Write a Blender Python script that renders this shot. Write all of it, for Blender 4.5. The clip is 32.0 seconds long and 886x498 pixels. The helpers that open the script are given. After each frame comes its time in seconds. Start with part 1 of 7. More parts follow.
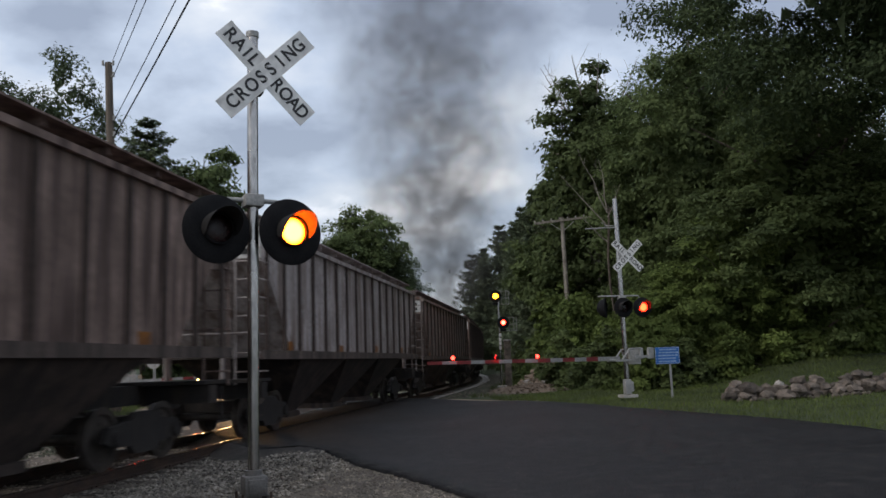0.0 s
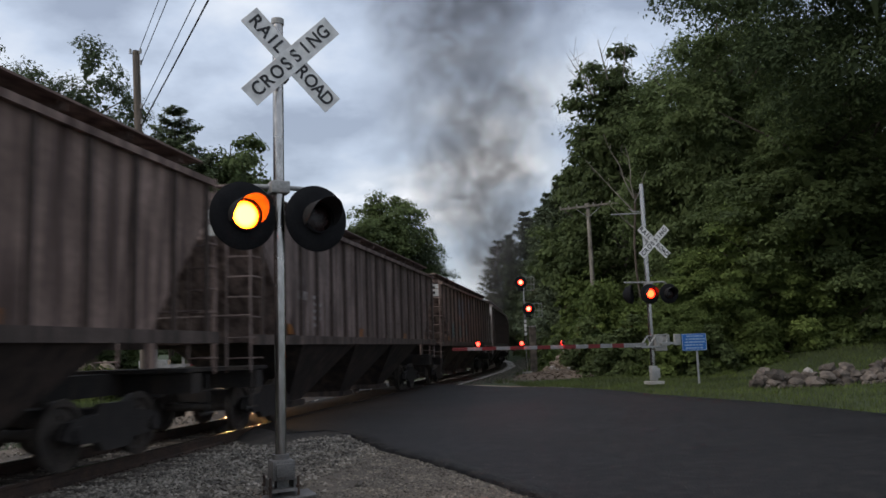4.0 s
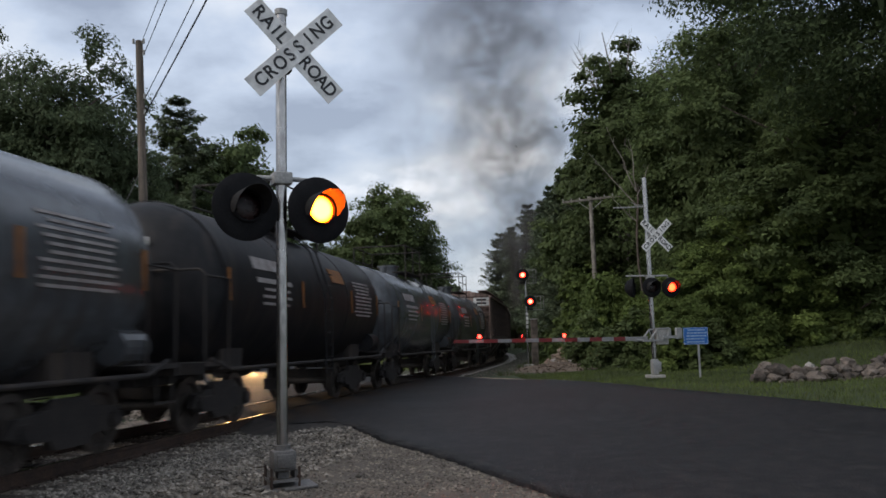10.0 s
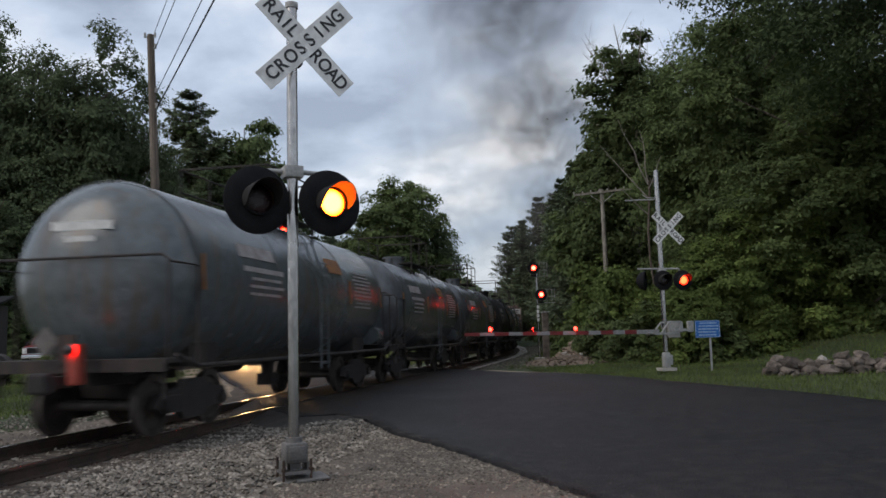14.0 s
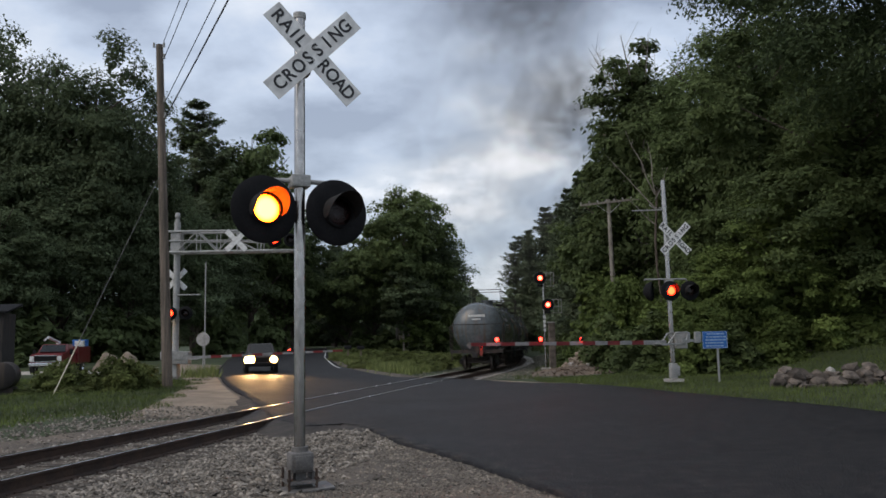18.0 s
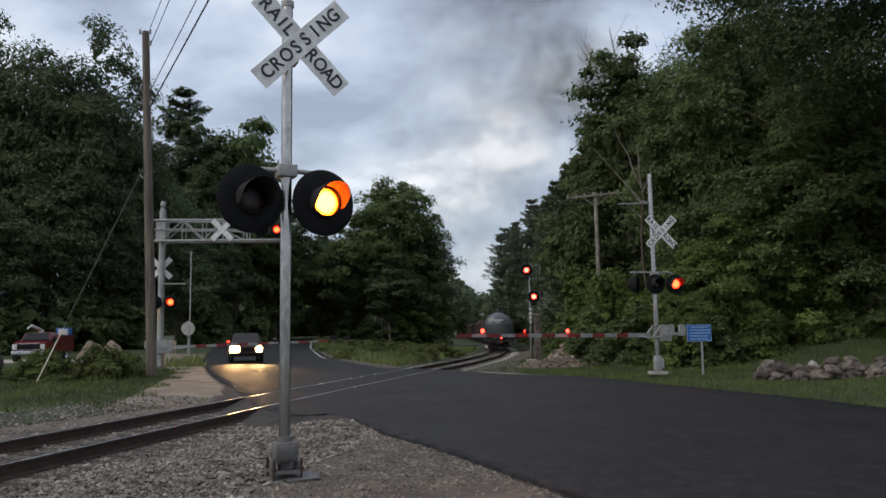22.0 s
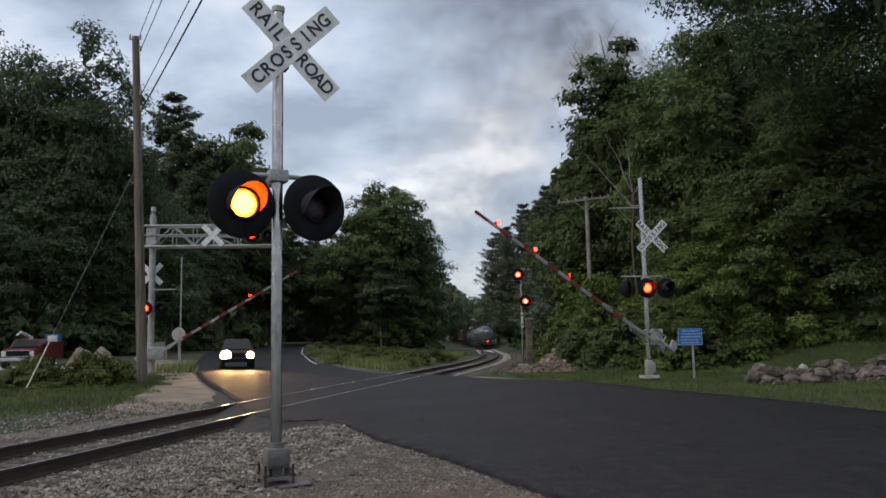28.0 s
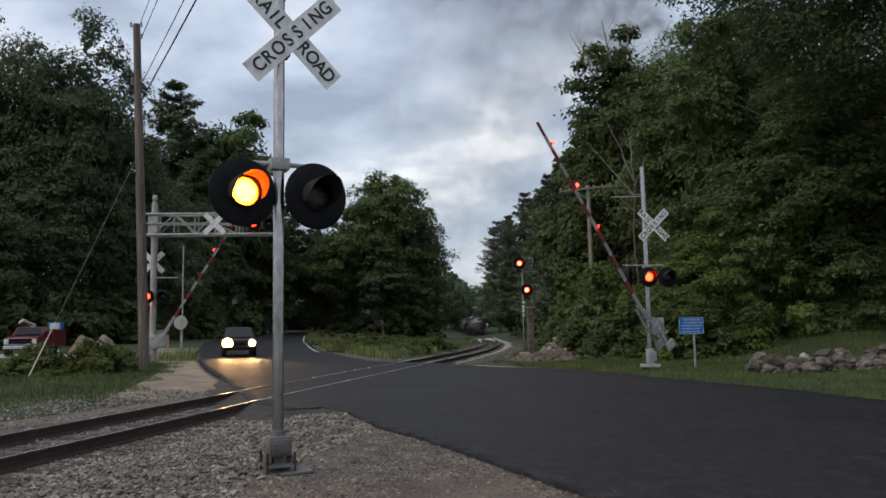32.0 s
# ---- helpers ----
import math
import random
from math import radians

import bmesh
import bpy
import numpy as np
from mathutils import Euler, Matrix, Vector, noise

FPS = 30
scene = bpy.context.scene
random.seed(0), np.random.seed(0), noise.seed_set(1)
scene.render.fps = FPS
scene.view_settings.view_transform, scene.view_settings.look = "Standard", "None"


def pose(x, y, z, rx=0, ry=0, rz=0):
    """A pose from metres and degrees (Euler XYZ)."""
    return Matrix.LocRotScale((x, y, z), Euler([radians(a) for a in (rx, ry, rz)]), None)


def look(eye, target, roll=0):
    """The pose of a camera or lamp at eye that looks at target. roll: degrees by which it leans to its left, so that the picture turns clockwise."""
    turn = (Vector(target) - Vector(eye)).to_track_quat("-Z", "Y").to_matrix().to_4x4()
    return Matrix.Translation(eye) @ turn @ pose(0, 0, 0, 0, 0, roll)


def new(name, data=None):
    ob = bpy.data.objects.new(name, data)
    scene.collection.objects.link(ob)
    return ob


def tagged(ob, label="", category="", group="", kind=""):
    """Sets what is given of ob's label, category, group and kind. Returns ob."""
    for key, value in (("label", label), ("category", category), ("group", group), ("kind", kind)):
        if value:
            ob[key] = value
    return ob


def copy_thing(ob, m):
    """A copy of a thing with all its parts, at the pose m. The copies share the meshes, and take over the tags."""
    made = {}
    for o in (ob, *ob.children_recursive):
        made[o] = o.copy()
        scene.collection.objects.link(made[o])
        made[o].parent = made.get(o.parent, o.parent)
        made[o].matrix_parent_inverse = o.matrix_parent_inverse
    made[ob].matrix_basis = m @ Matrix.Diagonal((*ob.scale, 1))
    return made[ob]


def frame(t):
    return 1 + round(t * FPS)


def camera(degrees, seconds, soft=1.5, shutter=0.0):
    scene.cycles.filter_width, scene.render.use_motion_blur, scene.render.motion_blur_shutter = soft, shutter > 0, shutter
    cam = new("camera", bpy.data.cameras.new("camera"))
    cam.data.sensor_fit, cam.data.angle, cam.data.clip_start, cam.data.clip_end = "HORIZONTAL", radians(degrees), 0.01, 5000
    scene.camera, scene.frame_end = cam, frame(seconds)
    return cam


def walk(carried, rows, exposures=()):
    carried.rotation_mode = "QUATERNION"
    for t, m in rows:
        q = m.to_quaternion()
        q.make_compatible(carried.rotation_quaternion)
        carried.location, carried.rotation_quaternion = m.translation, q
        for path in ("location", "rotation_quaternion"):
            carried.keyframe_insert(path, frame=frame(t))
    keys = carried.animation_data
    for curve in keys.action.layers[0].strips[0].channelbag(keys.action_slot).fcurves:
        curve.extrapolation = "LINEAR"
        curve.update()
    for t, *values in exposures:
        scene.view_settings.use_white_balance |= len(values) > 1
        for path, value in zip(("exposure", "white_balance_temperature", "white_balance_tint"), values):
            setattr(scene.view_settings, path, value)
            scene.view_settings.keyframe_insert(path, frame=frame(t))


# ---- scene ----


# camera: seconds, heading, tilt and roll in degrees, from one standing place
EYE = Vector((0, 0, 1.38))
CAM = [
    (0, 3.19, 7.88, -2.00), (0.5, 3.19, 7.99, -1.95), (1, 3.18, 7.78, -1.93), (1.5, 3.13, 7.50, -2.02), (2, 2.91, 7.24, -2.05),
    (2.5, 2.51, 7.16, -1.95), (3, 2.08, 7.08, -1.77), (3.5, 1.62, 7.04, -1.81), (5.5, 1.20, 6.58, -1.87), (6, 1.31, 6.48, -1.85),
    (6.5, 1.32, 6.61, -1.75), (7, 1.05, 6.62, -1.72), (7.5, 1.00, 6.61, -1.59), (8, 1.08, 6.49, -1.45), (8.5, 1.08, 6.34, -1.52),
    (9, 1.27, 6.24, -1.50), (9.5, 1.30, 6.30, -1.43), (10, 1.21, 6.43, -1.45), (10.5, 1.00, 6.25, -1.38), (11, 0.60, 6.23, -1.38),
    (11.5, 0.49, 6.51, -1.44), (12, 0.59, 6.53, -1.37), (12.5, 0.65, 6.52, -1.42), (13, 0.56, 6.35, -1.51), (13.5, 0.57, 6.13, -1.44),
    (14, 0.43, 5.96, -1.42), (14.5, 0.14, 5.81, -1.25), (16.5, 0.36, 6.54, -1.38), (17, 0.42, 6.64, -1.36), (17.5, 0.23, 6.64, -1.28),
    (18, -0.02, 6.65, -1.18), (18.5, -0.07, 6.62, -1.08), (19, -0.00, 6.50, -0.96), (19.5, -0.04, 6.49, -0.94), (20, -0.03, 6.55, -0.94),
    (20.5, 0.20, 6.53, -1.01), (21, 0.51, 6.50, -0.95), (21.5, 0.70, 6.35, -0.87), (22, 0.91, 6.02, -0.75), (22.5, 0.91, 5.92, -0.68),
    (23, 0.83, 5.93, -0.60), (23.5, 0.76, 6.06, -0.79), (24, 0.64, 6.14, -0.89), (24.5, 0.69, 6.12, -1.01), (25, 0.94, 6.16, -1.05),
    (25.5, 0.93, 6.38, -1.07), (27.5, 1.56, 6.56, -1.11), (28, 1.52, 6.35, -1.00), (28.5, 1.35, 6.18, -0.93), (29, 1.27, 6.02, -0.90),
    (29.5, 1.29, 5.83, -0.79), (30, 1.20, 5.79, -0.78), (30.5, 1.21, 5.63, -0.90), (31, 1.38, 5.54, -0.93), (31.5, 1.42, 5.59, -0.89),
    (32, 1.40, 5.55, -0.91),
]

def aim(yaw, tilt, roll):
    y, p = radians(yaw), radians(tilt)
    return look(EYE, EYE + Vector((math.sin(y) * math.cos(p), math.cos(y) * math.cos(p), math.sin(p))), roll)


cam = camera(57.1, 32.0, soft=1.6, shutter=0.6)
walk(cam, [(t, aim(a, b, c)) for t, a, b, c in CAM], exposures=[(0, 0.36, 6700, 11), (32.0, 0.36, 6700, 11)])

# ---- world and sun ----
SUN_EL, SUN_AZ = radians(42), radians(-120)
world = bpy.data.worlds.new("evening_sky")
scene.world = world
world.use_nodes = True


def build_sky():
    nt = world.node_tree
    nt.nodes.clear()
    N, L = nt.nodes.new, nt.links.new
    out, bg = N("ShaderNodeOutputWorld"), N("ShaderNodeBackground")
    sky = N("ShaderNodeTexSky")
    sky.sky_type, sky.sun_disc = "NISHITA", False
    sky.sun_elevation, sky.sun_rotation = SUN_EL, SUN_AZ
    co = N("ShaderNodeTexCoord")
    # project the direction on a flat cloud deck
    sep = N("ShaderNodeSeparateXYZ")
    L(co.outputs["Generated"], sep.inputs[0])
    add = N("ShaderNodeMath"); add.operation = "ADD"; add.inputs[1].default_value = 0.34
    mx = N("ShaderNodeMath"); mx.operation = "MAXIMUM"; mx.inputs[1].default_value = 0.0
    L(sep.outputs["Z"], mx.inputs[0]); L(mx.outputs[0], add.inputs[0])
    dx = N("ShaderNodeMath"); dx.operation = "DIVIDE"
    dy = N("ShaderNodeMath"); dy.operation = "DIVIDE"
    L(sep.outputs["X"], dx.inputs[0]); L(add.outputs[0], dx.inputs[1])
    L(sep.outputs["Y"], dy.inputs[0]); L(add.outputs[0], dy.inputs[1])
    cmb = N("ShaderNodeCombineXYZ")
    L(dx.outputs[0], cmb.inputs[0]); L(dy.outputs[0], cmb.inputs[1])
    mp = N("ShaderNodeMapping"); mp.inputs["Scale"].default_value = (1.35, 1.5, 1); mp.inputs["Location"].default_value = (3.1, 0.4, 0)
    L(cmb.outputs[0], mp.inputs[0])
    n1 = N("ShaderNodeTexNoise"); n1.inputs["Scale"].default_value = 1.7; n1.inputs["Detail"].default_value = 7; n1.inputs["Roughness"].default_value = 0.5
    L(mp.outputs[0], n1.inputs[0])
    r1 = N("ShaderNodeValToRGB")
    e = r1.color_ramp.elements
    e[0].position, e[0].color = 0.39, (0.225, 0.27, 0.355, 1)
    e[1].position, e[1].color = 0.67, (0.90, 0.91, 0.94, 1)
    m = r1.color_ramp.elements.new(0.50); m.color = (0.365, 0.432, 0.54, 1)
    m = r1.color_ramp.elements.new(0.60); m.color = (0.52, 0.57, 0.64, 1)
    L(n1.outputs[0], r1.inputs[0])
    # paler band low over the horizon
    hz = N("ShaderNodeMapRange"); hz.inputs["From Min"].default_value = 0.03; hz.inputs["From Max"].default_value = 0.32
    hz.inputs["To Min"].default_value = 0.85; hz.inputs["To Max"].default_value = 0.0
    L(sep.outputs["Z"], hz.inputs["Value"])
    pale = N("ShaderNodeMix"); pale.data_type = "RGBA"
    pale.inputs["B"].default_value = (0.275, 0.325, 0.39, 1)
    L(hz.outputs[0], pale.inputs["Factor"]); L(r1.outputs[0], pale.inputs["A"])
    sc = N("ShaderNodeVectorMath"); sc.operation = "SCALE"; sc.inputs["Scale"].default_value = 0.07
    L(sky.outputs[0], sc.inputs[0])
    mix = N("ShaderNodeMix"); mix.data_type = "RGBA"; mix.inputs["Factor"].default_value = 0.86
    L(sc.outputs[0], mix.inputs["A"]); L(pale.outputs["Result"], mix.inputs["B"])
    L(mix.outputs["Result"], bg.inputs[0])
    bg.inputs[1].default_value = 1.32
    L(bg.outputs[0], out.inputs[0])


build_sky()
sun = new("sun", bpy.data.lights.new("sun", "SUN"))
sun.data.energy, sun.data.angle, sun.data.color = 1.0, radians(40), (1.0, 0.93, 0.85)
sun.matrix_world = look((0, 0, 60), (math.sin(SUN_AZ) * -50, -50 * math.cos(SUN_AZ), 60 - 50 * math.tan(SUN_EL)))

# ---- materials ----


def mat(name, c1, c2=None, scale=4.0, rough=0.7, metal=0.0, bump=0.15, fine=9.0, stretch=(1, 1, 1), grime=None, grime_at=0.58,
        island=0.0, spec=0.4, low=0.35, high=0.65, grain=(0.78, 1.2), each=0.0):
    """A two-scale procedural surface: broad blotches from c1 to c2, fine grain, bump, optional streaked grime."""
    m = bpy.data.materials.new(name)
    m.use_nodes = True
    nt = m.node_tree
    N, L = nt.nodes.new, nt.links.new
    p = nt.nodes["Principled BSDF"]
    co, mp = N("ShaderNodeTexCoord"), N("ShaderNodeMapping")
    mp.inputs["Scale"].default_value = stretch
    L(co.outputs["Object"], mp.inputs[0])
    a, b = N("ShaderNodeTexNoise"), N("ShaderNodeTexNoise")
    a.inputs["Scale"].default_value, a.inputs["Detail"].default_value = scale, 5
    b.inputs["Scale"].default_value, b.inputs["Detail"].default_value = scale * fine, 3
    L(mp.outputs[0], a.inputs[0]); L(mp.outputs[0], b.inputs[0])
    r = N("ShaderNodeValToRGB")
    c2 = c2 or tuple(v * 0.7 for v in c1)
    r.color_ramp.elements[0].position, r.color_ramp.elements[0].color = low, (*c2, 1)
    r.color_ramp.elements[1].position, r.color_ramp.elements[1].color = high, (*c1, 1)
    L(a.outputs[0], r.inputs[0])
    col = r.outputs[0]
    g = N("ShaderNodeMapRange"); g.inputs["From Min"].default_value, g.inputs["From Max"].default_value = 0.3, 0.7
    g.inputs["To Min"].default_value, g.inputs["To Max"].default_value = grain
    L(b.outputs[0], g.inputs["Value"])
    v = N("ShaderNodeVectorMath"); v.operation = "SCALE"
    L(col, v.inputs[0]); L(g.outputs[0], v.inputs["Scale"])
    col = v.outputs[0]
    if island:
        geo = N("ShaderNodeNewGeometry")
        k = N("ShaderNodeMapRange"); k.inputs["To Min"].default_value, k.inputs["To Max"].default_value = 1 - island, 1 + island
        L(geo.outputs["Random Per Island"], k.inputs["Value"])
        w = N("ShaderNodeVectorMath"); w.operation = "SCALE"
        L(col, w.inputs[0]); L(k.outputs[0], w.inputs["Scale"])
        col = w.outputs[0]
    if each:
        info, k, w = N("ShaderNodeObjectInfo"), N("ShaderNodeMapRange"), N("ShaderNodeVectorMath")
        k.inputs["To Min"].default_value, k.inputs["To Max"].default_value = 1 - each, 1 + each
        w.operation = "SCALE"
        L(info.outputs["Random"], k.inputs["Value"]); L(col, w.inputs[0]); L(k.outputs[0], w.inputs["Scale"])
        col = w.outputs[0]
    if grime:
        gm = N("ShaderNodeMapping"); gm.inputs["Scale"].default_value = (2.2, 2.2, 0.22)
        L(co.outputs["Object"], gm.inputs[0])
        gn = N("ShaderNodeTexNoise"); gn.inputs["Scale"].default_value, gn.inputs["Detail"].default_value = 2.0, 6
        L(gm.outputs[0], gn.inputs[0])
        gr = N("ShaderNodeMapRange"); gr.inputs["From Min"].default_value, gr.inputs["From Max"].default_value = grime_at - 0.12, grime_at + 0.1
        L(gn.outputs[0], gr.inputs["Value"])
        mixc = N("ShaderNodeMix"); mixc.data_type = "RGBA"
        mixc.inputs["B"].default_value = (*grime, 1)
        L(gr.outputs[0], mixc.inputs["Factor"]); L(col, mixc.inputs["A"])
        col = mixc.outputs["Result"]
    L(col, p.inputs["Base Color"])
    rr = N("ShaderNodeMapRange"); rr.inputs["To Min"].default_value, rr.inputs["To Max"].default_value = max(0.05, rough - 0.12), min(1, rough + 0.12)
    L(a.outputs[0], rr.inputs["Value"]); L(rr.outputs[0], p.inputs["Roughness"])
    p.inputs["Metallic"].default_value = metal
    p.inputs["Specular IOR Level"].default_value = spec
    if bump:
        bp = N("ShaderNodeBump"); bp.inputs["Strength"].default_value, bp.inputs["Distance"].default_value = bump, 0.02
        L(b.outputs[0], bp.inputs["Height"]); L(bp.outputs[0], p.inputs["Normal"])
    return m


def glow(name, colour, strength, rim=0.0):
    """A lit glass; with rim, its radius, the light falls off from the middle of the lens to its rim."""
    m = bpy.data.materials.new(name)
    m.use_nodes = True
    p = m.node_tree.nodes["Principled BSDF"]
    p.inputs["Base Color"].default_value = (*[0.5 * c for c in colour], 1)
    p.inputs["Emission Color"].default_value = (*colour, 1)
    p.inputs["Emission Strength"].default_value = strength
    if rim:
        N, L = m.node_tree.nodes.new, m.node_tree.links.new
        co, flat, ln, fall = N("ShaderNodeTexCoord"), N("ShaderNodeVectorMath"), N("ShaderNodeVectorMath"), N("ShaderNodeMapRange")
        flat.operation, flat.inputs[1].default_value, ln.operation = "MULTIPLY", (1, 0, 1), "LENGTH"
        fall.interpolation_type = "SMOOTHERSTEP"
        for k, v in (("From Min", rim * 0.45), ("From Max", rim * 1.04), ("To Min", strength), ("To Max", strength * 0.02)):
            fall.inputs[k].default_value = v
        L(co.outputs["Object"], flat.inputs[0]); L(flat.outputs[0], ln.inputs[0]); L(ln.outputs["Value"], fall.inputs["Value"])
        L(fall.outputs[0], p.inputs["Emission Strength"])
    return m


def leafy(name, c1, c2, through_light=0.38):
    m = mat(name, c1, c2, scale=0.35, rough=0.7, bump=0, island=0.28, spec=0.1)
    p = m.node_tree.nodes["Principled BSDF"]
    nt = m.node_tree
    # each plant a little lighter or darker
    info, k, w = nt.nodes.new("ShaderNodeObjectInfo"), nt.nodes.new("ShaderNodeMapRange"), nt.nodes.new("ShaderNodeVectorMath")
    k.inputs["To Min"].default_value, k.inputs["To Max"].default_value = 0.78, 1.25
    w.operation = "SCALE"
    nt.links.new(info.outputs["Random"], k.inputs["Value"])
    nt.links.new(p.inputs["Base Color"].links[0].from_socket, w.inputs[0])
    nt.links.new(k.outputs[0], w.inputs["Scale"])
    nt.links.new(w.outputs[0], p.inputs["Base Color"])
    tr, mx = nt.nodes.new("ShaderNodeBsdfTranslucent"), nt.nodes.new("ShaderNodeMixShader")
    mx.inputs[0].default_value = through_light
    nt.links.new(p.inputs["Base Color"].links[0].from_socket, tr.inputs[0])
    nt.links.new(p.outputs[0], mx.inputs[1])
    nt.links.new(tr.outputs[0], mx.inputs[2])
    nt.links.new(mx.outputs[0], nt.nodes["Material Output"].inputs[0])
    return m


ASPHALT = mat("asphalt", (0.0145, 0.0138, 0.0145), (0.009, 0.0088, 0.0096), scale=0.45, rough=0.66, bump=1.0, fine=70, spec=0.17, grime=(0.030, 0.027, 0.026), grime_at=0.58, grain=(0.15, 2.4))
SHOULDER = mat("shoulder_soil", (0.055, 0.045, 0.038), (0.025, 0.022, 0.02), scale=2.0, rough=0.95, bump=0.8, fine=14)
FINESTONE = mat("apron_stone", (0.195, 0.166, 0.134), (0.095, 0.082, 0.068), scale=3, rough=0.95, bump=0.3, island=0.6)
GRAVEL = mat("gravel", (0.135, 0.108, 0.084), (0.072, 0.059, 0.048), scale=1.1, rough=0.95, bump=0.8, fine=30)
PALEBED = mat("pale_ballast", (0.50, 0.465, 0.42), (0.33, 0.305, 0.275), scale=1.3, rough=0.95, bump=0.8, fine=25)
STONE = mat("ballast_stone", (0.245, 0.216, 0.182), (0.118, 0.102, 0.085), scale=3, rough=0.95, bump=0.3, island=0.6)
DIRT = mat("dirt", (0.16, 0.12, 0.09), (0.08, 0.06, 0.045), scale=0.8, rough=1, bump=0.7, fine=20)
SAND = mat("sandy_shoulder", (0.42, 0.34, 0.25), (0.28, 0.22, 0.16), scale=0.7, rough=1, bump=0.5, fine=30)
DRIVE = mat("sandy_soil", (0.26, 0.205, 0.155), (0.15, 0.12, 0.09), scale=0.9, rough=1, bump=0.6, fine=22)
GRASS = mat("grass_ground", (0.045, 0.062, 0.02), (0.026, 0.036, 0.014), scale=0.6, rough=1, bump=0.6, fine=25)
FADEDTEXT = mat("faded_sign_lettering", (0.32, 0.46, 0.64), (0.24, 0.36, 0.54), scale=6, rough=0.6, bump=0)
BLADE = mat("grass_blades", (0.088, 0.118, 0.024), (0.046, 0.062, 0.015), scale=0.5, rough=0.8, bump=0, island=0.4)
MEADOW = mat("meadow_grass", (0.175, 0.205, 0.065), (0.105, 0.128, 0.042), scale=0.3, rough=0.85, bump=0, island=0.4)
WEED = leafy("weed_leaf", (0.15, 0.172, 0.058), (0.075, 0.092, 0.032))
LEAF = leafy("leaf_green", (0.118, 0.152, 0.060), (0.074, 0.098, 0.041))
LEAF2 = leafy("leaf_light", (0.160, 0.208, 0.062), (0.092, 0.126, 0.040))
LEAFD = leafy("leaf_dark", (0.120, 0.152, 0.080), (0.082, 0.108, 0.058))
LEAFOAK = leafy("leaf_oak", (0.074, 0.100, 0.044), (0.050, 0.070, 0.034), 0.34)
NEEDLE = leafy("needle_green", (0.155, 0.185, 0.108), (0.108, 0.135, 0.082))
BARK = mat("bark", (0.13, 0.10, 0.08), (0.06, 0.05, 0.04), scale=3, rough=1, bump=0.8, stretch=(3, 3, 0.5))
BIRCH = mat("pale_bark", (0.30, 0.27, 0.23), (0.16, 0.14, 0.12), scale=3, rough=1, bump=0.5, stretch=(2, 2, 0.6))
POLEWOOD = mat("pole_wood", (0.19, 0.15, 0.12), (0.09, 0.075, 0.06), scale=2.5, rough=0.95, bump=0.5, stretch=(5, 5, 0.3))
ALU = mat("galvanised_steel", (0.44, 0.42, 0.40), (0.33, 0.315, 0.30), scale=3, rough=0.26, metal=1.0, bump=0.05, stretch=(1, 1, 0.3))
GREYPAINT = mat("grey_painted_metal", (0.37, 0.365, 0.35), (0.27, 0.27, 0.26), scale=4, rough=0.6, metal=0.2, bump=0.1)
CASTGREY = mat("cast_iron_grey", (0.165, 0.155, 0.148), (0.10, 0.095, 0.09), scale=5, rough=0.65, metal=0.2, bump=0.2)
BLACKPAINT = mat("black_painted_metal", (0.014, 0.014, 0.015), (0.008, 0.008, 0.009), scale=5, rough=0.75, bump=0.1, spec=0.12)
# hood black lifted above the plates' so the lens light shows on it
HOODPAINT = mat("lifted_black_hood", (0.036, 0.034, 0.034), (0.024, 0.023, 0.023), scale=6, rough=0.8, bump=0.1, spec=0.1)
WHITESHEET = mat("white_sign_sheet", (0.70, 0.70, 0.68), (0.62, 0.61, 0.59), scale=3, rough=0.5, bump=0.0, fine=2.5)
BLACKINK = mat("black_lettering", (0.03, 0.03, 0.032), rough=0.6, bump=0)
BLUESHEET = mat("blue_sign_sheet", (0.018, 0.135, 0.43), (0.015, 0.115, 0.37), scale=3, rough=0.5, bump=0.02)
REDPAINT = mat("red_stripe", (0.20, 0.018, 0.018), (0.14, 0.014, 0.014), scale=5, rough=0.5, bump=0.03)
RAILSTEEL = mat("rail_rust", (0.075, 0.048, 0.036), (0.042, 0.030, 0.025), scale=4, rough=0.8, metal=0.3, bump=0.3)
RAILTOP = mat("rail_polished", (0.55, 0.52, 0.50), (0.40, 0.37, 0.35), scale=5, rough=0.24, metal=1.0, bump=0.03, stretch=(1, 0.1, 1))
TIEWOOD = mat("tie_wood", (0.075, 0.058, 0.045), (0.04, 0.032, 0.026), scale=3, rough=1, bump=0.7, stretch=(0.6, 5, 5))
HOPBAY = mat("grimy_hopper_bay", (0.085, 0.060, 0.050), (0.045, 0.033, 0.029), scale=1.5, rough=0.85, bump=0.2, grime=(0.03, 0.024, 0.022), grime_at=0.52)
SILLGRIME = mat("grimy_sill", (0.16, 0.118, 0.10), (0.085, 0.064, 0.056), scale=2.5, rough=0.8, bump=0.2, grime=(0.05, 0.038, 0.033), grime_at=0.5)
OLDBLUE = mat("faded_blue_paint", (0.16, 0.20, 0.25), (0.11, 0.13, 0.16), scale=2.5, rough=0.8, bump=0.05, grime=(0.20, 0.165, 0.15), grime_at=0.55)
OLDTEAL = mat("faded_teal_paint", (0.09, 0.17, 0.18), (0.12, 0.135, 0.13), scale=2.0, rough=0.8, bump=0.05, grime=(0.20, 0.165, 0.15), grime_at=0.54)
HOPGREY = mat("hopper_grey", (0.29, 0.232, 0.213), (0.18, 0.143, 0.13), scale=1.2, rough=0.7, bump=0.12, grime=(0.13, 0.075, 0.055), grime_at=0.57)
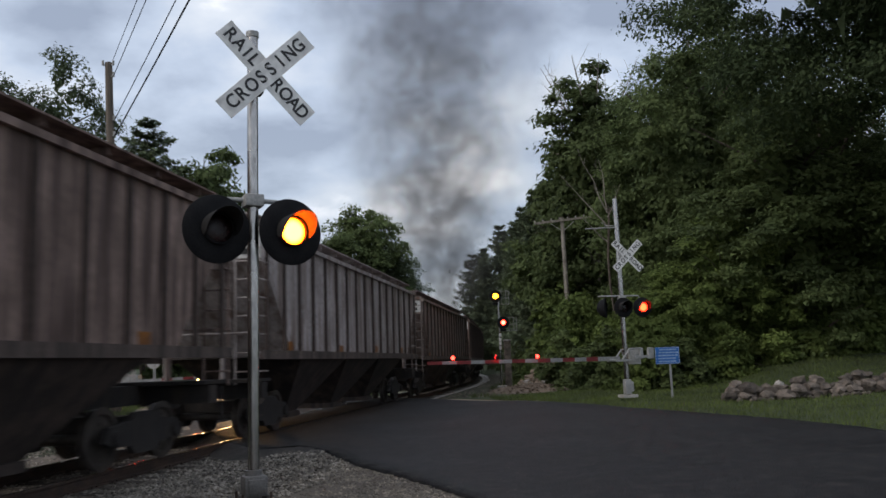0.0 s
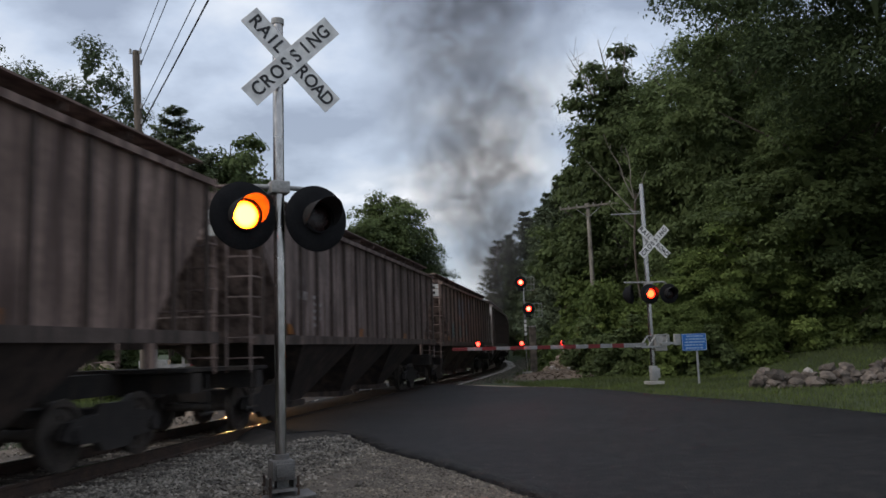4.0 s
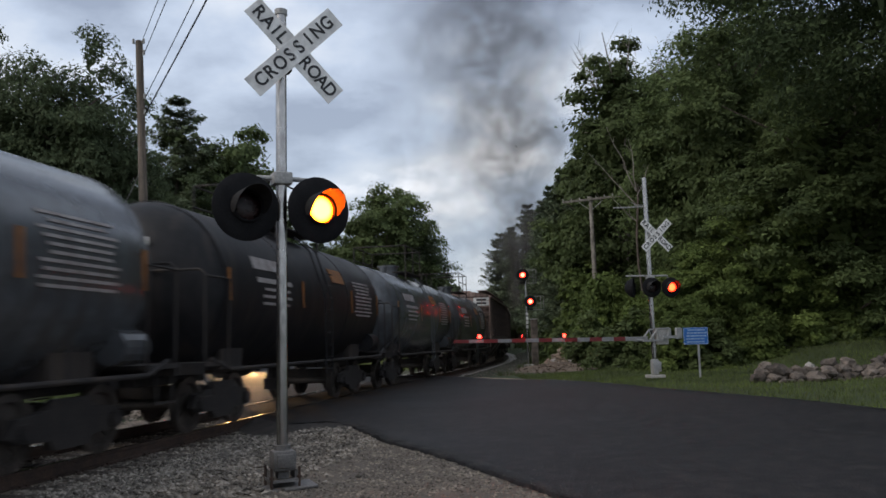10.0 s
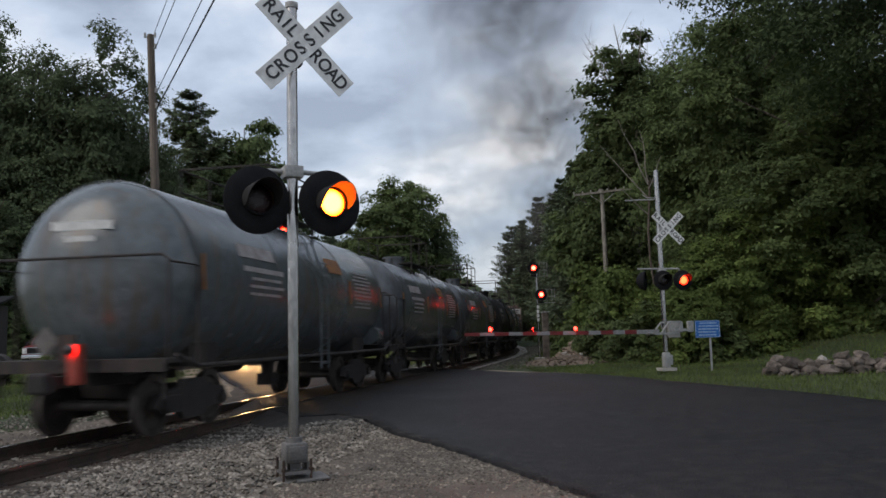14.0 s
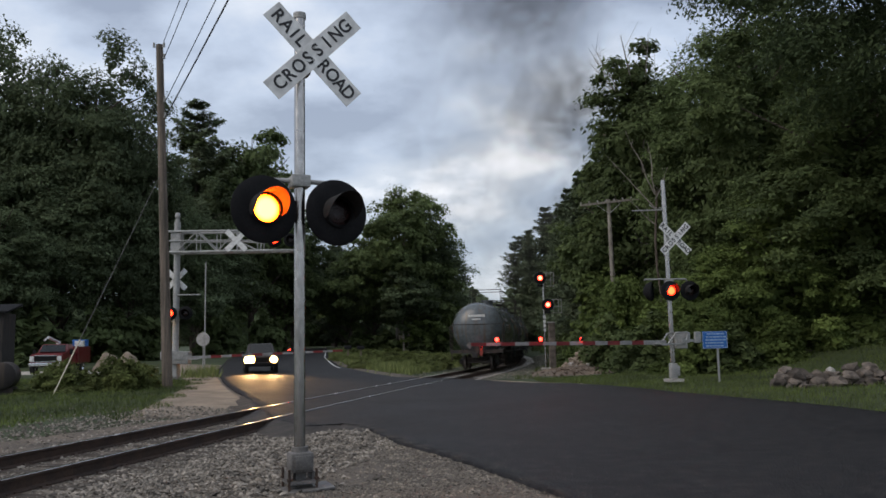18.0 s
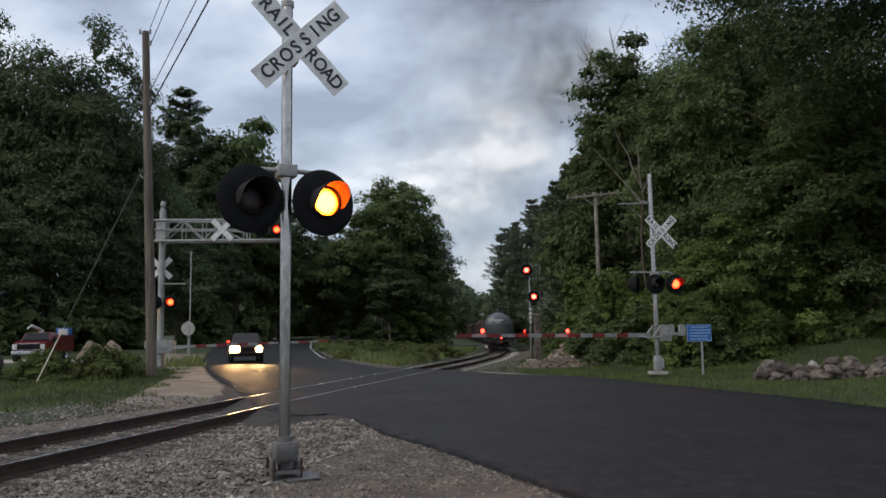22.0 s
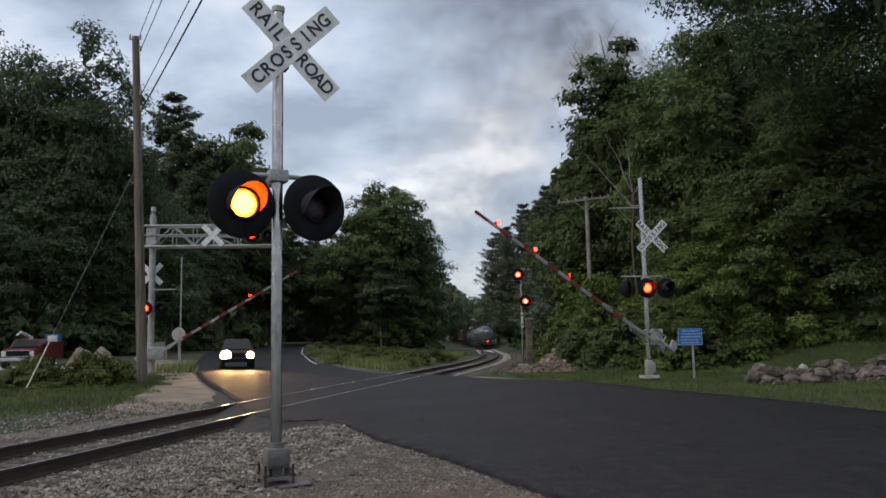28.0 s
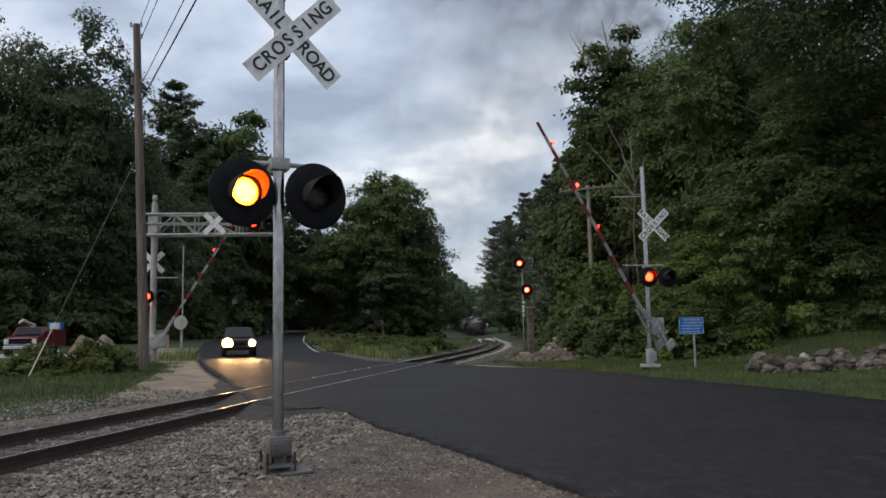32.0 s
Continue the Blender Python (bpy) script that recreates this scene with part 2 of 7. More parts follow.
# reddish-brown ribs, set darker than the panels to deepen their shading
RIBSHADE = mat("shaded_brown_rib", (0.085, 0.058, 0.048), (0.042, 0.031, 0.027), scale=2, rough=0.8, bump=0.15, grime=(0.15, 0.115, 0.10), grime_at=0.66)
HOPBROWN = mat("hopper_brown", (0.33, 0.232, 0.197), (0.20, 0.138, 0.115), scale=1.2, rough=0.75, bump=0.12, grime=(0.07, 0.045, 0.038), grime_at=0.54)
HOPPALE = mat("hopper_pale_grey", (0.46, 0.40, 0.385), (0.33, 0.285, 0.27), scale=1.2, rough=0.7, bump=0.12, grime=(0.16, 0.11, 0.09), grime_at=0.58)
HOPDARK = mat("hopper_dark_grey", (0.28, 0.21, 0.19), (0.17, 0.128, 0.116), scale=1.2, rough=0.75, bump=0.12, grime=(0.06, 0.04, 0.035), grime_at=0.55)
UNDER = mat("under_steel", (0.035, 0.030, 0.028), (0.018, 0.016, 0.016), scale=3, rough=0.85, bump=0.3, grime=(0.06, 0.045, 0.035), grime_at=0.62)
TANKGREY = mat("tank_grey", (0.084, 0.089, 0.097), (0.066, 0.070, 0.076), scale=0.6, rough=0.22, bump=0.03, grime=(0.06, 0.058, 0.057), grime_at=0.60, spec=0.5)
TANKLIGHT = mat("tank_light_grey", (0.096, 0.109, 0.114), (0.076, 0.087, 0.092), scale=0.6, rough=0.24, bump=0.03, grime=(0.095, 0.075, 0.058), grime_at=0.62, spec=0.5)
TANKBLACK = mat("tank_black", (0.017, 0.016, 0.018), (0.010, 0.010, 0.011), scale=0.8, rough=0.55, bump=0.06, grime=(0.028, 0.023, 0.021), grime_at=0.6, spec=0.22)
FADEDSTENCIL = mat("worn_stencil", (0.36, 0.33, 0.32), (0.22, 0.19, 0.18), scale=4, rough=0.8, bump=0)
STENCIL = mat("white_stencil", (0.62, 0.62, 0.60), (0.42, 0.42, 0.41), scale=6, rough=0.7, bump=0)
YELLOWTAG = mat("yellow_marking", (0.30, 0.115, 0.025), (0.15, 0.06, 0.022), scale=5, rough=0.6, bump=0)
WHEELSTEEL = mat("wheel_steel", (0.10, 0.085, 0.075), (0.05, 0.043, 0.04), scale=4, rough=0.6, metal=0.6, bump=0.2)
CONCRETE = mat("concrete", (0.40, 0.38, 0.35), (0.29, 0.27, 0.25), scale=3, rough=0.95, bump=0.4)
BOULDER = mat("fieldstone", (0.165, 0.135, 0.112), (0.060, 0.050, 0.043), scale=4, rough=0.95, bump=0.7, fine=6, each=0.5)
BOULDERW = mat("pale_fieldstone", (0.46, 0.43, 0.40), (0.30, 0.28, 0.26), scale=3, rough=0.9, bump=0.5)
TRUCKRED = mat("truck_red", (0.15, 0.011, 0.013), (0.11, 0.009, 0.011), scale=2, rough=0.32, bump=0.02, spec=0.6)
CARDARK = mat("car_paint", (0.04, 0.033, 0.031), (0.03, 0.025, 0.024), scale=2, rough=0.4, bump=0.01, spec=0.35)
CHROME = mat("chrome", (0.75, 0.75, 0.76), (0.6, 0.6, 0.62), scale=5, rough=0.2, metal=1, bump=0)
RUBBER = mat("rubber", (0.02, 0.02, 0.021), (0.012, 0.012, 0.012), scale=5, rough=0.9, bump=0.1)
DARKGLASS = mat("dark_glass", (0.012, 0.014, 0.016), (0.01, 0.011, 0.012), scale=1, rough=0.12, bump=0, spec=0.35)
ARMGREY = mat("worn_white_arm", (0.30, 0.29, 0.28), (0.21, 0.205, 0.20), scale=3, rough=0.6, bump=0.02)
LENSDARK = mat("unlit_red_lens", (0.022, 0.008, 0.008), (0.014, 0.006, 0.006), scale=12, rough=0.25, bump=0.3, spec=0.5)
RED_ON = glow("lit_red_lens", (1.0, 0.080, 0.0030), 230.0, 0.155)
RED_FAR = glow("lit_red_lens_far", (1.0, 0.017, 0.0050), 28.0, 0.155)
RED_SMALL = glow("lit_small_red_lamp", (1.0, 0.014, 0.009), 24.0)
SIG_RED = glow("lit_signal_red", (1.0, 0.022, 0.012), 55.0, 0.145)
SIG_YELLOW = glow("lit_signal_yellow", (1.0, 0.30, 0.01), 22.0)
HEADLAMP = glow("lit_headlamp", (1.0, 0.52, 0.15), 24.0)
AMBER = glow("amber_glint", (1.0, 0.5, 0.15), 30.0)

# ---- mesh helpers ----


def bx(bm, c, s, m=None, bevel=0.0):
    """A box of centre c and size s."""
    r = bmesh.ops.create_cube(bm, size=1.0, matrix=(m or Matrix()) @ Matrix.Translation(c) @ Matrix.Diagonal((*s, 1)))
    if bevel:
        es = list({e for v in r["verts"] for e in v.link_edges})
        bmesh.ops.bevel(bm, geom=es, offset=bevel, segments=2, affect="EDGES", profile=0.5)
    return r["verts"]


def rod(bm, a, b, r, r2=None, n=10, caps=True):
    """A round bar from a to b."""
    a, b = Vector(a), Vector(b)
    d = b - a
    q = d.to_track_quat("Z", "Y").to_matrix().to_4x4()
    q.translation = (a + b) / 2
    return bmesh.ops.create_cone(bm, cap_ends=caps, segments=n, radius1=r, radius2=r if r2 is None else r2, depth=d.length, matrix=q)["verts"]


def pipe(bm, pts, r, n=8):
    for a, b in zip(pts, pts[1:]):
        rod(bm, a, b, r, n=n)


def tube(bm, pts, r, n=6):
    """One continuous bent tube through the points."""
    pts = [Vector(p) for p in pts]
    rings = []
    for i, p in enumerate(pts):
        d = (pts[min(i + 1, len(pts) - 1)] - pts[max(i - 1, 0)]).normalized()
        u = d.cross(Vector((0, 0, 1)) if abs(d.z) < 0.9 else Vector((1, 0, 0))).normalized()
        w = d.cross(u)
        rings.append([bm.verts.new(p + (u * math.cos(2 * math.pi * k / n) + w * math.sin(2 * math.pi * k / n)) * r) for k in range(n)])
    for a, b in zip(rings, rings[1:]):
        for k in range(n):
            bm.faces.new((a[k], a[(k + 1) % n], b[(k + 1) % n], b[k]))
    bm.faces.new(rings[0][::-1])
    bm.faces.new(rings[-1])


def lathe(bm, prof, n=32, m=None, close=True):
    """A body turned about its local Y axis; prof lists (y, radius)."""
    m = m or Matrix()
    rings = []
    for y, r in prof:
        if r < 1e-5:
            rings.append([bm.verts.new(m @ Vector((0, y, 0)))])
        else:
            rings.append([bm.verts.new(m @ Vector((r * math.cos(2 * math.pi * k / n), y, r * math.sin(2 * math.pi * k / n)))) for k in range(n)])
    for a, b in zip(rings, rings[1:]):
        for k in range(n):
            k2 = (k + 1) % n
            if len(a) == 1 and len(b) == 1:
                continue
            if len(a) == 1:
                bm.faces.new((a[0], b[k2], b[k]))
            elif len(b) == 1:
                bm.faces.new((a[k], a[k2], b[0]))
            else:
                bm.faces.new((a[k], a[k2], b[k2], b[k]))


def prism(bm, poly, x0, x1, m=None):
    """A profile of (y, z) points drawn out from x0 to x1."""
    m = m or Matrix()
    a = [bm.verts.new(m @ Vector((x0, y, z))) for y, z in poly]
    b = [bm.verts.new(m @ Vector((x1, y, z))) for y, z in poly]
    n = len(poly)
    for k in range(n):
        bm.faces.new((a[k], a[(k + 1) % n], b[(k + 1) % n], b[k]))
    bm.faces.new(a[::-1])
    bm.faces.new(b)


def mesh_of(name, bm, materials, smooth=False):
    me = bpy.data.meshes.new(name)
    bmesh.ops.recalc_face_normals(bm, faces=bm.faces)
    bm.to_mesh(me)
    bm.free()
    for m in (materials if isinstance(materials, (list, tuple)) else [materials]):
        me.materials.append(m)
    if smooth:
        for p in me.polygons:
            p.use_smooth = True
        me.set_sharp_from_angle(angle=radians(40))
    return me


def part(name, bm, material, parent, label="", smooth=False, at=None):
    ob = new(name, bm if isinstance(bm, bpy.types.Mesh) else mesh_of(name, bm, material, smooth))
    ob.parent = parent
    if at is not None:
        ob.matrix_basis = at
    return tagged(ob, label) if label else ob


def thing(name, label, category, m=None, group="", kind=""):
    ob = new(name)
    ob.matrix_basis = m or Matrix()
    return tagged(ob, label, category, group, kind)


def solid(name, bm, material, label="", category="", kind="", m=None, smooth=False, group=""):
    ob = new(name, mesh_of(name, bm, material, smooth))
    ob.matrix_basis = m or Matrix()
    return tagged(ob, label, category, group, kind)


def raw(name, verts, faces, material, smooth=False):
    me = bpy.data.meshes.new(name)
    me.from_pydata(verts if isinstance(verts, list) else verts.tolist(), [], faces if isinstance(faces, list) else faces.tolist())
    me.materials.append(material)
    if smooth:
        me.shade_smooth()
    return me


def sstep(a, b, v):
    k = np.clip((np.asarray(v, float) - a) / (b - a), 0, 1)
    return k * k * (3 - 2 * k)


# ---- the plan: track, heights, road ----
SLOPE, Y0, TAU = 0.2, 42.0, 60.0
X0 = 0.89


def track_x(y):
    y = np.asarray(y, float)
    return np.where(y < Y0, X0 + SLOPE * (y - Y0), X0 + SLOPE * TAU * (1 - np.exp(-(np.maximum(y, Y0) - Y0) / TAU)))


def track_z(y):
    """The line falls gently away from the crossing."""
    return -0.36 * sstep(8, 110, y)


TY = np.linspace(-190, 330, 2081)
TX = track_x(TY)
TS = np.concatenate([[0], np.cumsum(np.hypot(np.diff(TX), np.diff(TY)))])
TS -= np.interp(0.0, TY, TS)


def on_track(s):
    y = float(np.interp(s, TS, TY))
    return Vector((float(np.interp(s, TS, TX)), y, float(track_z(y))))


def off_track(x, y):
    """Distance to the right of the track's middle."""
    h = np.where(np.asarray(y) < Y0, SLOPE, SLOPE * np.exp(-(np.maximum(y, Y0) - Y0) / TAU))
    return (np.asarray(x, float) - track_x(y)) / np.sqrt(1 + h * h)


def road_height(x, y):
    x, y = np.asarray(x, float), np.asarray(y, float)
    u = off_track(x, y)
    z = -0.025 - 0.05 * sstep(1.6, 5, u) * (1 - sstep(11, 20, y)) + 0.13 * sstep(12, 25, y) * sstep(3.5, 9.5, u)
    z = z + 0.12 * sstep(2, 10, -u) + 0.28 * sstep(11, 24, -u)
    z = z + 0.013 * np.maximum(y - 50, 0) * sstep(6, 22, -u) * (1 - 0.5 * sstep(150, 300, y))
    z = z + track_z(y) * (1 - sstep(4, 15, np.abs(u)))
    return z


def height(x, y):
    x, y = np.asarray(x, float), np.asarray(y, float)
    u = off_track(x, y)
    z = road_height(x, y) - 0.05
    z = z - 0.14 * (1 - sstep(1.3, 3.2, np.abs(u)))
    # the lawn and bank on the right rise
    z = z + 0.05 * np.maximum(u - 13.5, 0) * sstep(10, 22, y) * (1 - sstep(40, 80, u)) + 0.9 * sstep(5, 14, u) * sstep(38, 52, y)
    z = z + 0.8 * sstep(9.5, 16.5, x) * sstep(23.3, 32, y) * (1 - sstep(30, 60, x))
    # the yard where the truck is parked lies a little lower
    z = z - 0.26 * np.exp(-((x + 25) / 6.5) ** 4 - ((y - 49.5) / 7.0) ** 4)
    # a small mound of gravel round the near mast
    z = z + 0.05 * np.exp(-(((x + 1.5) / 1.6) ** 2 + ((y - 8.6) / 2.4) ** 2))
    return z


def ground_at(x, y):
    return float(height(x, y))


def on_ground(x, y, rz=0.0, sink=0.0):
    return pose(x, y, ground_at(x, y) - sink, 0, 0, rz)


ROAD_L = [(7.5, -14), (5.2, -6), (3.4, 1), (2.3, 4.5), (1.35, 7.3), (0.80, 8.75), (-0.04, 11.0), (-0.80, 12.6), (-1.30, 14.2), (-1.9, 15.2), (-2.5, 14.7), (-3.5, 16.6), (-4.75, 20.7),
          (-6.1, 24.8), (-8.2, 30.8), (-12.7, 45.4), (-17.0, 64), (-20, 84), (-19.5, 105), (-11, 128), (4, 150)]
ROAD_R = [(14, -14), (10.5, -6), (8.8, 1), (8.3, 5), (8.1, 9), (8.35, 12), (8.25, 14.6), (7.72, 16.3), (7.25, 17.4), (6.55, 18.8), (5.7, 20.8), (5.0, 23.8), (4.1, 27.4),
          (2.4, 30.4), (0.5, 34.6), (-2.3, 38), (-6.9, 54), (-10.4, 73), (-12.6, 89), (-9, 112), (8, 138)]


def curve_points(pts, n):
    p = np.array(pts, float)
    d = np.concatenate([[0], np.cumsum(np.hypot(*np.diff(p, axis=0).T))])
    k = np.arange(len(pts)) / (len(pts) - 1)
    return np.stack([np.interp(np.linspace(0, 1, n), k, p[:, i]) for i in range(2)], 1)


def inside(px, py, poly):
    px, py = np.asarray(px, float), np.asarray(py, float)
    r = np.zeros(px.shape, bool)
    n = len(poly)
    for i in range(n):
        x1, y1 = poly[i]
        x2, y2 = poly[(i + 1) % n]
        c = ((y1 > py) != (y2 > py)) & (px < (x2 - x1) * (py - y1) / ((y2 - y1) or 1e-9) + x1)
        r ^= c
    return r


ROAD_POLY = ROAD_L + ROAD_R[::-1]


def build_ground():
    def axis(lo, hi, step, far):
        mid = list(np.arange(lo, hi + 1e-6, step))
        out, g = [], step
        v = hi
        while v < far:
            g *= 1.3
            v += g
            out.append(v)
        left, g, v = [], step, lo
        while v > -far:
            g *= 1.3
            v -= g
            left.append(v)
        return np.array(left[::-1] + mid + out)
    xs, ys = axis(-34, 34, 0.5, 1500), axis(-8, 120, 0.6, 1500)
    X, Y = np.meshgrid(xs, ys)
    Z = height(X, Y)
    far = sstep(180, 500, np.hypot(X, Y))
    Z = Z * (1 - far) + 3.0 * far
    # the ground keeps below the road
    Z = Z - 0.12 * inside(X, Y, ROAD_POLY)
    v = np.stack([X.ravel(), Y.ravel(), Z.ravel()], 1)
    nx, ny = len(xs), len(ys)
    i = (np.arange(ny - 1)[:, None] * nx + np.arange(nx - 1)[None]).ravel()
    me = raw("ground", v, np.stack([i, i + 1, i + nx + 1, i + nx], 1), GRASS, True)
    tagged(new("ground", me), "rough mown grass with bare earth beside the railway", "ground", kind="structure")


build_ground()


def sheet(name, left, right, n, m, material, label, lift, hf=height, category="ground", ragged=0.0):
    a, b = curve_points(left, n), curve_points(right, n)
    k = np.linspace(0, 1, m)[None, :, None]
    P = a[:, None, :] * (1 - k) + b[:, None, :] * k
    if ragged:
        rng = np.random.default_rng(5)
        for col in (0, -1):
            P[:, col, :] += rng.normal(0, ragged, (n, 2))
    X, Y = P[..., 0], P[..., 1]
    v = np.stack([X.ravel(), Y.ravel(), (hf(X, Y) + lift).ravel()], 1)
    i = (np.arange(n - 1)[:, None] * m + np.arange(m - 1)[None]).ravel()
    # a skirt gives the sheet its edge
    vs, fs = v.tolist(), np.stack([i, i + 1, i + m + 1, i + m], 1).tolist()
    ring = [r * m for r in range(n)] + [(n - 1) * m + c for c in range(1, m)] + [r * m + m - 1 for r in range(n - 2, -1, -1)] + list(range(m - 2, 0, -1))
    base = len(vs)
    vs += [[vs[r][0], vs[r][1], vs[r][2] - 0.15] for r in ring]
    for j in range(len(ring)):
        j2 = (j + 1) % len(ring)
        fs.append([ring[j], ring[j2], base + j2, base + j])
    return tagged(new(name, raw(name, vs, fs, material, True)), label, category, kind="structure")


def build_road():
    sheet("road", ROAD_L, ROAD_R, 260, 28, ASPHALT, "fresh dark asphalt road crossing the railway on the level", 0.012, road_height, "road", ragged=0.02)


build_road()


def road_shoulder():
    """Loose asphalt and soil that slopes from the road's edge down to the ballast."""
    edge = np.array(curve_points(ROAD_L[8:14], 60))
    d = np.gradient(edge, axis=0)
    out = np.stack([-d[:, 1], d[:, 0]], 1) / np.linalg.norm(d, axis=1, keepdims=True)
    rng = np.random.default_rng(14)
    V = []
    for k, (q, drop) in enumerate(((-0.12, 0.002), (0.0, 0.012), (0.16, 0.05), (0.38, 0.11), (0.75, 0.2))):
        p = edge + out * q + rng.normal(0, 0.02 * (k > 0), edge.shape)
        z = road_height(edge[:, 0], edge[:, 1]) + 0.016 - drop
        z = np.maximum(z, height(p[:, 0], p[:, 1]) + 0.004) if k > 1 else z
        V += np.stack([p[:, 0], p[:, 1], z], 1).tolist()
    F = [(j * 60 + i, j * 60 + i + 1, (j + 1) * 60 + i + 1, (j + 1) * 60 + i) for j in range(4) for i in range(59)]
    tagged(new("road_shoulder", raw("road_shoulder", V, F, SHOULDER, True)), "dark crumbled road shoulder sloping to the ballast", "road", kind="structure")
    # painted line along the far bend
    line = np.array(curve_points([(-6.2, 51), (-6.9, 54), (-10.4, 73), (-12.6, 89)], 40))
    sheet("edge_line", [(x - 0.40, y) for x, y in line], [(x - 0.30, y) for x, y in line], 40, 3, STENCIL, "worn white line along the road's edge", 0.018, road_height, "road marking")


road_shoulder()


# ---- railway track ----
def rail_profile():
    return [(-0.075, -0.18), (0.075, -0.18), (0.075, -0.168), (0.012, -0.145), (0.012, -0.045), (0.036, -0.036), (0.036, -0.004), (0.028, 0.0),
            (-0.028, 0.0), (-0.036, -0.004), (-0.036, -0.036), (-0.012, -0.045), (-0.012, -0.145), (-0.075, -0.168)]


def build_rails():
    prof = rail_profile()
    ss = np.concatenate([np.arange(-60, 46, 2.0), np.arange(46, 240, 1.5)])
    for side, word in ((-1, "far"), (1, "near")):
        bm = bmesh.new()
        rings = []
        for s in ss:
            p, q = on_track(s - 0.2), on_track(s + 0.2)
            t = (q - p).normalized()
            nrm = Vector((t.y, -t.x, 0))
            c = (p + q) / 2 + nrm * side * 0.7535
            rings.append([bm.verts.new(c + nrm * a + Vector((0, 0, z))) for a, z in prof])
        n = len(prof)
        for a, b in zip(rings, rings[1:]):
            for k in range(n):
                f = bm.faces.new((a[k], a[(k + 1) % n], b[(k + 1) % n], b[k]))
                f.material_index = 1 if k in (6, 7, 8) else 0
        solid("rail", bm, [RAILSTEEL, RAILTOP], "rusty steel rail with a polished running surface", "rail", "structure", group="rails of the track")


build_rails()


def build_ties():
    bm = bmesh.new()
    bx(bm, (0, 0, -0.255), (2.59, 0.23, 0.17), bevel=0.012)
    me = mesh_of("tie", bm, TIEWOOD)
    bm = bmesh.new()
    bx(bm, (0, 0, -0.172), (0.34, 0.19, 0.014))
    for sx in (-0.11, 0.11):
        for sy in (-0.06, 0.06):
            bx(bm, (sx, sy, -0.16), (0.025, 0.025, 0.03))
    plate = mesh_of("tie_plate", bm, RAILSTEEL)
    root = thing("track_ties", "weathered dark timber ties bedded in ballast", "railway ties", kind="structure")
    s = -14.0
    rng = random.Random(4)
    while s < 130:
        p = on_track(s)
        t = (on_track(s + 0.2) - on_track(s - 0.2)).normalized()
        if not bool(inside(p.x, p.y, ROAD_POLY)):
            m = pose(p.x, p.y, p.z - rng.random() * 0.012, 0, 0, math.degrees(math.atan2(-t.x, t.y)) + rng.uniform(-1, 1))
            tie = part("tie", me, None, root, at=m)
            if s < 30:
                for sx in (-0.7535, 0.7535):
                    part("tie_plate", plate, None, tie, at=Matrix.Translation((sx, 0, 0)))
        s += 0.535


build_ties()


def pebbles(name, pts, lo, hi, material, label, seed, category="gravel"):
    """Many small angular stones at the points given, joined into one mesh."""
    rng = np.random.default_rng(seed)
    base = np.array([(1, 0, 0), (-1, 0, 0), (0, 1, 0), (0, -1, 0), (0, 0, 1), (0, 0, -1)], float)
    faces = np.array([(0, 2, 4), (2, 1, 4), (1, 3, 4), (3, 0, 4), (2, 0, 5), (1, 2, 5), (3, 1, 5), (0, 3, 5)])
    n = len(pts)
    size = rng.uniform(lo, hi, (n, 1, 1)) * rng.uniform(0.6, 1.25, (n, 6, 1)) * np.array([1.15, 1.0, 0.7])
    a = rng.uniform(0, 2 * np.pi, n)
    tl = rng.uniform(-0.7, 0.7, n)
    V = base[None] * size
    x, y, z = V[..., 0], V[..., 1], V[..., 2]
    x, z = x * np.cos(tl)[:, None] - z * np.sin(tl)[:, None], x * np.sin(tl)[:, None] + z * np.cos(tl)[:, None]
    x, y = x * np.cos(a)[:, None] - y * np.sin(a)[:, None], x * np.sin(a)[:, None] + y * np.cos(a)[:, None]
    V = np.stack([x, y, z], -1) + pts[:, None, :]
    F = faces[None] + (np.arange(n) * 6)[:, None, None]
    ob = new(name, raw(name, V.reshape(-1, 3), F.reshape(-1, 3), material))
    return tagged(ob, label, category, kind="stuff")


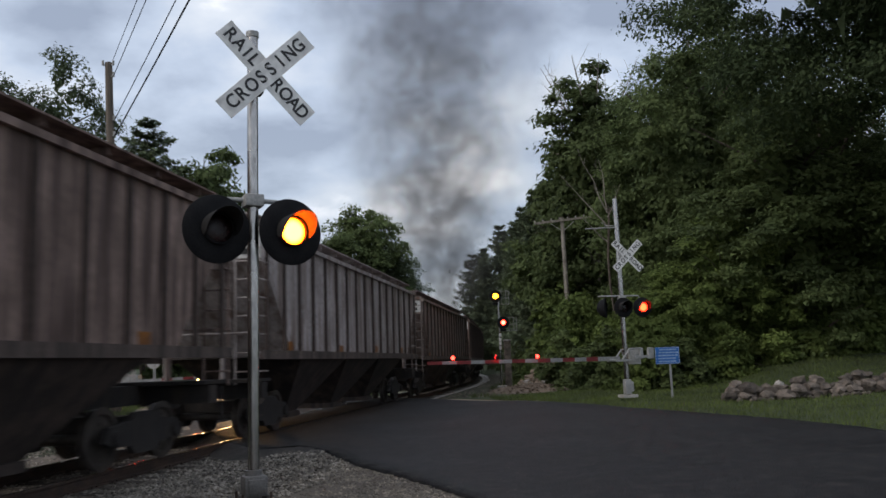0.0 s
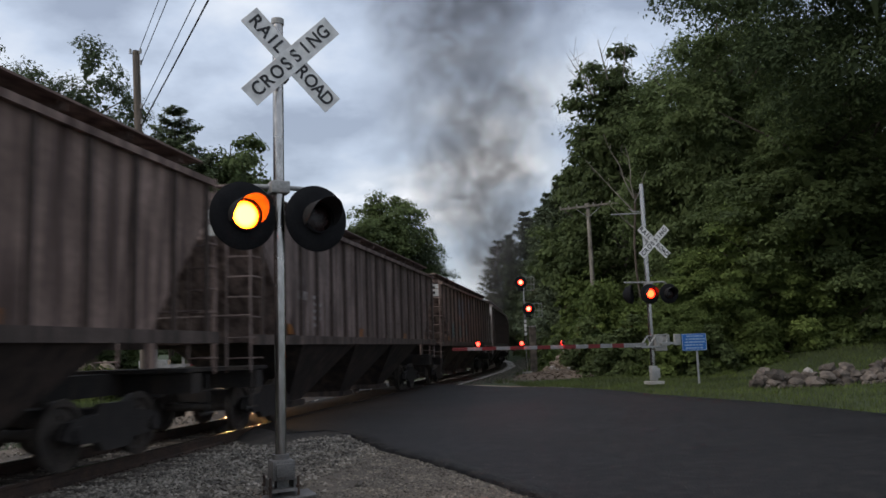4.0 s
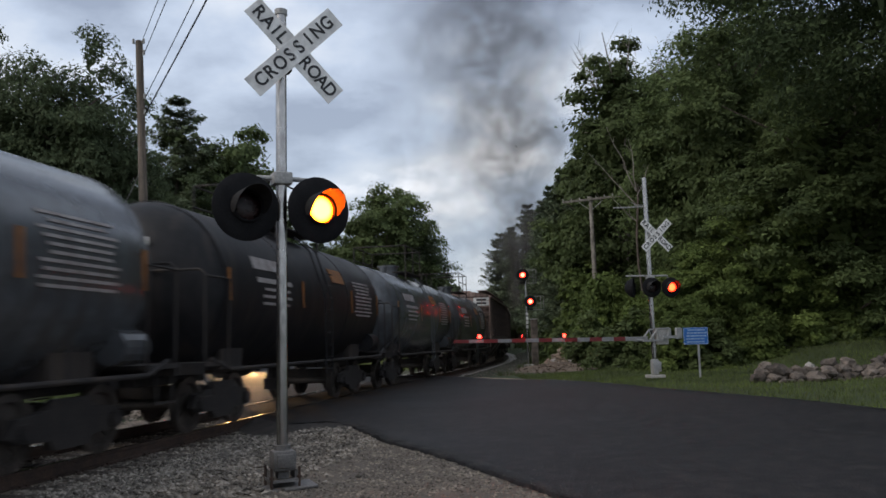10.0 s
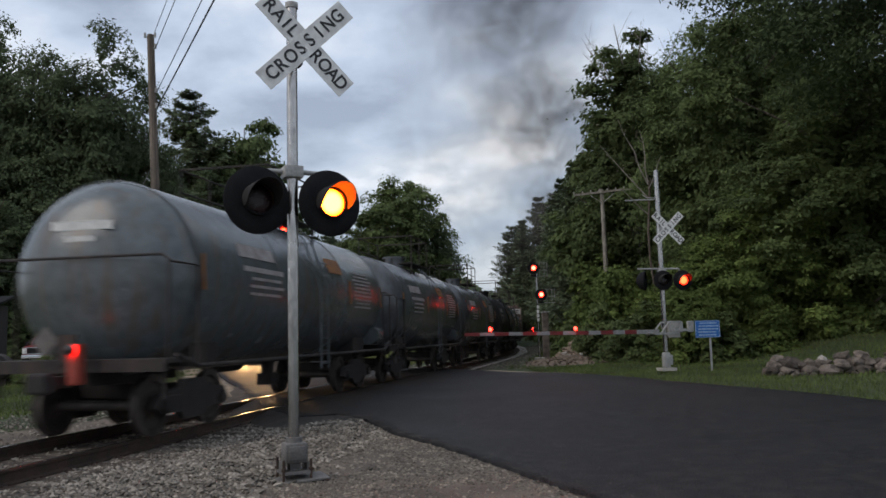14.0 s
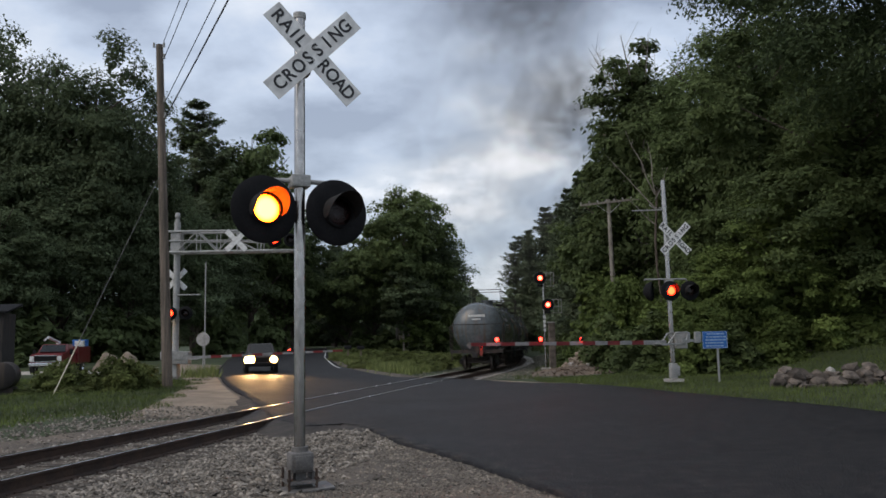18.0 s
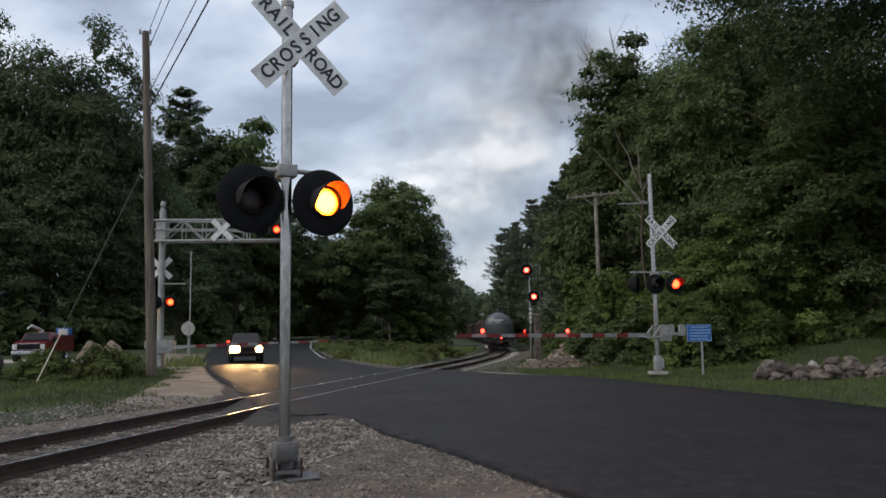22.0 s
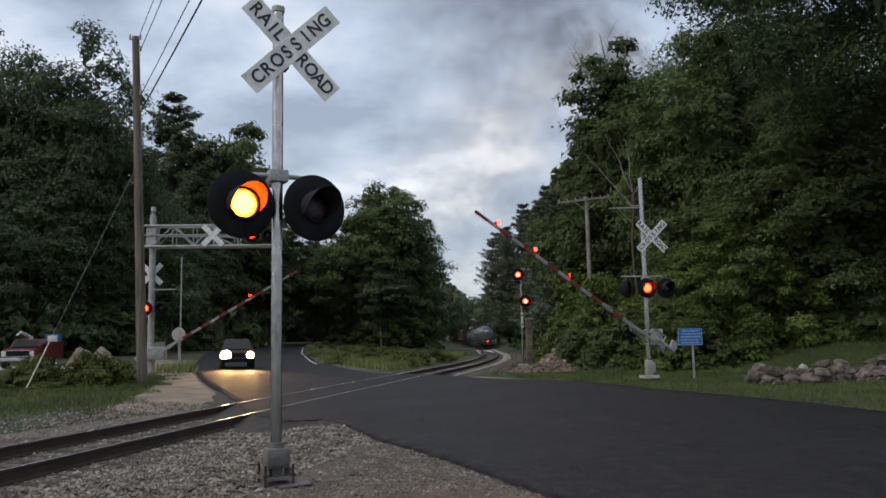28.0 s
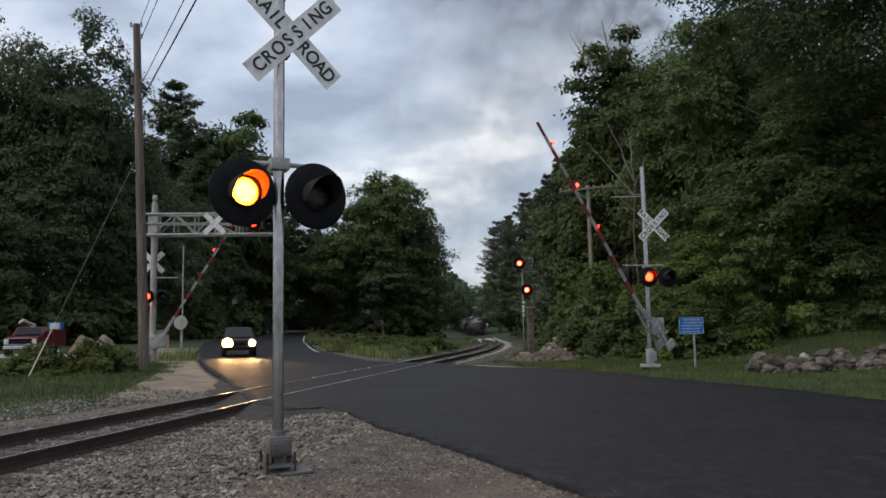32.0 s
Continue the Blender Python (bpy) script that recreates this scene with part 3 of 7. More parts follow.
def build_ballast():
    rng = np.random.default_rng(11)
    # thick near the camera, thinner further on
    y = np.concatenate([rng.uniform(2, 21, 36000), rng.uniform(34, 100, 12000)])
    u = rng.normal(-0.4, 1.7, len(y))
    wide = rng.random(len(y)) < 0.42
    u = np.where(wide, rng.uniform(0.5, 4.2, len(y)), u)
    x = track_x(y) + u * 1.027
    keep = ~inside(x, y, ROAD_POLY) & (np.abs(np.abs(u) - 0.7535) > 0.12)
    x, y, u = x[keep], y[keep], u[keep]
    z = height(x, y) + 0.005 + rng.uniform(0, 0.03, len(x))
    pebbles("ballast", np.stack([x, y, z], 1), 0.018, 0.042, STONE, "crushed grey ballast stones along the track", 3)
    # finer gravel on the apron round the near mast
    y = rng.uniform(3.5, 15.5, 70000)
    x = rng.uniform(-5, 3, 70000)
    keep = ~inside(x, y, ROAD_POLY) & (off_track(x, y) > 2.2)
    x, y = x[keep], y[keep]
    keep = rng.random(len(x)) < 0.25 + 0.75 * (np.sin(x * 1.9 + 1) * np.cos(y * 1.3) > -0.35)
    x, y = x[keep], y[keep]
    z = height(x, y) + 0.012
    gy = rng.uniform(3.0, 17.0, 900)
    gx = np.interp(gy, [q[1] for q in ROAD_L[3:10]], [q[0] for q in ROAD_L[3:10]]) + rng.exponential(0.7, 900)
    k = inside(gx, gy, ROAD_POLY)
    pebbles("road_grit", np.stack([gx[k], gy[k], road_height(gx[k], gy[k]) + 0.014], 1), 0.003, 0.008, FINESTONE, "loose grit scattered over the asphalt", 17)
    pebbles("apron_gravel", np.stack([x, y, z], 1), 0.008, 0.026, FINESTONE, "fine loose gravel on the road shoulder", 8)


sheet("gravel_apron", [(7.6, -14), (5.3, -6), (3.5, 1), (2.4, 4.5), (1.45, 7.3), (0.90, 8.75), (0.06, 11.0), (-0.70, 12.7), (-1.22, 14.3), (-1.9, 15.3), (-2.5, 14.9)],
      [(-22, -60), (-17, -40), (-9.5, -14), (-7.2, -3), (-5.6, 4), (-4.9, 7.5), (-4.4, 9.5), (-4.0, 11.5), (-3.75, 12.8), (-3.55, 13.9), (-3.4, 14.8)], 60, 24,
      GRAVEL, "grey brown gravel apron between track and road", 0.012)
sheet("ballast_bed", [(-12.4, -8), (-8.7, 9.3), (-5.6, 19.6)], [(-7.7, -8), (-4.3, 9.3), (-2.9, 16.0)], 40, 8, GRAVEL, "crushed stone beside the rails", 0.03)
sheet("ballast_bed_far", [(-1.9, 37.6), (1.6, 55), (4.6, 74), (6.9, 97), (9.0, 140)], [(0.9, 34.6), (5.0, 55), (8.0, 74), (10.2, 97), (12, 140)], 60, 8, PALEBED,
      "pale crushed stone bed of the curving track", 0.03)
sheet("gravel_yard", [(-40, 44.5), (-30, 45.0), (-19.5, 46.0)], [(-42, 53.0), (-30, 53.5), (-18.5, 53.0)], 30, 8, PALEBED, "pale gravel yard by the woods", 0.02)
sheet("sandy_drive", [(-4.9, 20.4), (-6.1, 24.8), (-8.2, 30.8), (-12.7, 45.4), (-15, 55)], [(-6.9, 17.5), (-8.5, 25.5), (-10.2, 33), (-16.0, 48), (-19.5, 57)], 50, 8, DRIVE,
      "bare sandy verge beside the road", 0.015)
ISLAND_ROAD, ISLAND_IN = [(-0.9, 36.6), (-2.3, 38.1), (-6.9, 54.1), (-10.4, 73.1)], [(-0.6, 41.2), (-2.0, 42.0), (-6.3, 55.0), (-10.0, 73.5)]
ISLAND_SAND = ISLAND_ROAD + ISLAND_IN[::-1]
sheet("island_kerb_sand", ISLAND_ROAD, ISLAND_IN, 40, 6, GRAVEL, "sandy strip along the road edge", 0.02)
sheet("verge_sand", [(0.6, 34.7), (2.5, 30.5), (4.15, 27.5), (5.05, 23.8)], [(1.2, 35.2), (3.1, 31.0), (4.5, 27.8), (5.2, 23.9)], 30, 3, SAND, "pale broken edge of the road", 0.02)
build_ballast()

# ---- crossing masts ----


def text_mesh(body, size):
    cu = bpy.data.curves.new("lettering", "FONT")
    cu.body, cu.size, cu.align_x, cu.align_y, cu.extrude = body, size, "CENTER", "CENTER", 0.002
    cu.space_character = 1.12
    cu.offset = size * 0.02
    ob = bpy.data.objects.new("lettering", cu)
    me = bpy.data.meshes.new_from_object(ob)
    bpy.data.objects.remove(ob)
    me.materials.append(BLACKINK)
    return me


def word_mesh(word, size, centres):
    """Narrow capitals set one by one at the places given along the board."""
    V, F = [], []
    for ch, x in zip(word, centres):
        me = text_mesh(ch, size)
        xs = [v.co.x for v in me.vertices]
        mid = (min(xs) + max(xs)) / 2
        b = len(V)
        V += [((v.co.x - mid) * 0.92 + x, v.co.y, v.co.z) for v in me.vertices]
        F += [[b + i for i in p.vertices] for p in me.polygons]
        bpy.data.meshes.remove(me)
    return raw("lettering", V, F, BLACKINK)


def blade_mesh(name, length, width):
    bm = bmesh.new()
    bx(bm, (0, 0, 0), (length, 0.008, width), bevel=0.003)
    return mesh_of(name, bm, WHITESHEET)


def crossbuck(parent, at, length=1.22, width=0.23, words=True, spin=0.0):
    """Two crossed boards facing local -Y, with their words."""
    me = blade_mesh("blade", length, width)
    for ang, y, word in ((45, 0.0, ("RAIL", "ROAD")), (-45, -0.012, ("CROSSING",))):
        b = part("blade", me, None, parent, "white reflective board" if not words else "white board with black capitals", at=at @ pose(0, y, 0, 0, ang + spin, 0))
        if not words:
            continue
        spots = (("CROSSING", [-0.505 + 0.1435 * k for k in range(8)]),) if len(word) == 1 else (("RAIL", (-0.53, -0.405, -0.29, -0.185)), ("ROAD", (0.17, 0.295, 0.42, 0.545)))
        for w, places in spots:
            part("lettering", word_mesh(w, width * 0.84, places), None, b, "black capitals reading " + w, at=pose(0, -0.006, 0, 90, 0, 0))
    for s in (-0.07, 0.07):
        bm = bmesh.new()
        rod(bm, (0, -0.03, s), (0, 0.02, s), 0.014, n=8)
        part("bolt", bm, GREYPAINT, parent, at=at)


def lens_mesh(r, lit, dark):
    """A lens with a lit face (towards -Y) and an unlit face."""
    bm = bmesh.new()
    prof = [(-0.045, 0.0), (-0.042, r * 0.4), (-0.03, r * 0.75), (-0.012, r * 0.97), (0, r), (0.012, r * 0.97), (0.03, r * 0.75), (0.042, r * 0.4), (0.045, 0.0)]
    lathe(bm, prof, 24)
    me = mesh_of("lens", bm, [lit, dark], True)
    for p in me.polygons:
        p.material_index = 0 if p.center.y < 0 else 1
    return me


LENS = lens_mesh(0.155, RED_ON, LENSDARK)
LENS_FAR = lens_mesh(0.155, RED_FAR, LENSDARK)


def lamp_head(parent, at, disc=0.355, glass=None):
    """A flashing-light head facing local -Y: background, housing, visor and a turning lens."""
    bm = bmesh.new()
    lathe(bm, [(0.004, 0.1515), (-0.012, 0.1515), (-0.006, disc * 0.7), (0.012, disc * 0.97), (0.02, disc), (0.028, disc), (0.022, disc * 0.95), (0.01, disc * 0.7), (0.016, 0.1515)], 40)
    bg = part("background", bm, BLACKPAINT, parent, "black round background plate", True, at)
    bm = bmesh.new()
    lathe(bm, [(0.015, 0.175), (0.10, 0.175), (0.18, 0.15), (0.24, 0.09), (0.25, 0.0)], 28)
    bx(bm, (0, 0.16, 0.17), (0.06, 0.1, 0.1))
    part("housing", bm, BLACKPAINT, parent, "black rear housing", True, at)
    bm = bmesh.new()
    lathe(bm, [(0.004, 0.1575), (-0.03, 0.1535), (-0.06, 0.1445), (-0.064, 0.15), (-0.06, 0.166), (0.004, 0.168)], 32)
    part("bezel", bm, BLACKPAINT, parent, "", True, at)
    bm = bmesh.new()
    n = 26
    a0, a1 = radians(-25), radians(205)
    rows = []
    for k in range(n + 1):
        a = a0 + (a1 - a0) * k / n
        c, s = math.cos(a), math.sin(a)
        reach = -0.09 - 0.27 * max(0.0, math.sin((a - a0) / (a1 - a0) * math.pi)) ** 0.7
        rows.append([bm.verts.new(v) for v in ((0.172 * c, -0.01, 0.172 * s), (0.180 * c, reach, 0.180 * s), (0.174 * c, reach, 0.174 * s), (0.166 * c, -0.01, 0.166 * s))])
    for a, b in zip(rows, rows[1:]):
        for j in range(4):
            bm.faces.new((a[j], a[(j + 1) % 4], b[(j + 1) % 4], b[j]))
    bm.faces.new(rows[0]); bm.faces.new(rows[-1][::-1])
    part("visor", bm, HOODPAINT, parent, "black hood over the lens", True, at)
    lens = part("lens", glass or LENS, None, parent, "round red lens of a flashing light", at=at)
    return lens, at


LENSES_L, LENSES_R = [], []


def near_mast():
    turn = 24.0
    root = thing("crossing_signal_mast", "galvanised crossing mast with crossbuck and twin red flashers", "crossing signal", pose(-1.51, 8.5, -0.05, 0, 0, turn))
    bm = bmesh.new()
    rod(bm, (0, 0, 0.38), (0, 0, 5.0), 0.057, n=28)
    part("pole", bm, ALU, root, "round galvanised steel pole", True)
    bm = bmesh.new()
    rod(bm, (0, 0, 4.97), (0, 0, 5.03), 0.068, n=24)
    part("cap", bm, GREYPAINT, root)
    bm = bmesh.new()
    bx(bm, (0, -0.02, 0.27), (0.23, 0.22, 0.20), bevel=0.02)
    bx(bm, (0, -0.14, 0.27), (0.17, 0.03, 0.14), bevel=0.012)
    rod(bm, (0, 0, 0.36), (0, 0, 0.42), 0.085, n=20)
    part("junction_box", bm, CASTGREY, root, "cast grey junction box at the foot", True)
    bm = bmesh.new()
    bx(bm, (0, 0, 0.08), (0.30, 0.30, 0.03))
    bx(bm, (0, 0, 0.125), (0.11, 0.12, 0.11))
    for sx in (-1, 1):
        bx(bm, (sx * 0.12, 0, 0.13), (0.03, 0.2, 0.1))
    part("base_casting", bm, CASTGREY, root)
    for sx in (-0.14, 0.14):
        for sy in (-0.14, 0.14):
            bm = bmesh.new()
            rod(bm, (sx, sy, -0.06), (sx, sy, 0.21), 0.014, n=8)
            rod(bm, (sx, sy, 0.10), (sx, sy, 0.125), 0.026, n=6)
            part("anchor_bolt", bm, RAILSTEEL, root)
    bm = bmesh.new()
    bx(bm, (0.03, -0.06, 0.008), (0.56, 0.34, 0.02), pose(0, 0, 0, 2, -3, 0), bevel=0.004)
    part("base_plate", bm, CASTGREY, root, "loose metal plate under the mast")
    bm = bmesh.new()
    bx(bm, (0, 0, -0.15), (0.42, 0.42, 0.22), bevel=0.02)
    part("footing", bm, CONCRETE, root)
    # crossbuck on its bracket
    for z in (4.35, 4.71):
        bm = bmesh.new()
        bx(bm, (0, -0.02, z), (0.19, 0.15, 0.035))
        for k in range(3):
            rod(bm, (-0.1, 0.03, z - 0.02 + 0.02 * k), (-0.06, 0.03, z - 0.02 + 0.02 * k), 0.012, n=6)
        part("clamp", bm, BLACKPAINT, root)
    crossbuck(root, pose(0.122, -0.10, 4.55), 1.285, 0.24)
    # arm with the two lamp heads
    bm = bmesh.new()
    bx(bm, (0, 0, 3.17), (0.20, 0.19, 0.13), bevel=0.015)
    part("arm_box", bm, GREYPAINT, root, "grey cast box clamped to the pole", True)
    for sx, lst in ((-1, LENSES_L), (1, LENSES_R)):
        bm = bmesh.new()
        pipe(bm, [(sx * 0.1, 0.02, 3.18), (sx * 0.30, 0.04, 3.18), (sx * 0.385, 0.06, 3.06)], 0.027, 12)
        part("arm", bm, GREYPAINT, root, smooth=True)
        lst.append(lamp_head(root, pose(sx * 0.385, -0.10, 2.845, 0, 0, 9)))
    return root


def far_mast():
    x, y = 6.77, 24.5
    root = thing("gate_signal_mast", "crossing mast with crossbuck, red flashers and a gate mechanism", "crossing signal", pose(x, y, 0.13, 0, 0, 8))
    bm = bmesh.new()
    rod(bm, (0, 0, 0.55), (-0.02, 0, 6.07), 0.075, n=20)
    part("pole", bm, ALU, root, "round galvanised steel pole", True)
    bm = bmesh.new()
    bx(bm, (0, 0, 0.32), (0.20, 0.22, 0.44), bevel=0.03)
    bx(bm, (0.13, 0, 0.32), (0.10, 0.18, 0.30), bevel=0.02)
    part("junction_base", bm, GREYPAINT, root, "grey cast base cabinet", True)
    bm = bmesh.new()
    bx(bm, (0, 0, 0.04), (0.46, 0.46, 0.09), bevel=0.01)
    part("base_plate", bm, CONCRETE, root)
    crossbuck(root, pose(0.22, -0.13, 4.27))
    bm = bmesh.new()
    bx(bm, (0.1, -0.06, 4.27), (0.26, 0.1, 0.12))
    part("clamp", bm, GREYPAINT, root)
    bm = bmesh.new()
    rod(bm, (-1.05, 0, 5.13), (0, 0, 5.17), 0.022, n=8)
    pipe(bm, [(-0.1, 0, 5.22), (-0.35, 0, 5.22), (-0.5, 0, 5.32)], 0.012, 6)
    part("antenna", bm, GREYPAINT, root, "thin horizontal bar on the mast top")
    bm = bmesh.new()
    bx(bm, (0, 0, 3.0), (0.22, 0.2, 0.13), bevel=0.01)
    pipe(bm, [(-0.75, 0.03, 3.05), (0.55, 0.03, 3.05), (0.60, 0.03, 2.97)], 0.026, 8)
    part("lamp_arm", bm, GREYPAINT, root)
    LENSES_L.append(lamp_head(root, pose(-0.02, -0.16, 2.69), 0.30, LENS_FAR))
    LENSES_R.append(lamp_head(root, pose(0.62, -0.10, 2.69), 0.30, LENS_FAR))
    bm = bmesh.new()
    lathe(bm, [(-0.03, 0.28), (0.0, 0.30), (0.06, 0.28), (0.16, 0.22), (0.24, 0.1), (0.26, 0)], 24)
    part("rear_lamp", bm, BLACKPAINT, root, "dark back of a lamp facing away", True, pose(-0.55, 0.0, 2.69, 0, 0, 60))
    # gate mechanism
    bm = bmesh.new()
    prism(bm, [(-0.15, 0.98), (0.15, 0.98), (0.15, 1.32), (0.08, 1.46), (-0.15, 1.46)], 0.06, 0.42)
    part("gate_mechanism", bm, GREYPAINT, root, "grey cast gate mechanism housing")
    return root


near_mast()
FARMAST = far_mast()


def gate_arm(name, length, label, mirror=1):
    """A gate arm that lies along local -X from its pivot; counterweights on the other side."""
    root = thing(name, label, "crossing gate", group="gates of the crossing")
    n = 15
    w = length / n
    for k in range(n):
        bm = bmesh.new()
        h = 0.125 - 0.045 * k / n
        bx(bm, (-(0.35 + (k + 0.5) * w), 0, 0), (w - 0.004, 0.035, h), bevel=0.004)
        part("arm_section", bm, REDPAINT if k % 2 == 0 and k > 0 or k == n - 1 else ARMGREY, root)
    for sy in (-0.16, 0.16):
        bm = bmesh.new()
        pipe(bm, [(-0.85, sy * 0.4, -0.04), (-0.35, sy, -0.06), (0.3, sy, -0.06), (0.38, sy, 0.30), (-0.12, sy, 0.26), (-0.42, sy, -0.04)], 0.024, 8)
        pipe(bm, [(-0.12, sy, 0.26), (0.0, sy, -0.06)], 0.02, 6)
        bx(bm, (-0.2, sy, -0.06), (1.0, 0.03, 0.06))
        part("arm_bracket", bm, GREYPAINT, root, "grey open bracket frame")
    for sy in (-0.22, 0.22):
        bm = bmesh.new()
        bx(bm, (0.40, sy, 0.04), (0.7, 0.04, 0.08))
        bx(bm, (0.72, sy, 0.14), (0.26, 0.08, 0.34), bevel=0.03)
        part("counterweight", bm, GREYPAINT, root, "grey counterweight plate")
    return root


GATE_LAMP = lens_mesh(0.055, RED_SMALL, LENSDARK)


def gate_lamp(root, x):
    bm = bmesh.new()
    bx(bm, (x, 0.05, 0.10), (0.07, 0.07, 0.08), bevel=0.008)
    part("lamp_case", bm, BLACKPAINT, root)
    return part("gate_light", GATE_LAMP, None, root, "small red gate lamp", at=pose(x, -0.05, 0.12)), pose(x, -0.05, 0.12)


GATE_R = gate_arm("crossing_gate", 6.75, "red and white striped crossing gate arm with red lamps")
gate_lamp(GATE_R, -6.35)
LENSES_L.append(gate_lamp(GATE_R, -4.95))
LENSES_R.append(gate_lamp(GATE_R, -3.55))

# ---- the train ----
SPEED = 8.9
S_END = float(np.interp(33.4, TY, TS)) - 0.55  # the rear of the train at 16.5 s


def bogie_meshes():
    bm = bmesh.new()
    for sx in (-0.98, 0.98):
        prism(bm, [(-1.15, 0.42), (-1.0, 0.62), (-0.45, 0.68), (-0.35, 0.80), (0.35, 0.80), (0.45, 0.68), (1.0, 0.62), (1.15, 0.42), (0.95, 0.34), (0.45, 0.32), (0.32, 0.20), (-0.32, 0.20), (-0.45, 0.32), (-0.95, 0.34)], sx - 0.06, sx + 0.06)
        for sy in (-0.13, 0.0, 0.13):
            rod(bm, (sx, sy, 0.3), (sx, sy, 0.62), 0.055, n=8)
        for sy in (-0.88, 0.88):
            rod(bm, (sx - 0.1, sy, 0.46), (sx + 0.12, sy, 0.46), 0.11, n=12)
    bx(bm, (0, 0, 0.62), (1.9, 0.42, 0.22))
    frame_me = mesh_of("side_frame", bm, UNDER)
    bm = bmesh.new()
    for sx in (-0.7535, 0.7535):
        s = 1 if sx > 0 else -1
        m = Matrix.Translation((sx, 0, 0.0)) @ Matrix.Rotation(radians(-90 * s), 4, "Z")
        lathe(bm, [(-0.06, 0.0), (-0.05, 0.1), (-0.02, 0.13), (-0.01, 0.33), (-0.05, 0.37), (-0.05, 0.43), (0.06, 0.425), (0.065, 0.455), (0.085, 0.455), (0.09, 0.36), (0.04, 0.33), (0.05, 0.1), (0.07, 0.0)], 24, m)
        for k in range(4):
            a = k * math.pi / 2
            rod(bm, (sx + 0.05 * s, 0.22 * math.cos(a), 0.22 * math.sin(a)), (sx + 0.075 * s, 0.22 * math.cos(a), 0.22 * math.sin(a)), 0.04, n=6)
    rod(bm, (-0.72, 0, 0), (0.72, 0, 0), 0.08, n=10)
    return frame_me, mesh_of("wheelset", bm, WHEELSTEEL, True)


BOGIE_ME, WHEEL_ME = bogie_meshes()
WHEELSETS = []


def add_bogies(car, half):
    for sy in (-half, half):
        b = part("bogie", BOGIE_ME, None, car, "dark cast steel bogie", at=Matrix.Translation((0, sy, 0)))
        for wy in (-0.88, 0.88):
            w = part("wheelset", WHEEL_ME, None, b, "steel wheels on an axle", at=Matrix.Translation((0, wy, 0.455)))
            WHEELSETS.append((w, wy))


def coupler(bm, y, d):
    bx(bm, (0, y + d * 0.35, 0.86), (0.16, 0.75, 0.16))
    bx(bm, (0, y + d * 0.72, 0.86), (0.30, 0.22, 0.28), bevel=0.04)


def bars(car, x, y, z, w, rows, gap, tall, rng, side):
    """Unreadable stencilled lines as small bars on a side face at x."""
    for r in range(rows):
        wide = w * rng.uniform(0.6, 1.0)
        bm = bmesh.new()
        bx(bm, (x, y - side * (w - wide) / 2, z - r * gap), (0.006, wide, tall))
        part("stencil_bar", bm, FADEDSTENCIL, car)


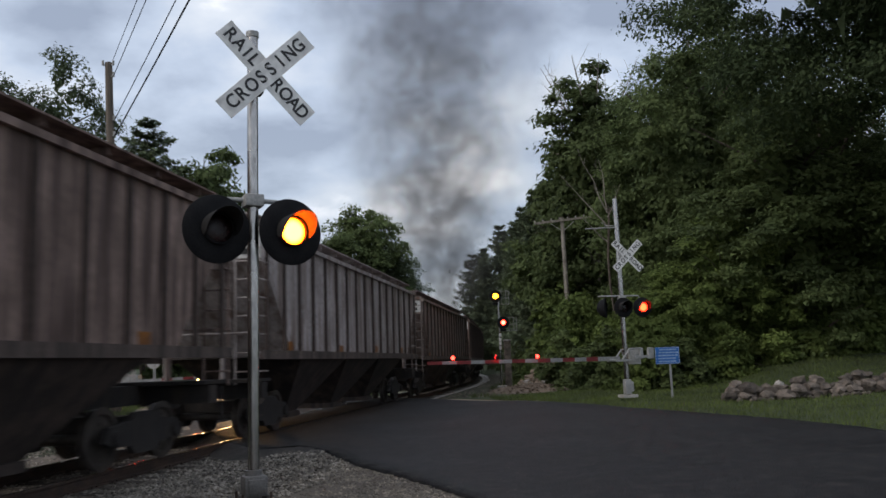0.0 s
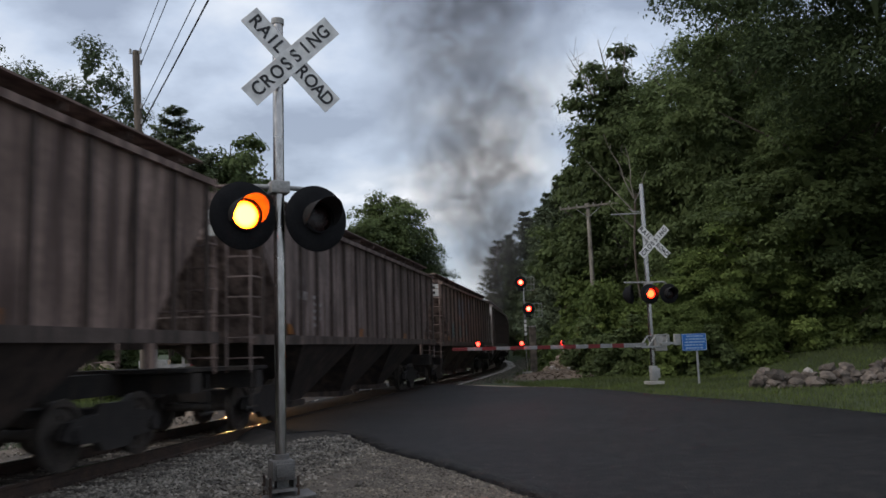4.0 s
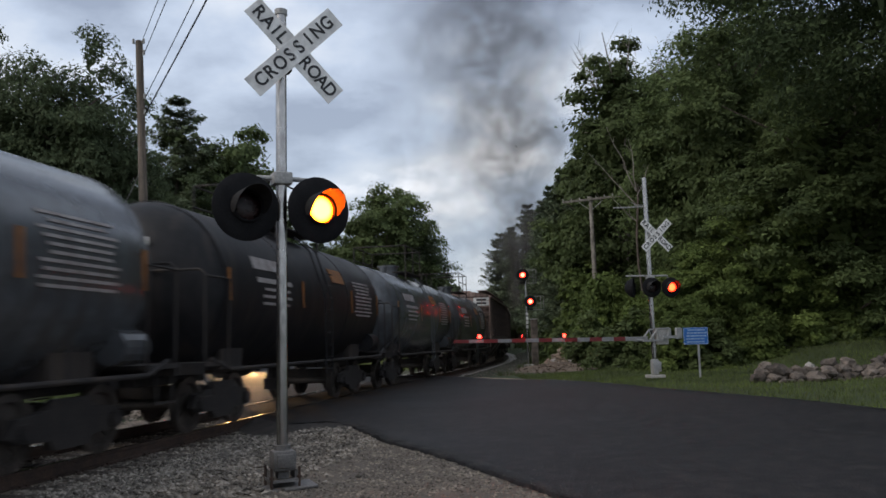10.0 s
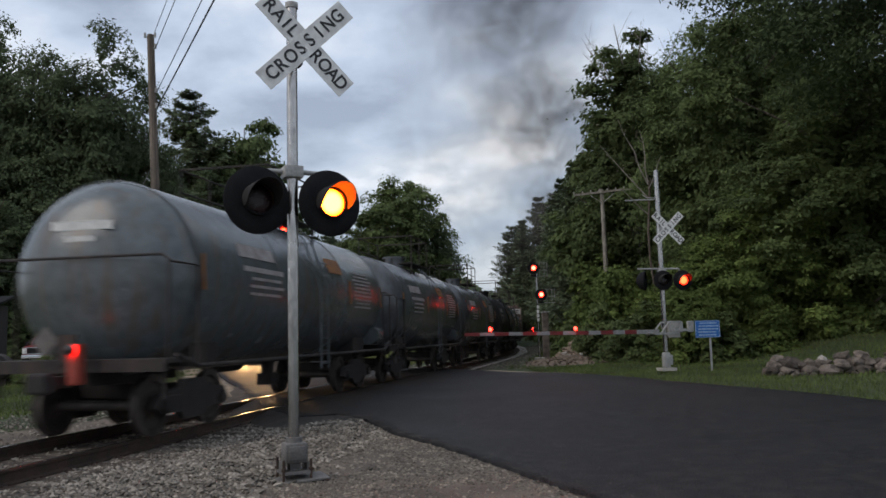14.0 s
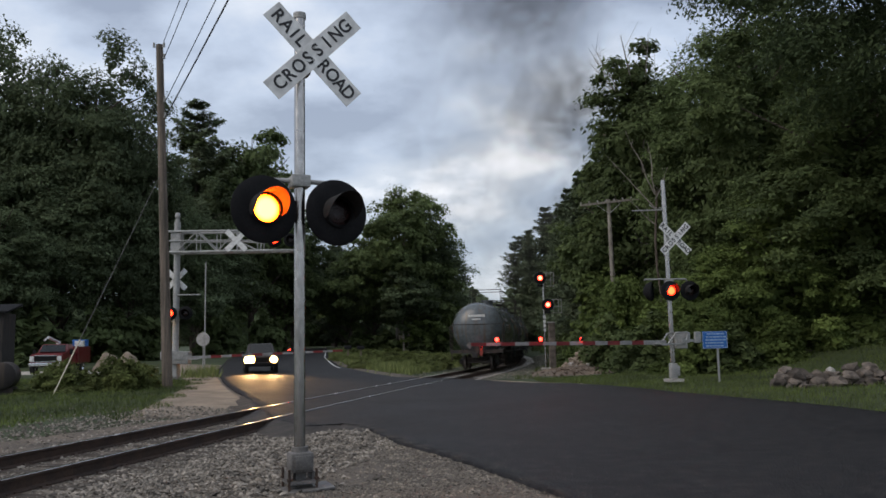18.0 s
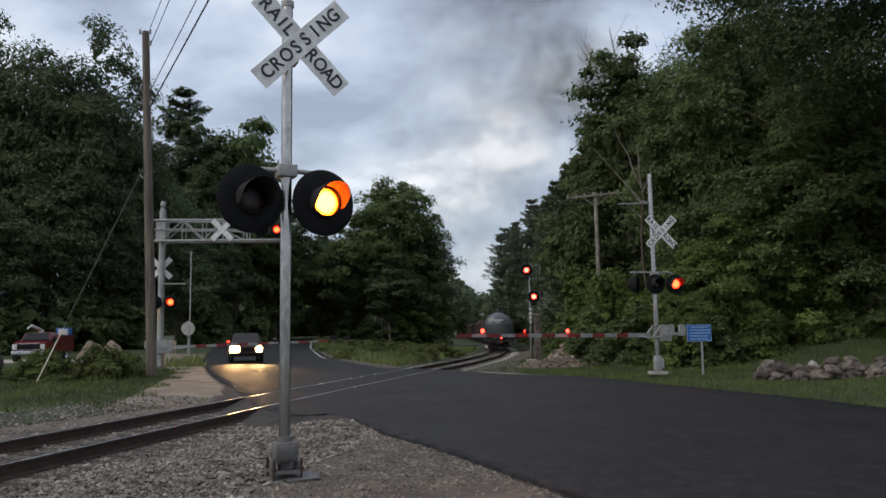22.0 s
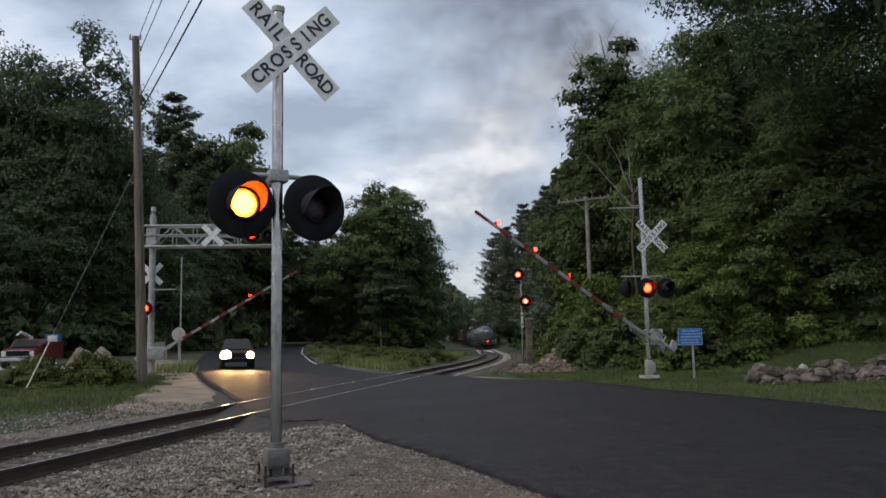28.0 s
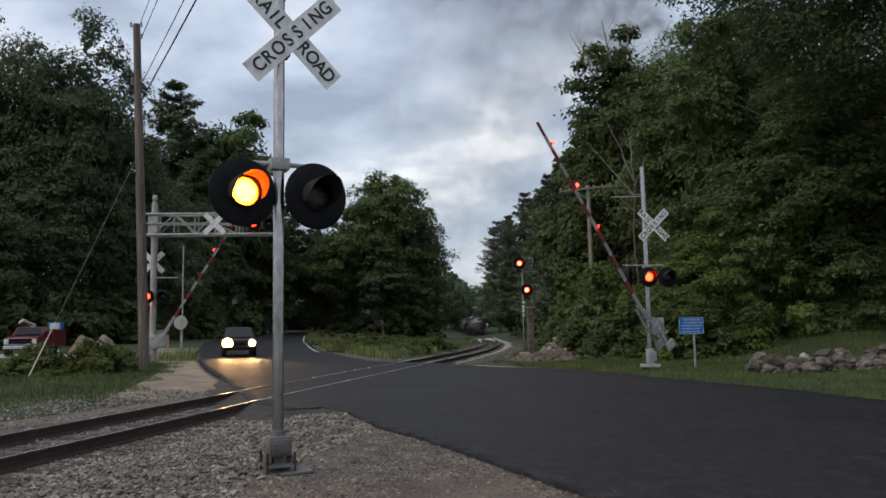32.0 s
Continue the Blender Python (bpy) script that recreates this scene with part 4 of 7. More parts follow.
def hopper_car(body_mat, seed, patch):
    """A covered hopper: local Y runs along the car, its rear at -Y."""
    rng = random.Random(seed)
    car = thing("covered_hopper", {"g": "weathered pinkish grey covered hopper car with rust streaks", "b": "rusty brown covered hopper car with vertical ribs",
                                   "p": "pale pinkish grey covered hopper car with dark ribs", "d": "dark grey soot-stained covered hopper car"}[patch], "hopper car", group="hopper cars of the train")
    L, hw = 17.3, 1.52
    e = L / 2
    # body side: straight sheets, the ends slope inwards below
    bm = bmesh.new()
    poly = [(-e + 0.35, 4.10), (-e + 0.35, 3.55), (-e + 2.1, 1.66), (e - 2.1, 1.66), (e - 0.35, 3.55), (e - 0.35, 4.10)]
    prism(bm, poly, -hw, hw)
    part("hopper_body", bm, body_mat, car)
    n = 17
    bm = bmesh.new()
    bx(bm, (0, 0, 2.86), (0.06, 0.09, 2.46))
    rib = mesh_of("rib", bm, RIBSHADE)
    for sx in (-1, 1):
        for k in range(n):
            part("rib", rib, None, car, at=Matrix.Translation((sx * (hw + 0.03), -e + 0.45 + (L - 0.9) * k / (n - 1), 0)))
    # end panels: side plate triangles at the ends
    for sx in (-1, 1):
        for d in (-1, 1):
            bm = bmesh.new()
            prism(bm, [(d * (e - 2.4), 1.60), (d * (e - 0.4), 3.6), (d * (e - 0.4), 4.1), (d * (e - 2.4), 4.1)][::d], sx * hw - 0.012, sx * hw + 0.012)
            part("side_plate", bm, body_mat, car)
        bm = bmesh.new()
        bx(bm, (sx * (hw + 0.03), 0, 1.67), (0.12, L - 0.2, 0.18))
        part("side_sill", bm, SILLGRIME, car)
        bm = bmesh.new()
        bx(bm, (sx * (hw + 0.02), 0, 4.12), (0.14, L - 0.6, 0.10))
        part("top_chord", bm, body_mat, car)
    bm = bmesh.new()
    prism(bm, [(-hw - 0.06, 4.14), (-hw - 0.02, 4.20), (-0.6, 4.42), (0.6, 4.42), (hw + 0.02, 4.20), (hw + 0.06, 4.14)], -e + 0.3, e - 0.3, Matrix.Rotation(radians(90), 4, "Z"))
    part("roof", bm, body_mat, car)
    for k in range(5):
        bm = bmesh.new()
        bx(bm, (0, -e + 1.8 + k * (L - 3.6) / 4, 4.48), (0.55, 1.5, 0.14), bevel=0.02)
        part("hatch", bm, body_mat, car, "trough hatch on the roof")
    for sx in (-1, 1):
        bm = bmesh.new()
        bx(bm, (sx * 1.05, 0, 4.50), (0.62, L - 0.4, 0.03))
        for k in range(12):
            bx(bm, (sx * 1.05, -e + 0.8 + k * (L - 1.6) / 11, 4.43), (0.5, 0.04, 0.12))
        part("running_board", bm, body_mat, car, "steel grating walkway on the roof")
    # hopper bays
    for k in range(3):
        bm = bmesh.new()
        c = (k - 1) * 3.95
        v = []
        for z, dy, dx in ((1.64, 1.97, hw), (0.32, 0.42, 0.55)):
            v.append([bm.verts.new((sx * dx, c + sy * dy, z)) for sx, sy in ((-1, -1), (1, -1), (1, 1), (-1, 1))])
        for j in range(4):
            bm.faces.new((v[0][j], v[0][(j + 1) % 4], v[1][(j + 1) % 4], v[1][j]))
        bm.faces.new(v[0]); bm.faces.new(v[1][::-1])
        bx(bm, (0, c, 0.27), (1.3, 0.9, 0.14))
        part("hopper_bay", bm, HOPBAY, car, "sloping discharge bay")
    bm = bmesh.new()
    bx(bm, (0, 0, 1.0), (0.5, L - 0.4, 0.32))
    for d in (-1, 1):
        bx(bm, (0, d * (e - 0.55), 0.98), (2.9, 0.30, 0.30))
        coupler(bm, d * (e - 0.2), d)
        bx(bm, (0, d * (e - 0.45), 1.18), (2.9, 0.9, 0.06))
        for sx in (-1, 1):
            pipe(bm, [(sx * 1.45, d * (e - 0.2), 0.5), (sx * 1.45, d * (e - 0.2), 1.1)], 0.02, 6)
            bx(bm, (sx * 1.45, d * (e - 0.2), 0.5), (0.04, 0.45, 0.03))
    part("underframe", bm, UNDER, car)
    for d in (-1, 1):
        bm = bmesh.new()
        for sx in (-1, 1):
            x = sx * 1.50
            rod(bm, (x, d * (e - 0.05), 1.1), (x, d * (e - 0.05), 4.25), 0.022, n=6)
            rod(bm, (x - sx * 0.45, d * (e - 0.05), 1.1), (x - sx * 0.45, d * (e - 0.05), 4.4), 0.022, n=6)
            for k in range(8):
                z = 1.35 + k * 0.36
                rod(bm, (x, d * (e - 0.05), z), (x - sx * 0.45, d * (e - 0.05), z), 0.016, n=5)
                if k < 7:
                    rod(bm, (x + sx * 0.04, d * (e - 0.05), z), (x + sx * 0.04, d * (e - 0.5), z), 0.016, n=5)
        rod(bm, (-1.5, d * (e - 0.03), 2.1), (1.5, d * (e - 0.03), 2.1), 0.02, n=6)
        for sx in (-0.5, 0.5):
            rod(bm, (sx * 1.2, d * (e - 0.5), 1.2), (sx * 1.2, d * (e - 0.5), 3.6), 0.05, n=6)
        part("end_ladder", bm, body_mat, car, "end ladder and grab irons")
    # reporting boards at the top corners, marks on the side
    for d in (-1, 1):
        bm = bmesh.new()
        bx(bm, (0, d * (e - 0.33), 3.86), (2.75, 0.02, 0.46))
        part("end_sheet", bm, body_mat, car)
    for d in (-1, 1):
        bm = bmesh.new()
        bx(bm, (1.0 * -d, d * (e - 0.31), 3.84), (0.95, 0.02, 0.48))
        board = part("number_board", bm, STENCIL, car, "white board with dark bars")
        for r in range(2):
            bd = bmesh.new()
            bx(bd, (1.0 * -d, d * (e - 0.296), 3.94 - 0.2 * r), (0.6, 0.008, 0.12))
            part("stencil_bar", bd, BLACKINK, board)
    for sx in (-1, 1):
        x = sx * (hw + 0.004)
        bars(car, x, -sx * (e - 2.6), 2.9, 0.62, 2, 0.30, 0.18, rng, sx)
        bars(car, x, -sx * (e - 3.6), 2.6, 0.55, 5, 0.15, 0.07, rng, sx)
        for k in range(1, 16, rng.choice((4, 5))):
            y = -e + 0.95 + k * (L - 0.9) / 16
            by = bmesh.new()
            bx(by, (x, y + 0.0, 1.82 + 0.1 * rng.random()), (0.006, 0.34, 0.2))
            part("reflective_patch", by, YELLOWTAG, car, "worn yellow patch on the sill")
        # panels painted over in faded blue and teal
        if seed == 42:
            for k, z, h, paint in ((4, 3.35, 0.75, OLDBLUE), (5, 3.3, 0.9, OLDBLUE), (7, 3.45, 0.6, OLDBLUE), (2, 2.25, 0.6, OLDTEAL), (4, 2.2, 0.55, OLDTEAL), (6, 2.35, 0.6, OLDTEAL)):
                by = bmesh.new()
                bx(by, (x, -e + 0.45 + (L - 0.9) * (k + 0.5) / (n - 1), z), (0.006, 0.80, h))
                part("paint_patch", by, paint, car, "faded paint patch on a side panel")
    add_bogies(car, e - 2.0)
    return car


def tank_car(body_mat, seed, label, last=False, L=11.4):
    rng = random.Random(seed)
    car = thing("tank_car", label, "tank car", group="tank cars of the train")
    R, zc = 1.50, 2.37
    e = L / 2
    t = e - (0.2 if last else 0.05)
    bm = bmesh.new()
    cap = [(0.0, 0.0), (0.012, 0.25), (0.045, 0.48), (0.105, 0.72), (0.19, 0.94), (0.30, 1.13), (0.42, 1.28), (0.56, 1.39), (0.70, 1.46), (0.84, R)]
    prof = [(-t + a, q) for a, q in cap] + [(-0.05, R), (0.05, R)] + [(t - a, q) for a, q in cap[::-1]]
    lathe(bm, prof, 48, Matrix.Translation((0, 0, zc)))
    part("tank", bm, body_mat, car, smooth=True)
    for y in (-t + 0.78, -2.0, 2.0, t - 0.78):
        bm = bmesh.new()
        lathe(bm, [(y - 0.02, R), (y - 0.012, R + 0.012), (y + 0.012, R + 0.012), (y + 0.02, R)], 48, Matrix.Translation((0, 0, zc)))
        part("weld_band", bm, body_mat, car)
    # manway, fittings and the platform with its rails on top
    bm = bmesh.new()
    rod(bm, (0, 0, zc + R - 0.05), (0, 0, zc + R + 0.30), 0.36, n=20)
    rod(bm, (0, 0, zc + R + 0.30), (0, 0, zc + R + 0.38), 0.42, n=20)
    for y in (0.75, -0.75, 1.05):
        rod(bm, (0, y, zc + R - 0.05), (0, y, zc + R + 0.28), 0.10, n=12)
    part("manway", bm, body_mat, car, "round manway and valve fittings", True)
    for sx in (-1, 1):
        bm = bmesh.new()
        bx(bm, (sx * 0.72, 0, zc + R + 0.04), (0.5, 2.6, 0.035))
        for y in (-1.25, 1.25):
            rod(bm, (sx * 0.95, y, zc + R - 0.5), (sx * 0.95, y, zc + R + 0.04), 0.03, n=6)
        part("top_platform", bm, UNDER, car)
    rails = []
    for sx in (-1, 1):
        rails += [("railing_post", (sx * 0.95, y, zc + R), (sx * 0.95, y, zc + R + 0.98)) for y in (-1.25, 0, 1.25)]
        rails += [("railing_bar", (sx * 0.95, -1.25, zc + R + h), (sx * 0.95, 1.25, zc + R + h)) for h in (0.52, 0.98)]
    rails += [("railing_bar", (-0.95, y, zc + R + 0.98), (0.95, y, zc + R + 0.98)) for y in (-1.25, 1.25)]
    for name, a, b in rails:
        bm = bmesh.new()
        rod(bm, a, b, 0.022, n=6)
        part(name, bm, UNDER, car)
    for sx in (-1, 1):
        bm = bmesh.new()
        for y in (-0.22, 0.22):
            pipe(bm, [(sx * (R + 0.16), y, 0.75), (sx * (R + 0.16), y, zc), (sx * (R * 0.86), y, zc + R * 0.72), (sx * 0.95, y, zc + R * 0.93)], 0.02, 6)
        for k in range(9):
            z = 0.85 + k * 0.26
            rod(bm, (sx * (R + 0.16), -0.22, z), (sx * (R + 0.16), 0.22, z), 0.014, n=5)
        part("ladder", bm, body_mat, car)
    # frame: end platforms, side running rail, saddles, couplers
    for d in (-1, 1):
        bm = bmesh.new()
        bx(bm, (0, d * (e - 0.42), 1.12), (3.05, 0.80, 0.06))
        part("end_platform", bm, UNDER, car, "steel end platform")
        bm = bmesh.new()
        bx(bm, (0, d * (e - 0.05), 1.05), (3.0, 0.08, 0.15))
        part("end_sill", bm, UNDER, car)
        bm = bmesh.new()
        bx(bm, (0, d * (e - 1.3), 0.95), (0.6, 2.4, 0.34))
        part("draft_sill", bm, UNDER, car)
        bm = bmesh.new()
        coupler(bm, d * (e - 0.2), d)
        part("coupler", bm, UNDER, car)
        bm = bmesh.new()
        bx(bm, (0, d * (e - 1.9), 1.25), (2.2, 0.9, 0.5))
        part("saddle", bm, UNDER, car)
        for sx in (-1, 1):
            bm = bmesh.new()
            bx(bm, (sx * 1.45, d * (e - 0.3), 0.62), (0.04, 0.5, 0.03))
            rod(bm, (sx * 1.45, d * (e - 0.08), 0.62), (sx * 1.45, d * (e - 0.08), 1.1), 0.018, n=5)
            rod(bm, (sx * 1.45, d * (e - 0.52), 0.62), (sx * 1.45, d * (e - 0.52), 1.1), 0.018, n=5)
            part("step", bm, UNDER, car)
    for sx in (-1, 1):
        bm = bmesh.new()
        pipe(bm, [(sx * 1.5, -e + 0.3, 1.2), (sx * 1.55, -e + 0.9, 1.02), (sx * 1.55, e - 0.9, 1.02), (sx * 1.5, e - 0.3, 1.2)], 0.035, 8)
        part("side_rail", bm, UNDER, car, "pipe rail along the side")
    for d in (-1, 1):
        y = d * (e - 0.1)
        runs = [[(-1.5, y, 1.15), (-1.5, y, 2.52), (-1.4, y, 2.60), (1.4, y, 2.60), (1.5, y, 2.52), (1.5, y, 1.15)]]
        runs += [[(sx * 1.5, y, 2.5), (sx * 1.52, d * (e - 0.9), 2.5), (sx * 1.52, d * (e - 0.9), 1.05)] for sx in (-1, 1)]
        for run in runs:
            bm = bmesh.new()
            tube(bm, run, 0.022, 8)
            part("handrail", bm, UNDER, car, "bent pipe handrail at the end")
    bm = bmesh.new()
    rod(bm, (-0.5, -0.9, 0.95), (-0.5, 0.3, 0.95), 0.24, n=14)
    rod(bm, (0, 0.9, 0.55), (0, 0.9, 1.25), 0.14, n=12)
    bx(bm, (0.0, 0.9, 0.5), (0.35, 0.35, 0.25))
    part("brake_tank", bm, UNDER, car)
    bm = bmesh.new()
    rod(bm, (1.25, e - 1.35, 1.40), (1.25, e - 0.75, 1.40), 0.24, n=16)
    part("brake_reservoir", bm, body_mat, car, "grey air cylinder by the end")
    # stencil bars, plates and reflective strips

    def on_tank(kind, sx, y, ang, w, h):
        name, paint = {"s": ("stencil_bar", FADEDSTENCIL), "y": ("yellow_plate", YELLOWTAG), "o": ("reflective_strip", YELLOWTAG)}[kind]
        a = radians(ang)
        m = Matrix.Translation((sx * (R + 0.006) * math.cos(a), y, zc + (R + 0.006) * math.sin(a))) @ Matrix.Rotation(-sx * a, 4, "Y")
        b = bmesh.new()
        bx(b, (0, 0, 0), (0.012, w, h), m)
        part(name, b, paint, car)
    for sx in (-1, 1):
        on_tank("s", sx, -sx * 2.9, 20, 1.5, 0.24)
        on_tank("s", sx, -sx * 2.7, 8, 1.7, 0.09)
        for k in range(3):
            on_tank("s", sx, -sx * 2.6, 2 - 5 * k, 1.2 + 0.3 * rng.random(), 0.05)
        for k in range(10):
            on_tank("s", sx, sx * 3.4, 22 - 3.6 * k, 1.1 + 0.5 * rng.random(), 0.04)
        on_tank("y", sx, sx * 1.4, 24, 0.95, 0.36)
        for y in (-t + 0.9, -1.2, 2.3, t - 0.9):
            on_tank("o", sx, y, 2, 0.10, 0.55)
    for d in (-1, 1):
        for dy, z, w, h in ((-0.096, 0.72, 0.98, 0.13), (-0.048, 0.52, 0.5, 0.08)):
            bm = bmesh.new()
            bx(bm, (0.0, d * (t + dy), zc + z), (w, 0.01, h))
            part("stencil_bar", bm, STENCIL, car)
    bm = bmesh.new()
    bx(bm, (0, -e + 0.02, 1.30), (0.30, 0.05, 0.42))
    part("placard_holder", bm, UNDER, car)
    add_bogies(car, e - 1.75)
    eot = None
    if last:
        bm = bmesh.new()
        bx(bm, (0.30, -e - 0.2, 1.10), (0.17, 0.18, 0.56), bevel=0.02)
        dev = part("end_marker", bm, mat("orange_plastic", (0.26, 0.045, 0.03), (0.18, 0.035, 0.02), rough=0.5, bump=0), car, "orange end-of-train marker box")
        at = pose(0.30, -e - 0.33, 1.30)
        eot = (part("marker_light", lens_mesh(0.075, RED_SMALL, LENSDARK), None, dev, "flashing red marker lamp", at=at), at)
        bm = bmesh.new()
        bx(bm, (0, 0, 0), (0.30, 0.012, 0.30), pose(-0.38, -e + 0.06, 1.42, 0, 45, 0))
        part("placard", bm, CASTGREY, car, "grey diamond placard")
    return car, eot


TRAIN = []  # (car, distance of its middle ahead of the rear of the train, half wheelbase)
TANK_L, HOP_L = 12.12, 18.6
TANKS = [(TANKLIGHT, "light grey tank car with a red marker at its end"), (TANKGREY, "dull grey tank car with stencilled panels"), (TANKGREY, "dull grey tank car with pipe rails"),
         (TANKBLACK, "sooty black tank car"), (TANKGREY, "dull grey tank car with a top platform"), (TANKGREY, "dull grey tank car behind a hopper")]
EOT = None
pos = -0.3
for i, (m, label) in enumerate(TANKS):
    c, marker = tank_car(m, 20 + i, label, i == 0, 12.2 if i == 0 else 11.4)
    EOT = EOT or marker
    long = 13.7 if i == 0 else TANK_L
    TRAIN.append((c, pos + long / 2, long / 2 - 2.3))
    pos += long - (0.5 if i == 0 else 0.0)
for i, k in enumerate("bdbpgbdgg"):
    c = hopper_car({"g": HOPGREY, "p": HOPPALE, "b": HOPBROWN, "d": HOPDARK}[k], 40 + i, k)
    TRAIN.append((c, pos + HOP_L / 2, HOP_L / 2 - 2.5))
    pos += HOP_L


def train_rows(mid, half):
    rows = []
    for k in range(0, 33):
        s = S_END + SPEED * (k - 16.5) + mid
        a, b = on_track(s - half), on_track(s + half)
        d = b - a
        c = (a + b) / 2
        rows.append((float(k), pose(c.x, c.y, c.z, 0, 0, -math.degrees(math.atan2(d.x, d.y)))))
    return rows

# ---- trees and bushes ----


def leaf_cloud(pts, out, lo, hi, rng, droop=0.4, long=1.35):
    """A pointed leaf or leaf spray at each point, its face turned loosely outwards."""
    n = len(pts)
    nrm = out * 1.3 + rng.normal(0, 0.42, (n, 3)) + np.array([0, 0, droop])
    nrm /= np.linalg.norm(nrm, axis=1, keepdims=True) + 1e-9
    t = np.cross(nrm, rng.normal(0, 1, (n, 3)))
    t /= np.linalg.norm(t, axis=1, keepdims=True) + 1e-9
    b = np.cross(nrm, t)
    s = rng.uniform(lo, hi, (n, 1))
    V = np.stack([pts - t * s * long * 0.45 + b * s * 0.48, pts - t * s * long * 0.45 - b * s * 0.48, pts + t * s * long * 0.75 - nrm * s * 0.1], 1)
    return V.reshape(-1, 3), np.arange(n * 3).reshape(n, 3)


def crown_points(lobes, per, rng, shell=0.45):
    P, O = [], []
    for c, r in lobes:
        k = int(per * (r[0] * r[1] * r[2]) ** (2 / 3))
        d = rng.normal(0, 1, (k, 3))
        d /= np.linalg.norm(d, axis=1, keepdims=True)
        q = rng.uniform(0, 1, (k, 1)) ** 0.5 * (1 - shell) + shell
        bump = 1 + 0.22 * np.sin(d[:, :1] * 7 + c[0] * 3) * np.sin(d[:, 1:2] * 6 + c[1] * 2) * np.cos(d[:, 2:] * 6)
        p = np.array(c) + d * np.array(r) * q * bump
        P.append(p)
        O.append(d)
    return np.concatenate(P), np.concatenate(O)


def wavy(p, rng, size, n=9):
    """A smooth random field over the points, about -1 to 1, its waves about size metres long."""
    w = np.zeros(len(p))
    for k in range(n):
        d = rng.normal(0, 1, 3)
        d *= 2 * np.pi / (size * rng.uniform(0.7, 1.6)) / np.linalg.norm(d)
        w += np.sin(p @ d + rng.uniform(0, 6.28))
    return w / math.sqrt(n / 2)


def sprays(centres, outs, radius, per, rng, flat=0.55):
    """Leaves over the domes of many leafy branch ends, with a few hanging below."""
    n = len(centres)
    k = np.repeat(np.arange(n), rng.poisson(per, n))
    d = rng.normal(0, 1, (len(k), 3))
    d[:, 2] = np.where(rng.random(len(k)) < 0.75, np.abs(d[:, 2]), d[:, 2])
    d /= np.linalg.norm(d, axis=1, keepdims=True)
    size = radius * rng.uniform(0.6, 1.35, n)[k][:, None]
    q = rng.uniform(0, 1, (len(k), 1)) ** 0.4
    tilt = outs[k] * size * 0.35 * (rng.random((len(k), 1)) - 0.3)
    p = centres[k] + d * q * size * np.array([1, 1, flat]) * rng.uniform(0.85, 1.15, (len(k), 1)) + tilt
    p[:, 2] -= 0.25 * size[:, 0] * (np.hypot(d[:, 0], d[:, 1]) * q[:, 0]) ** 2
    return p, d * 0.8 + outs[k] * 0.4


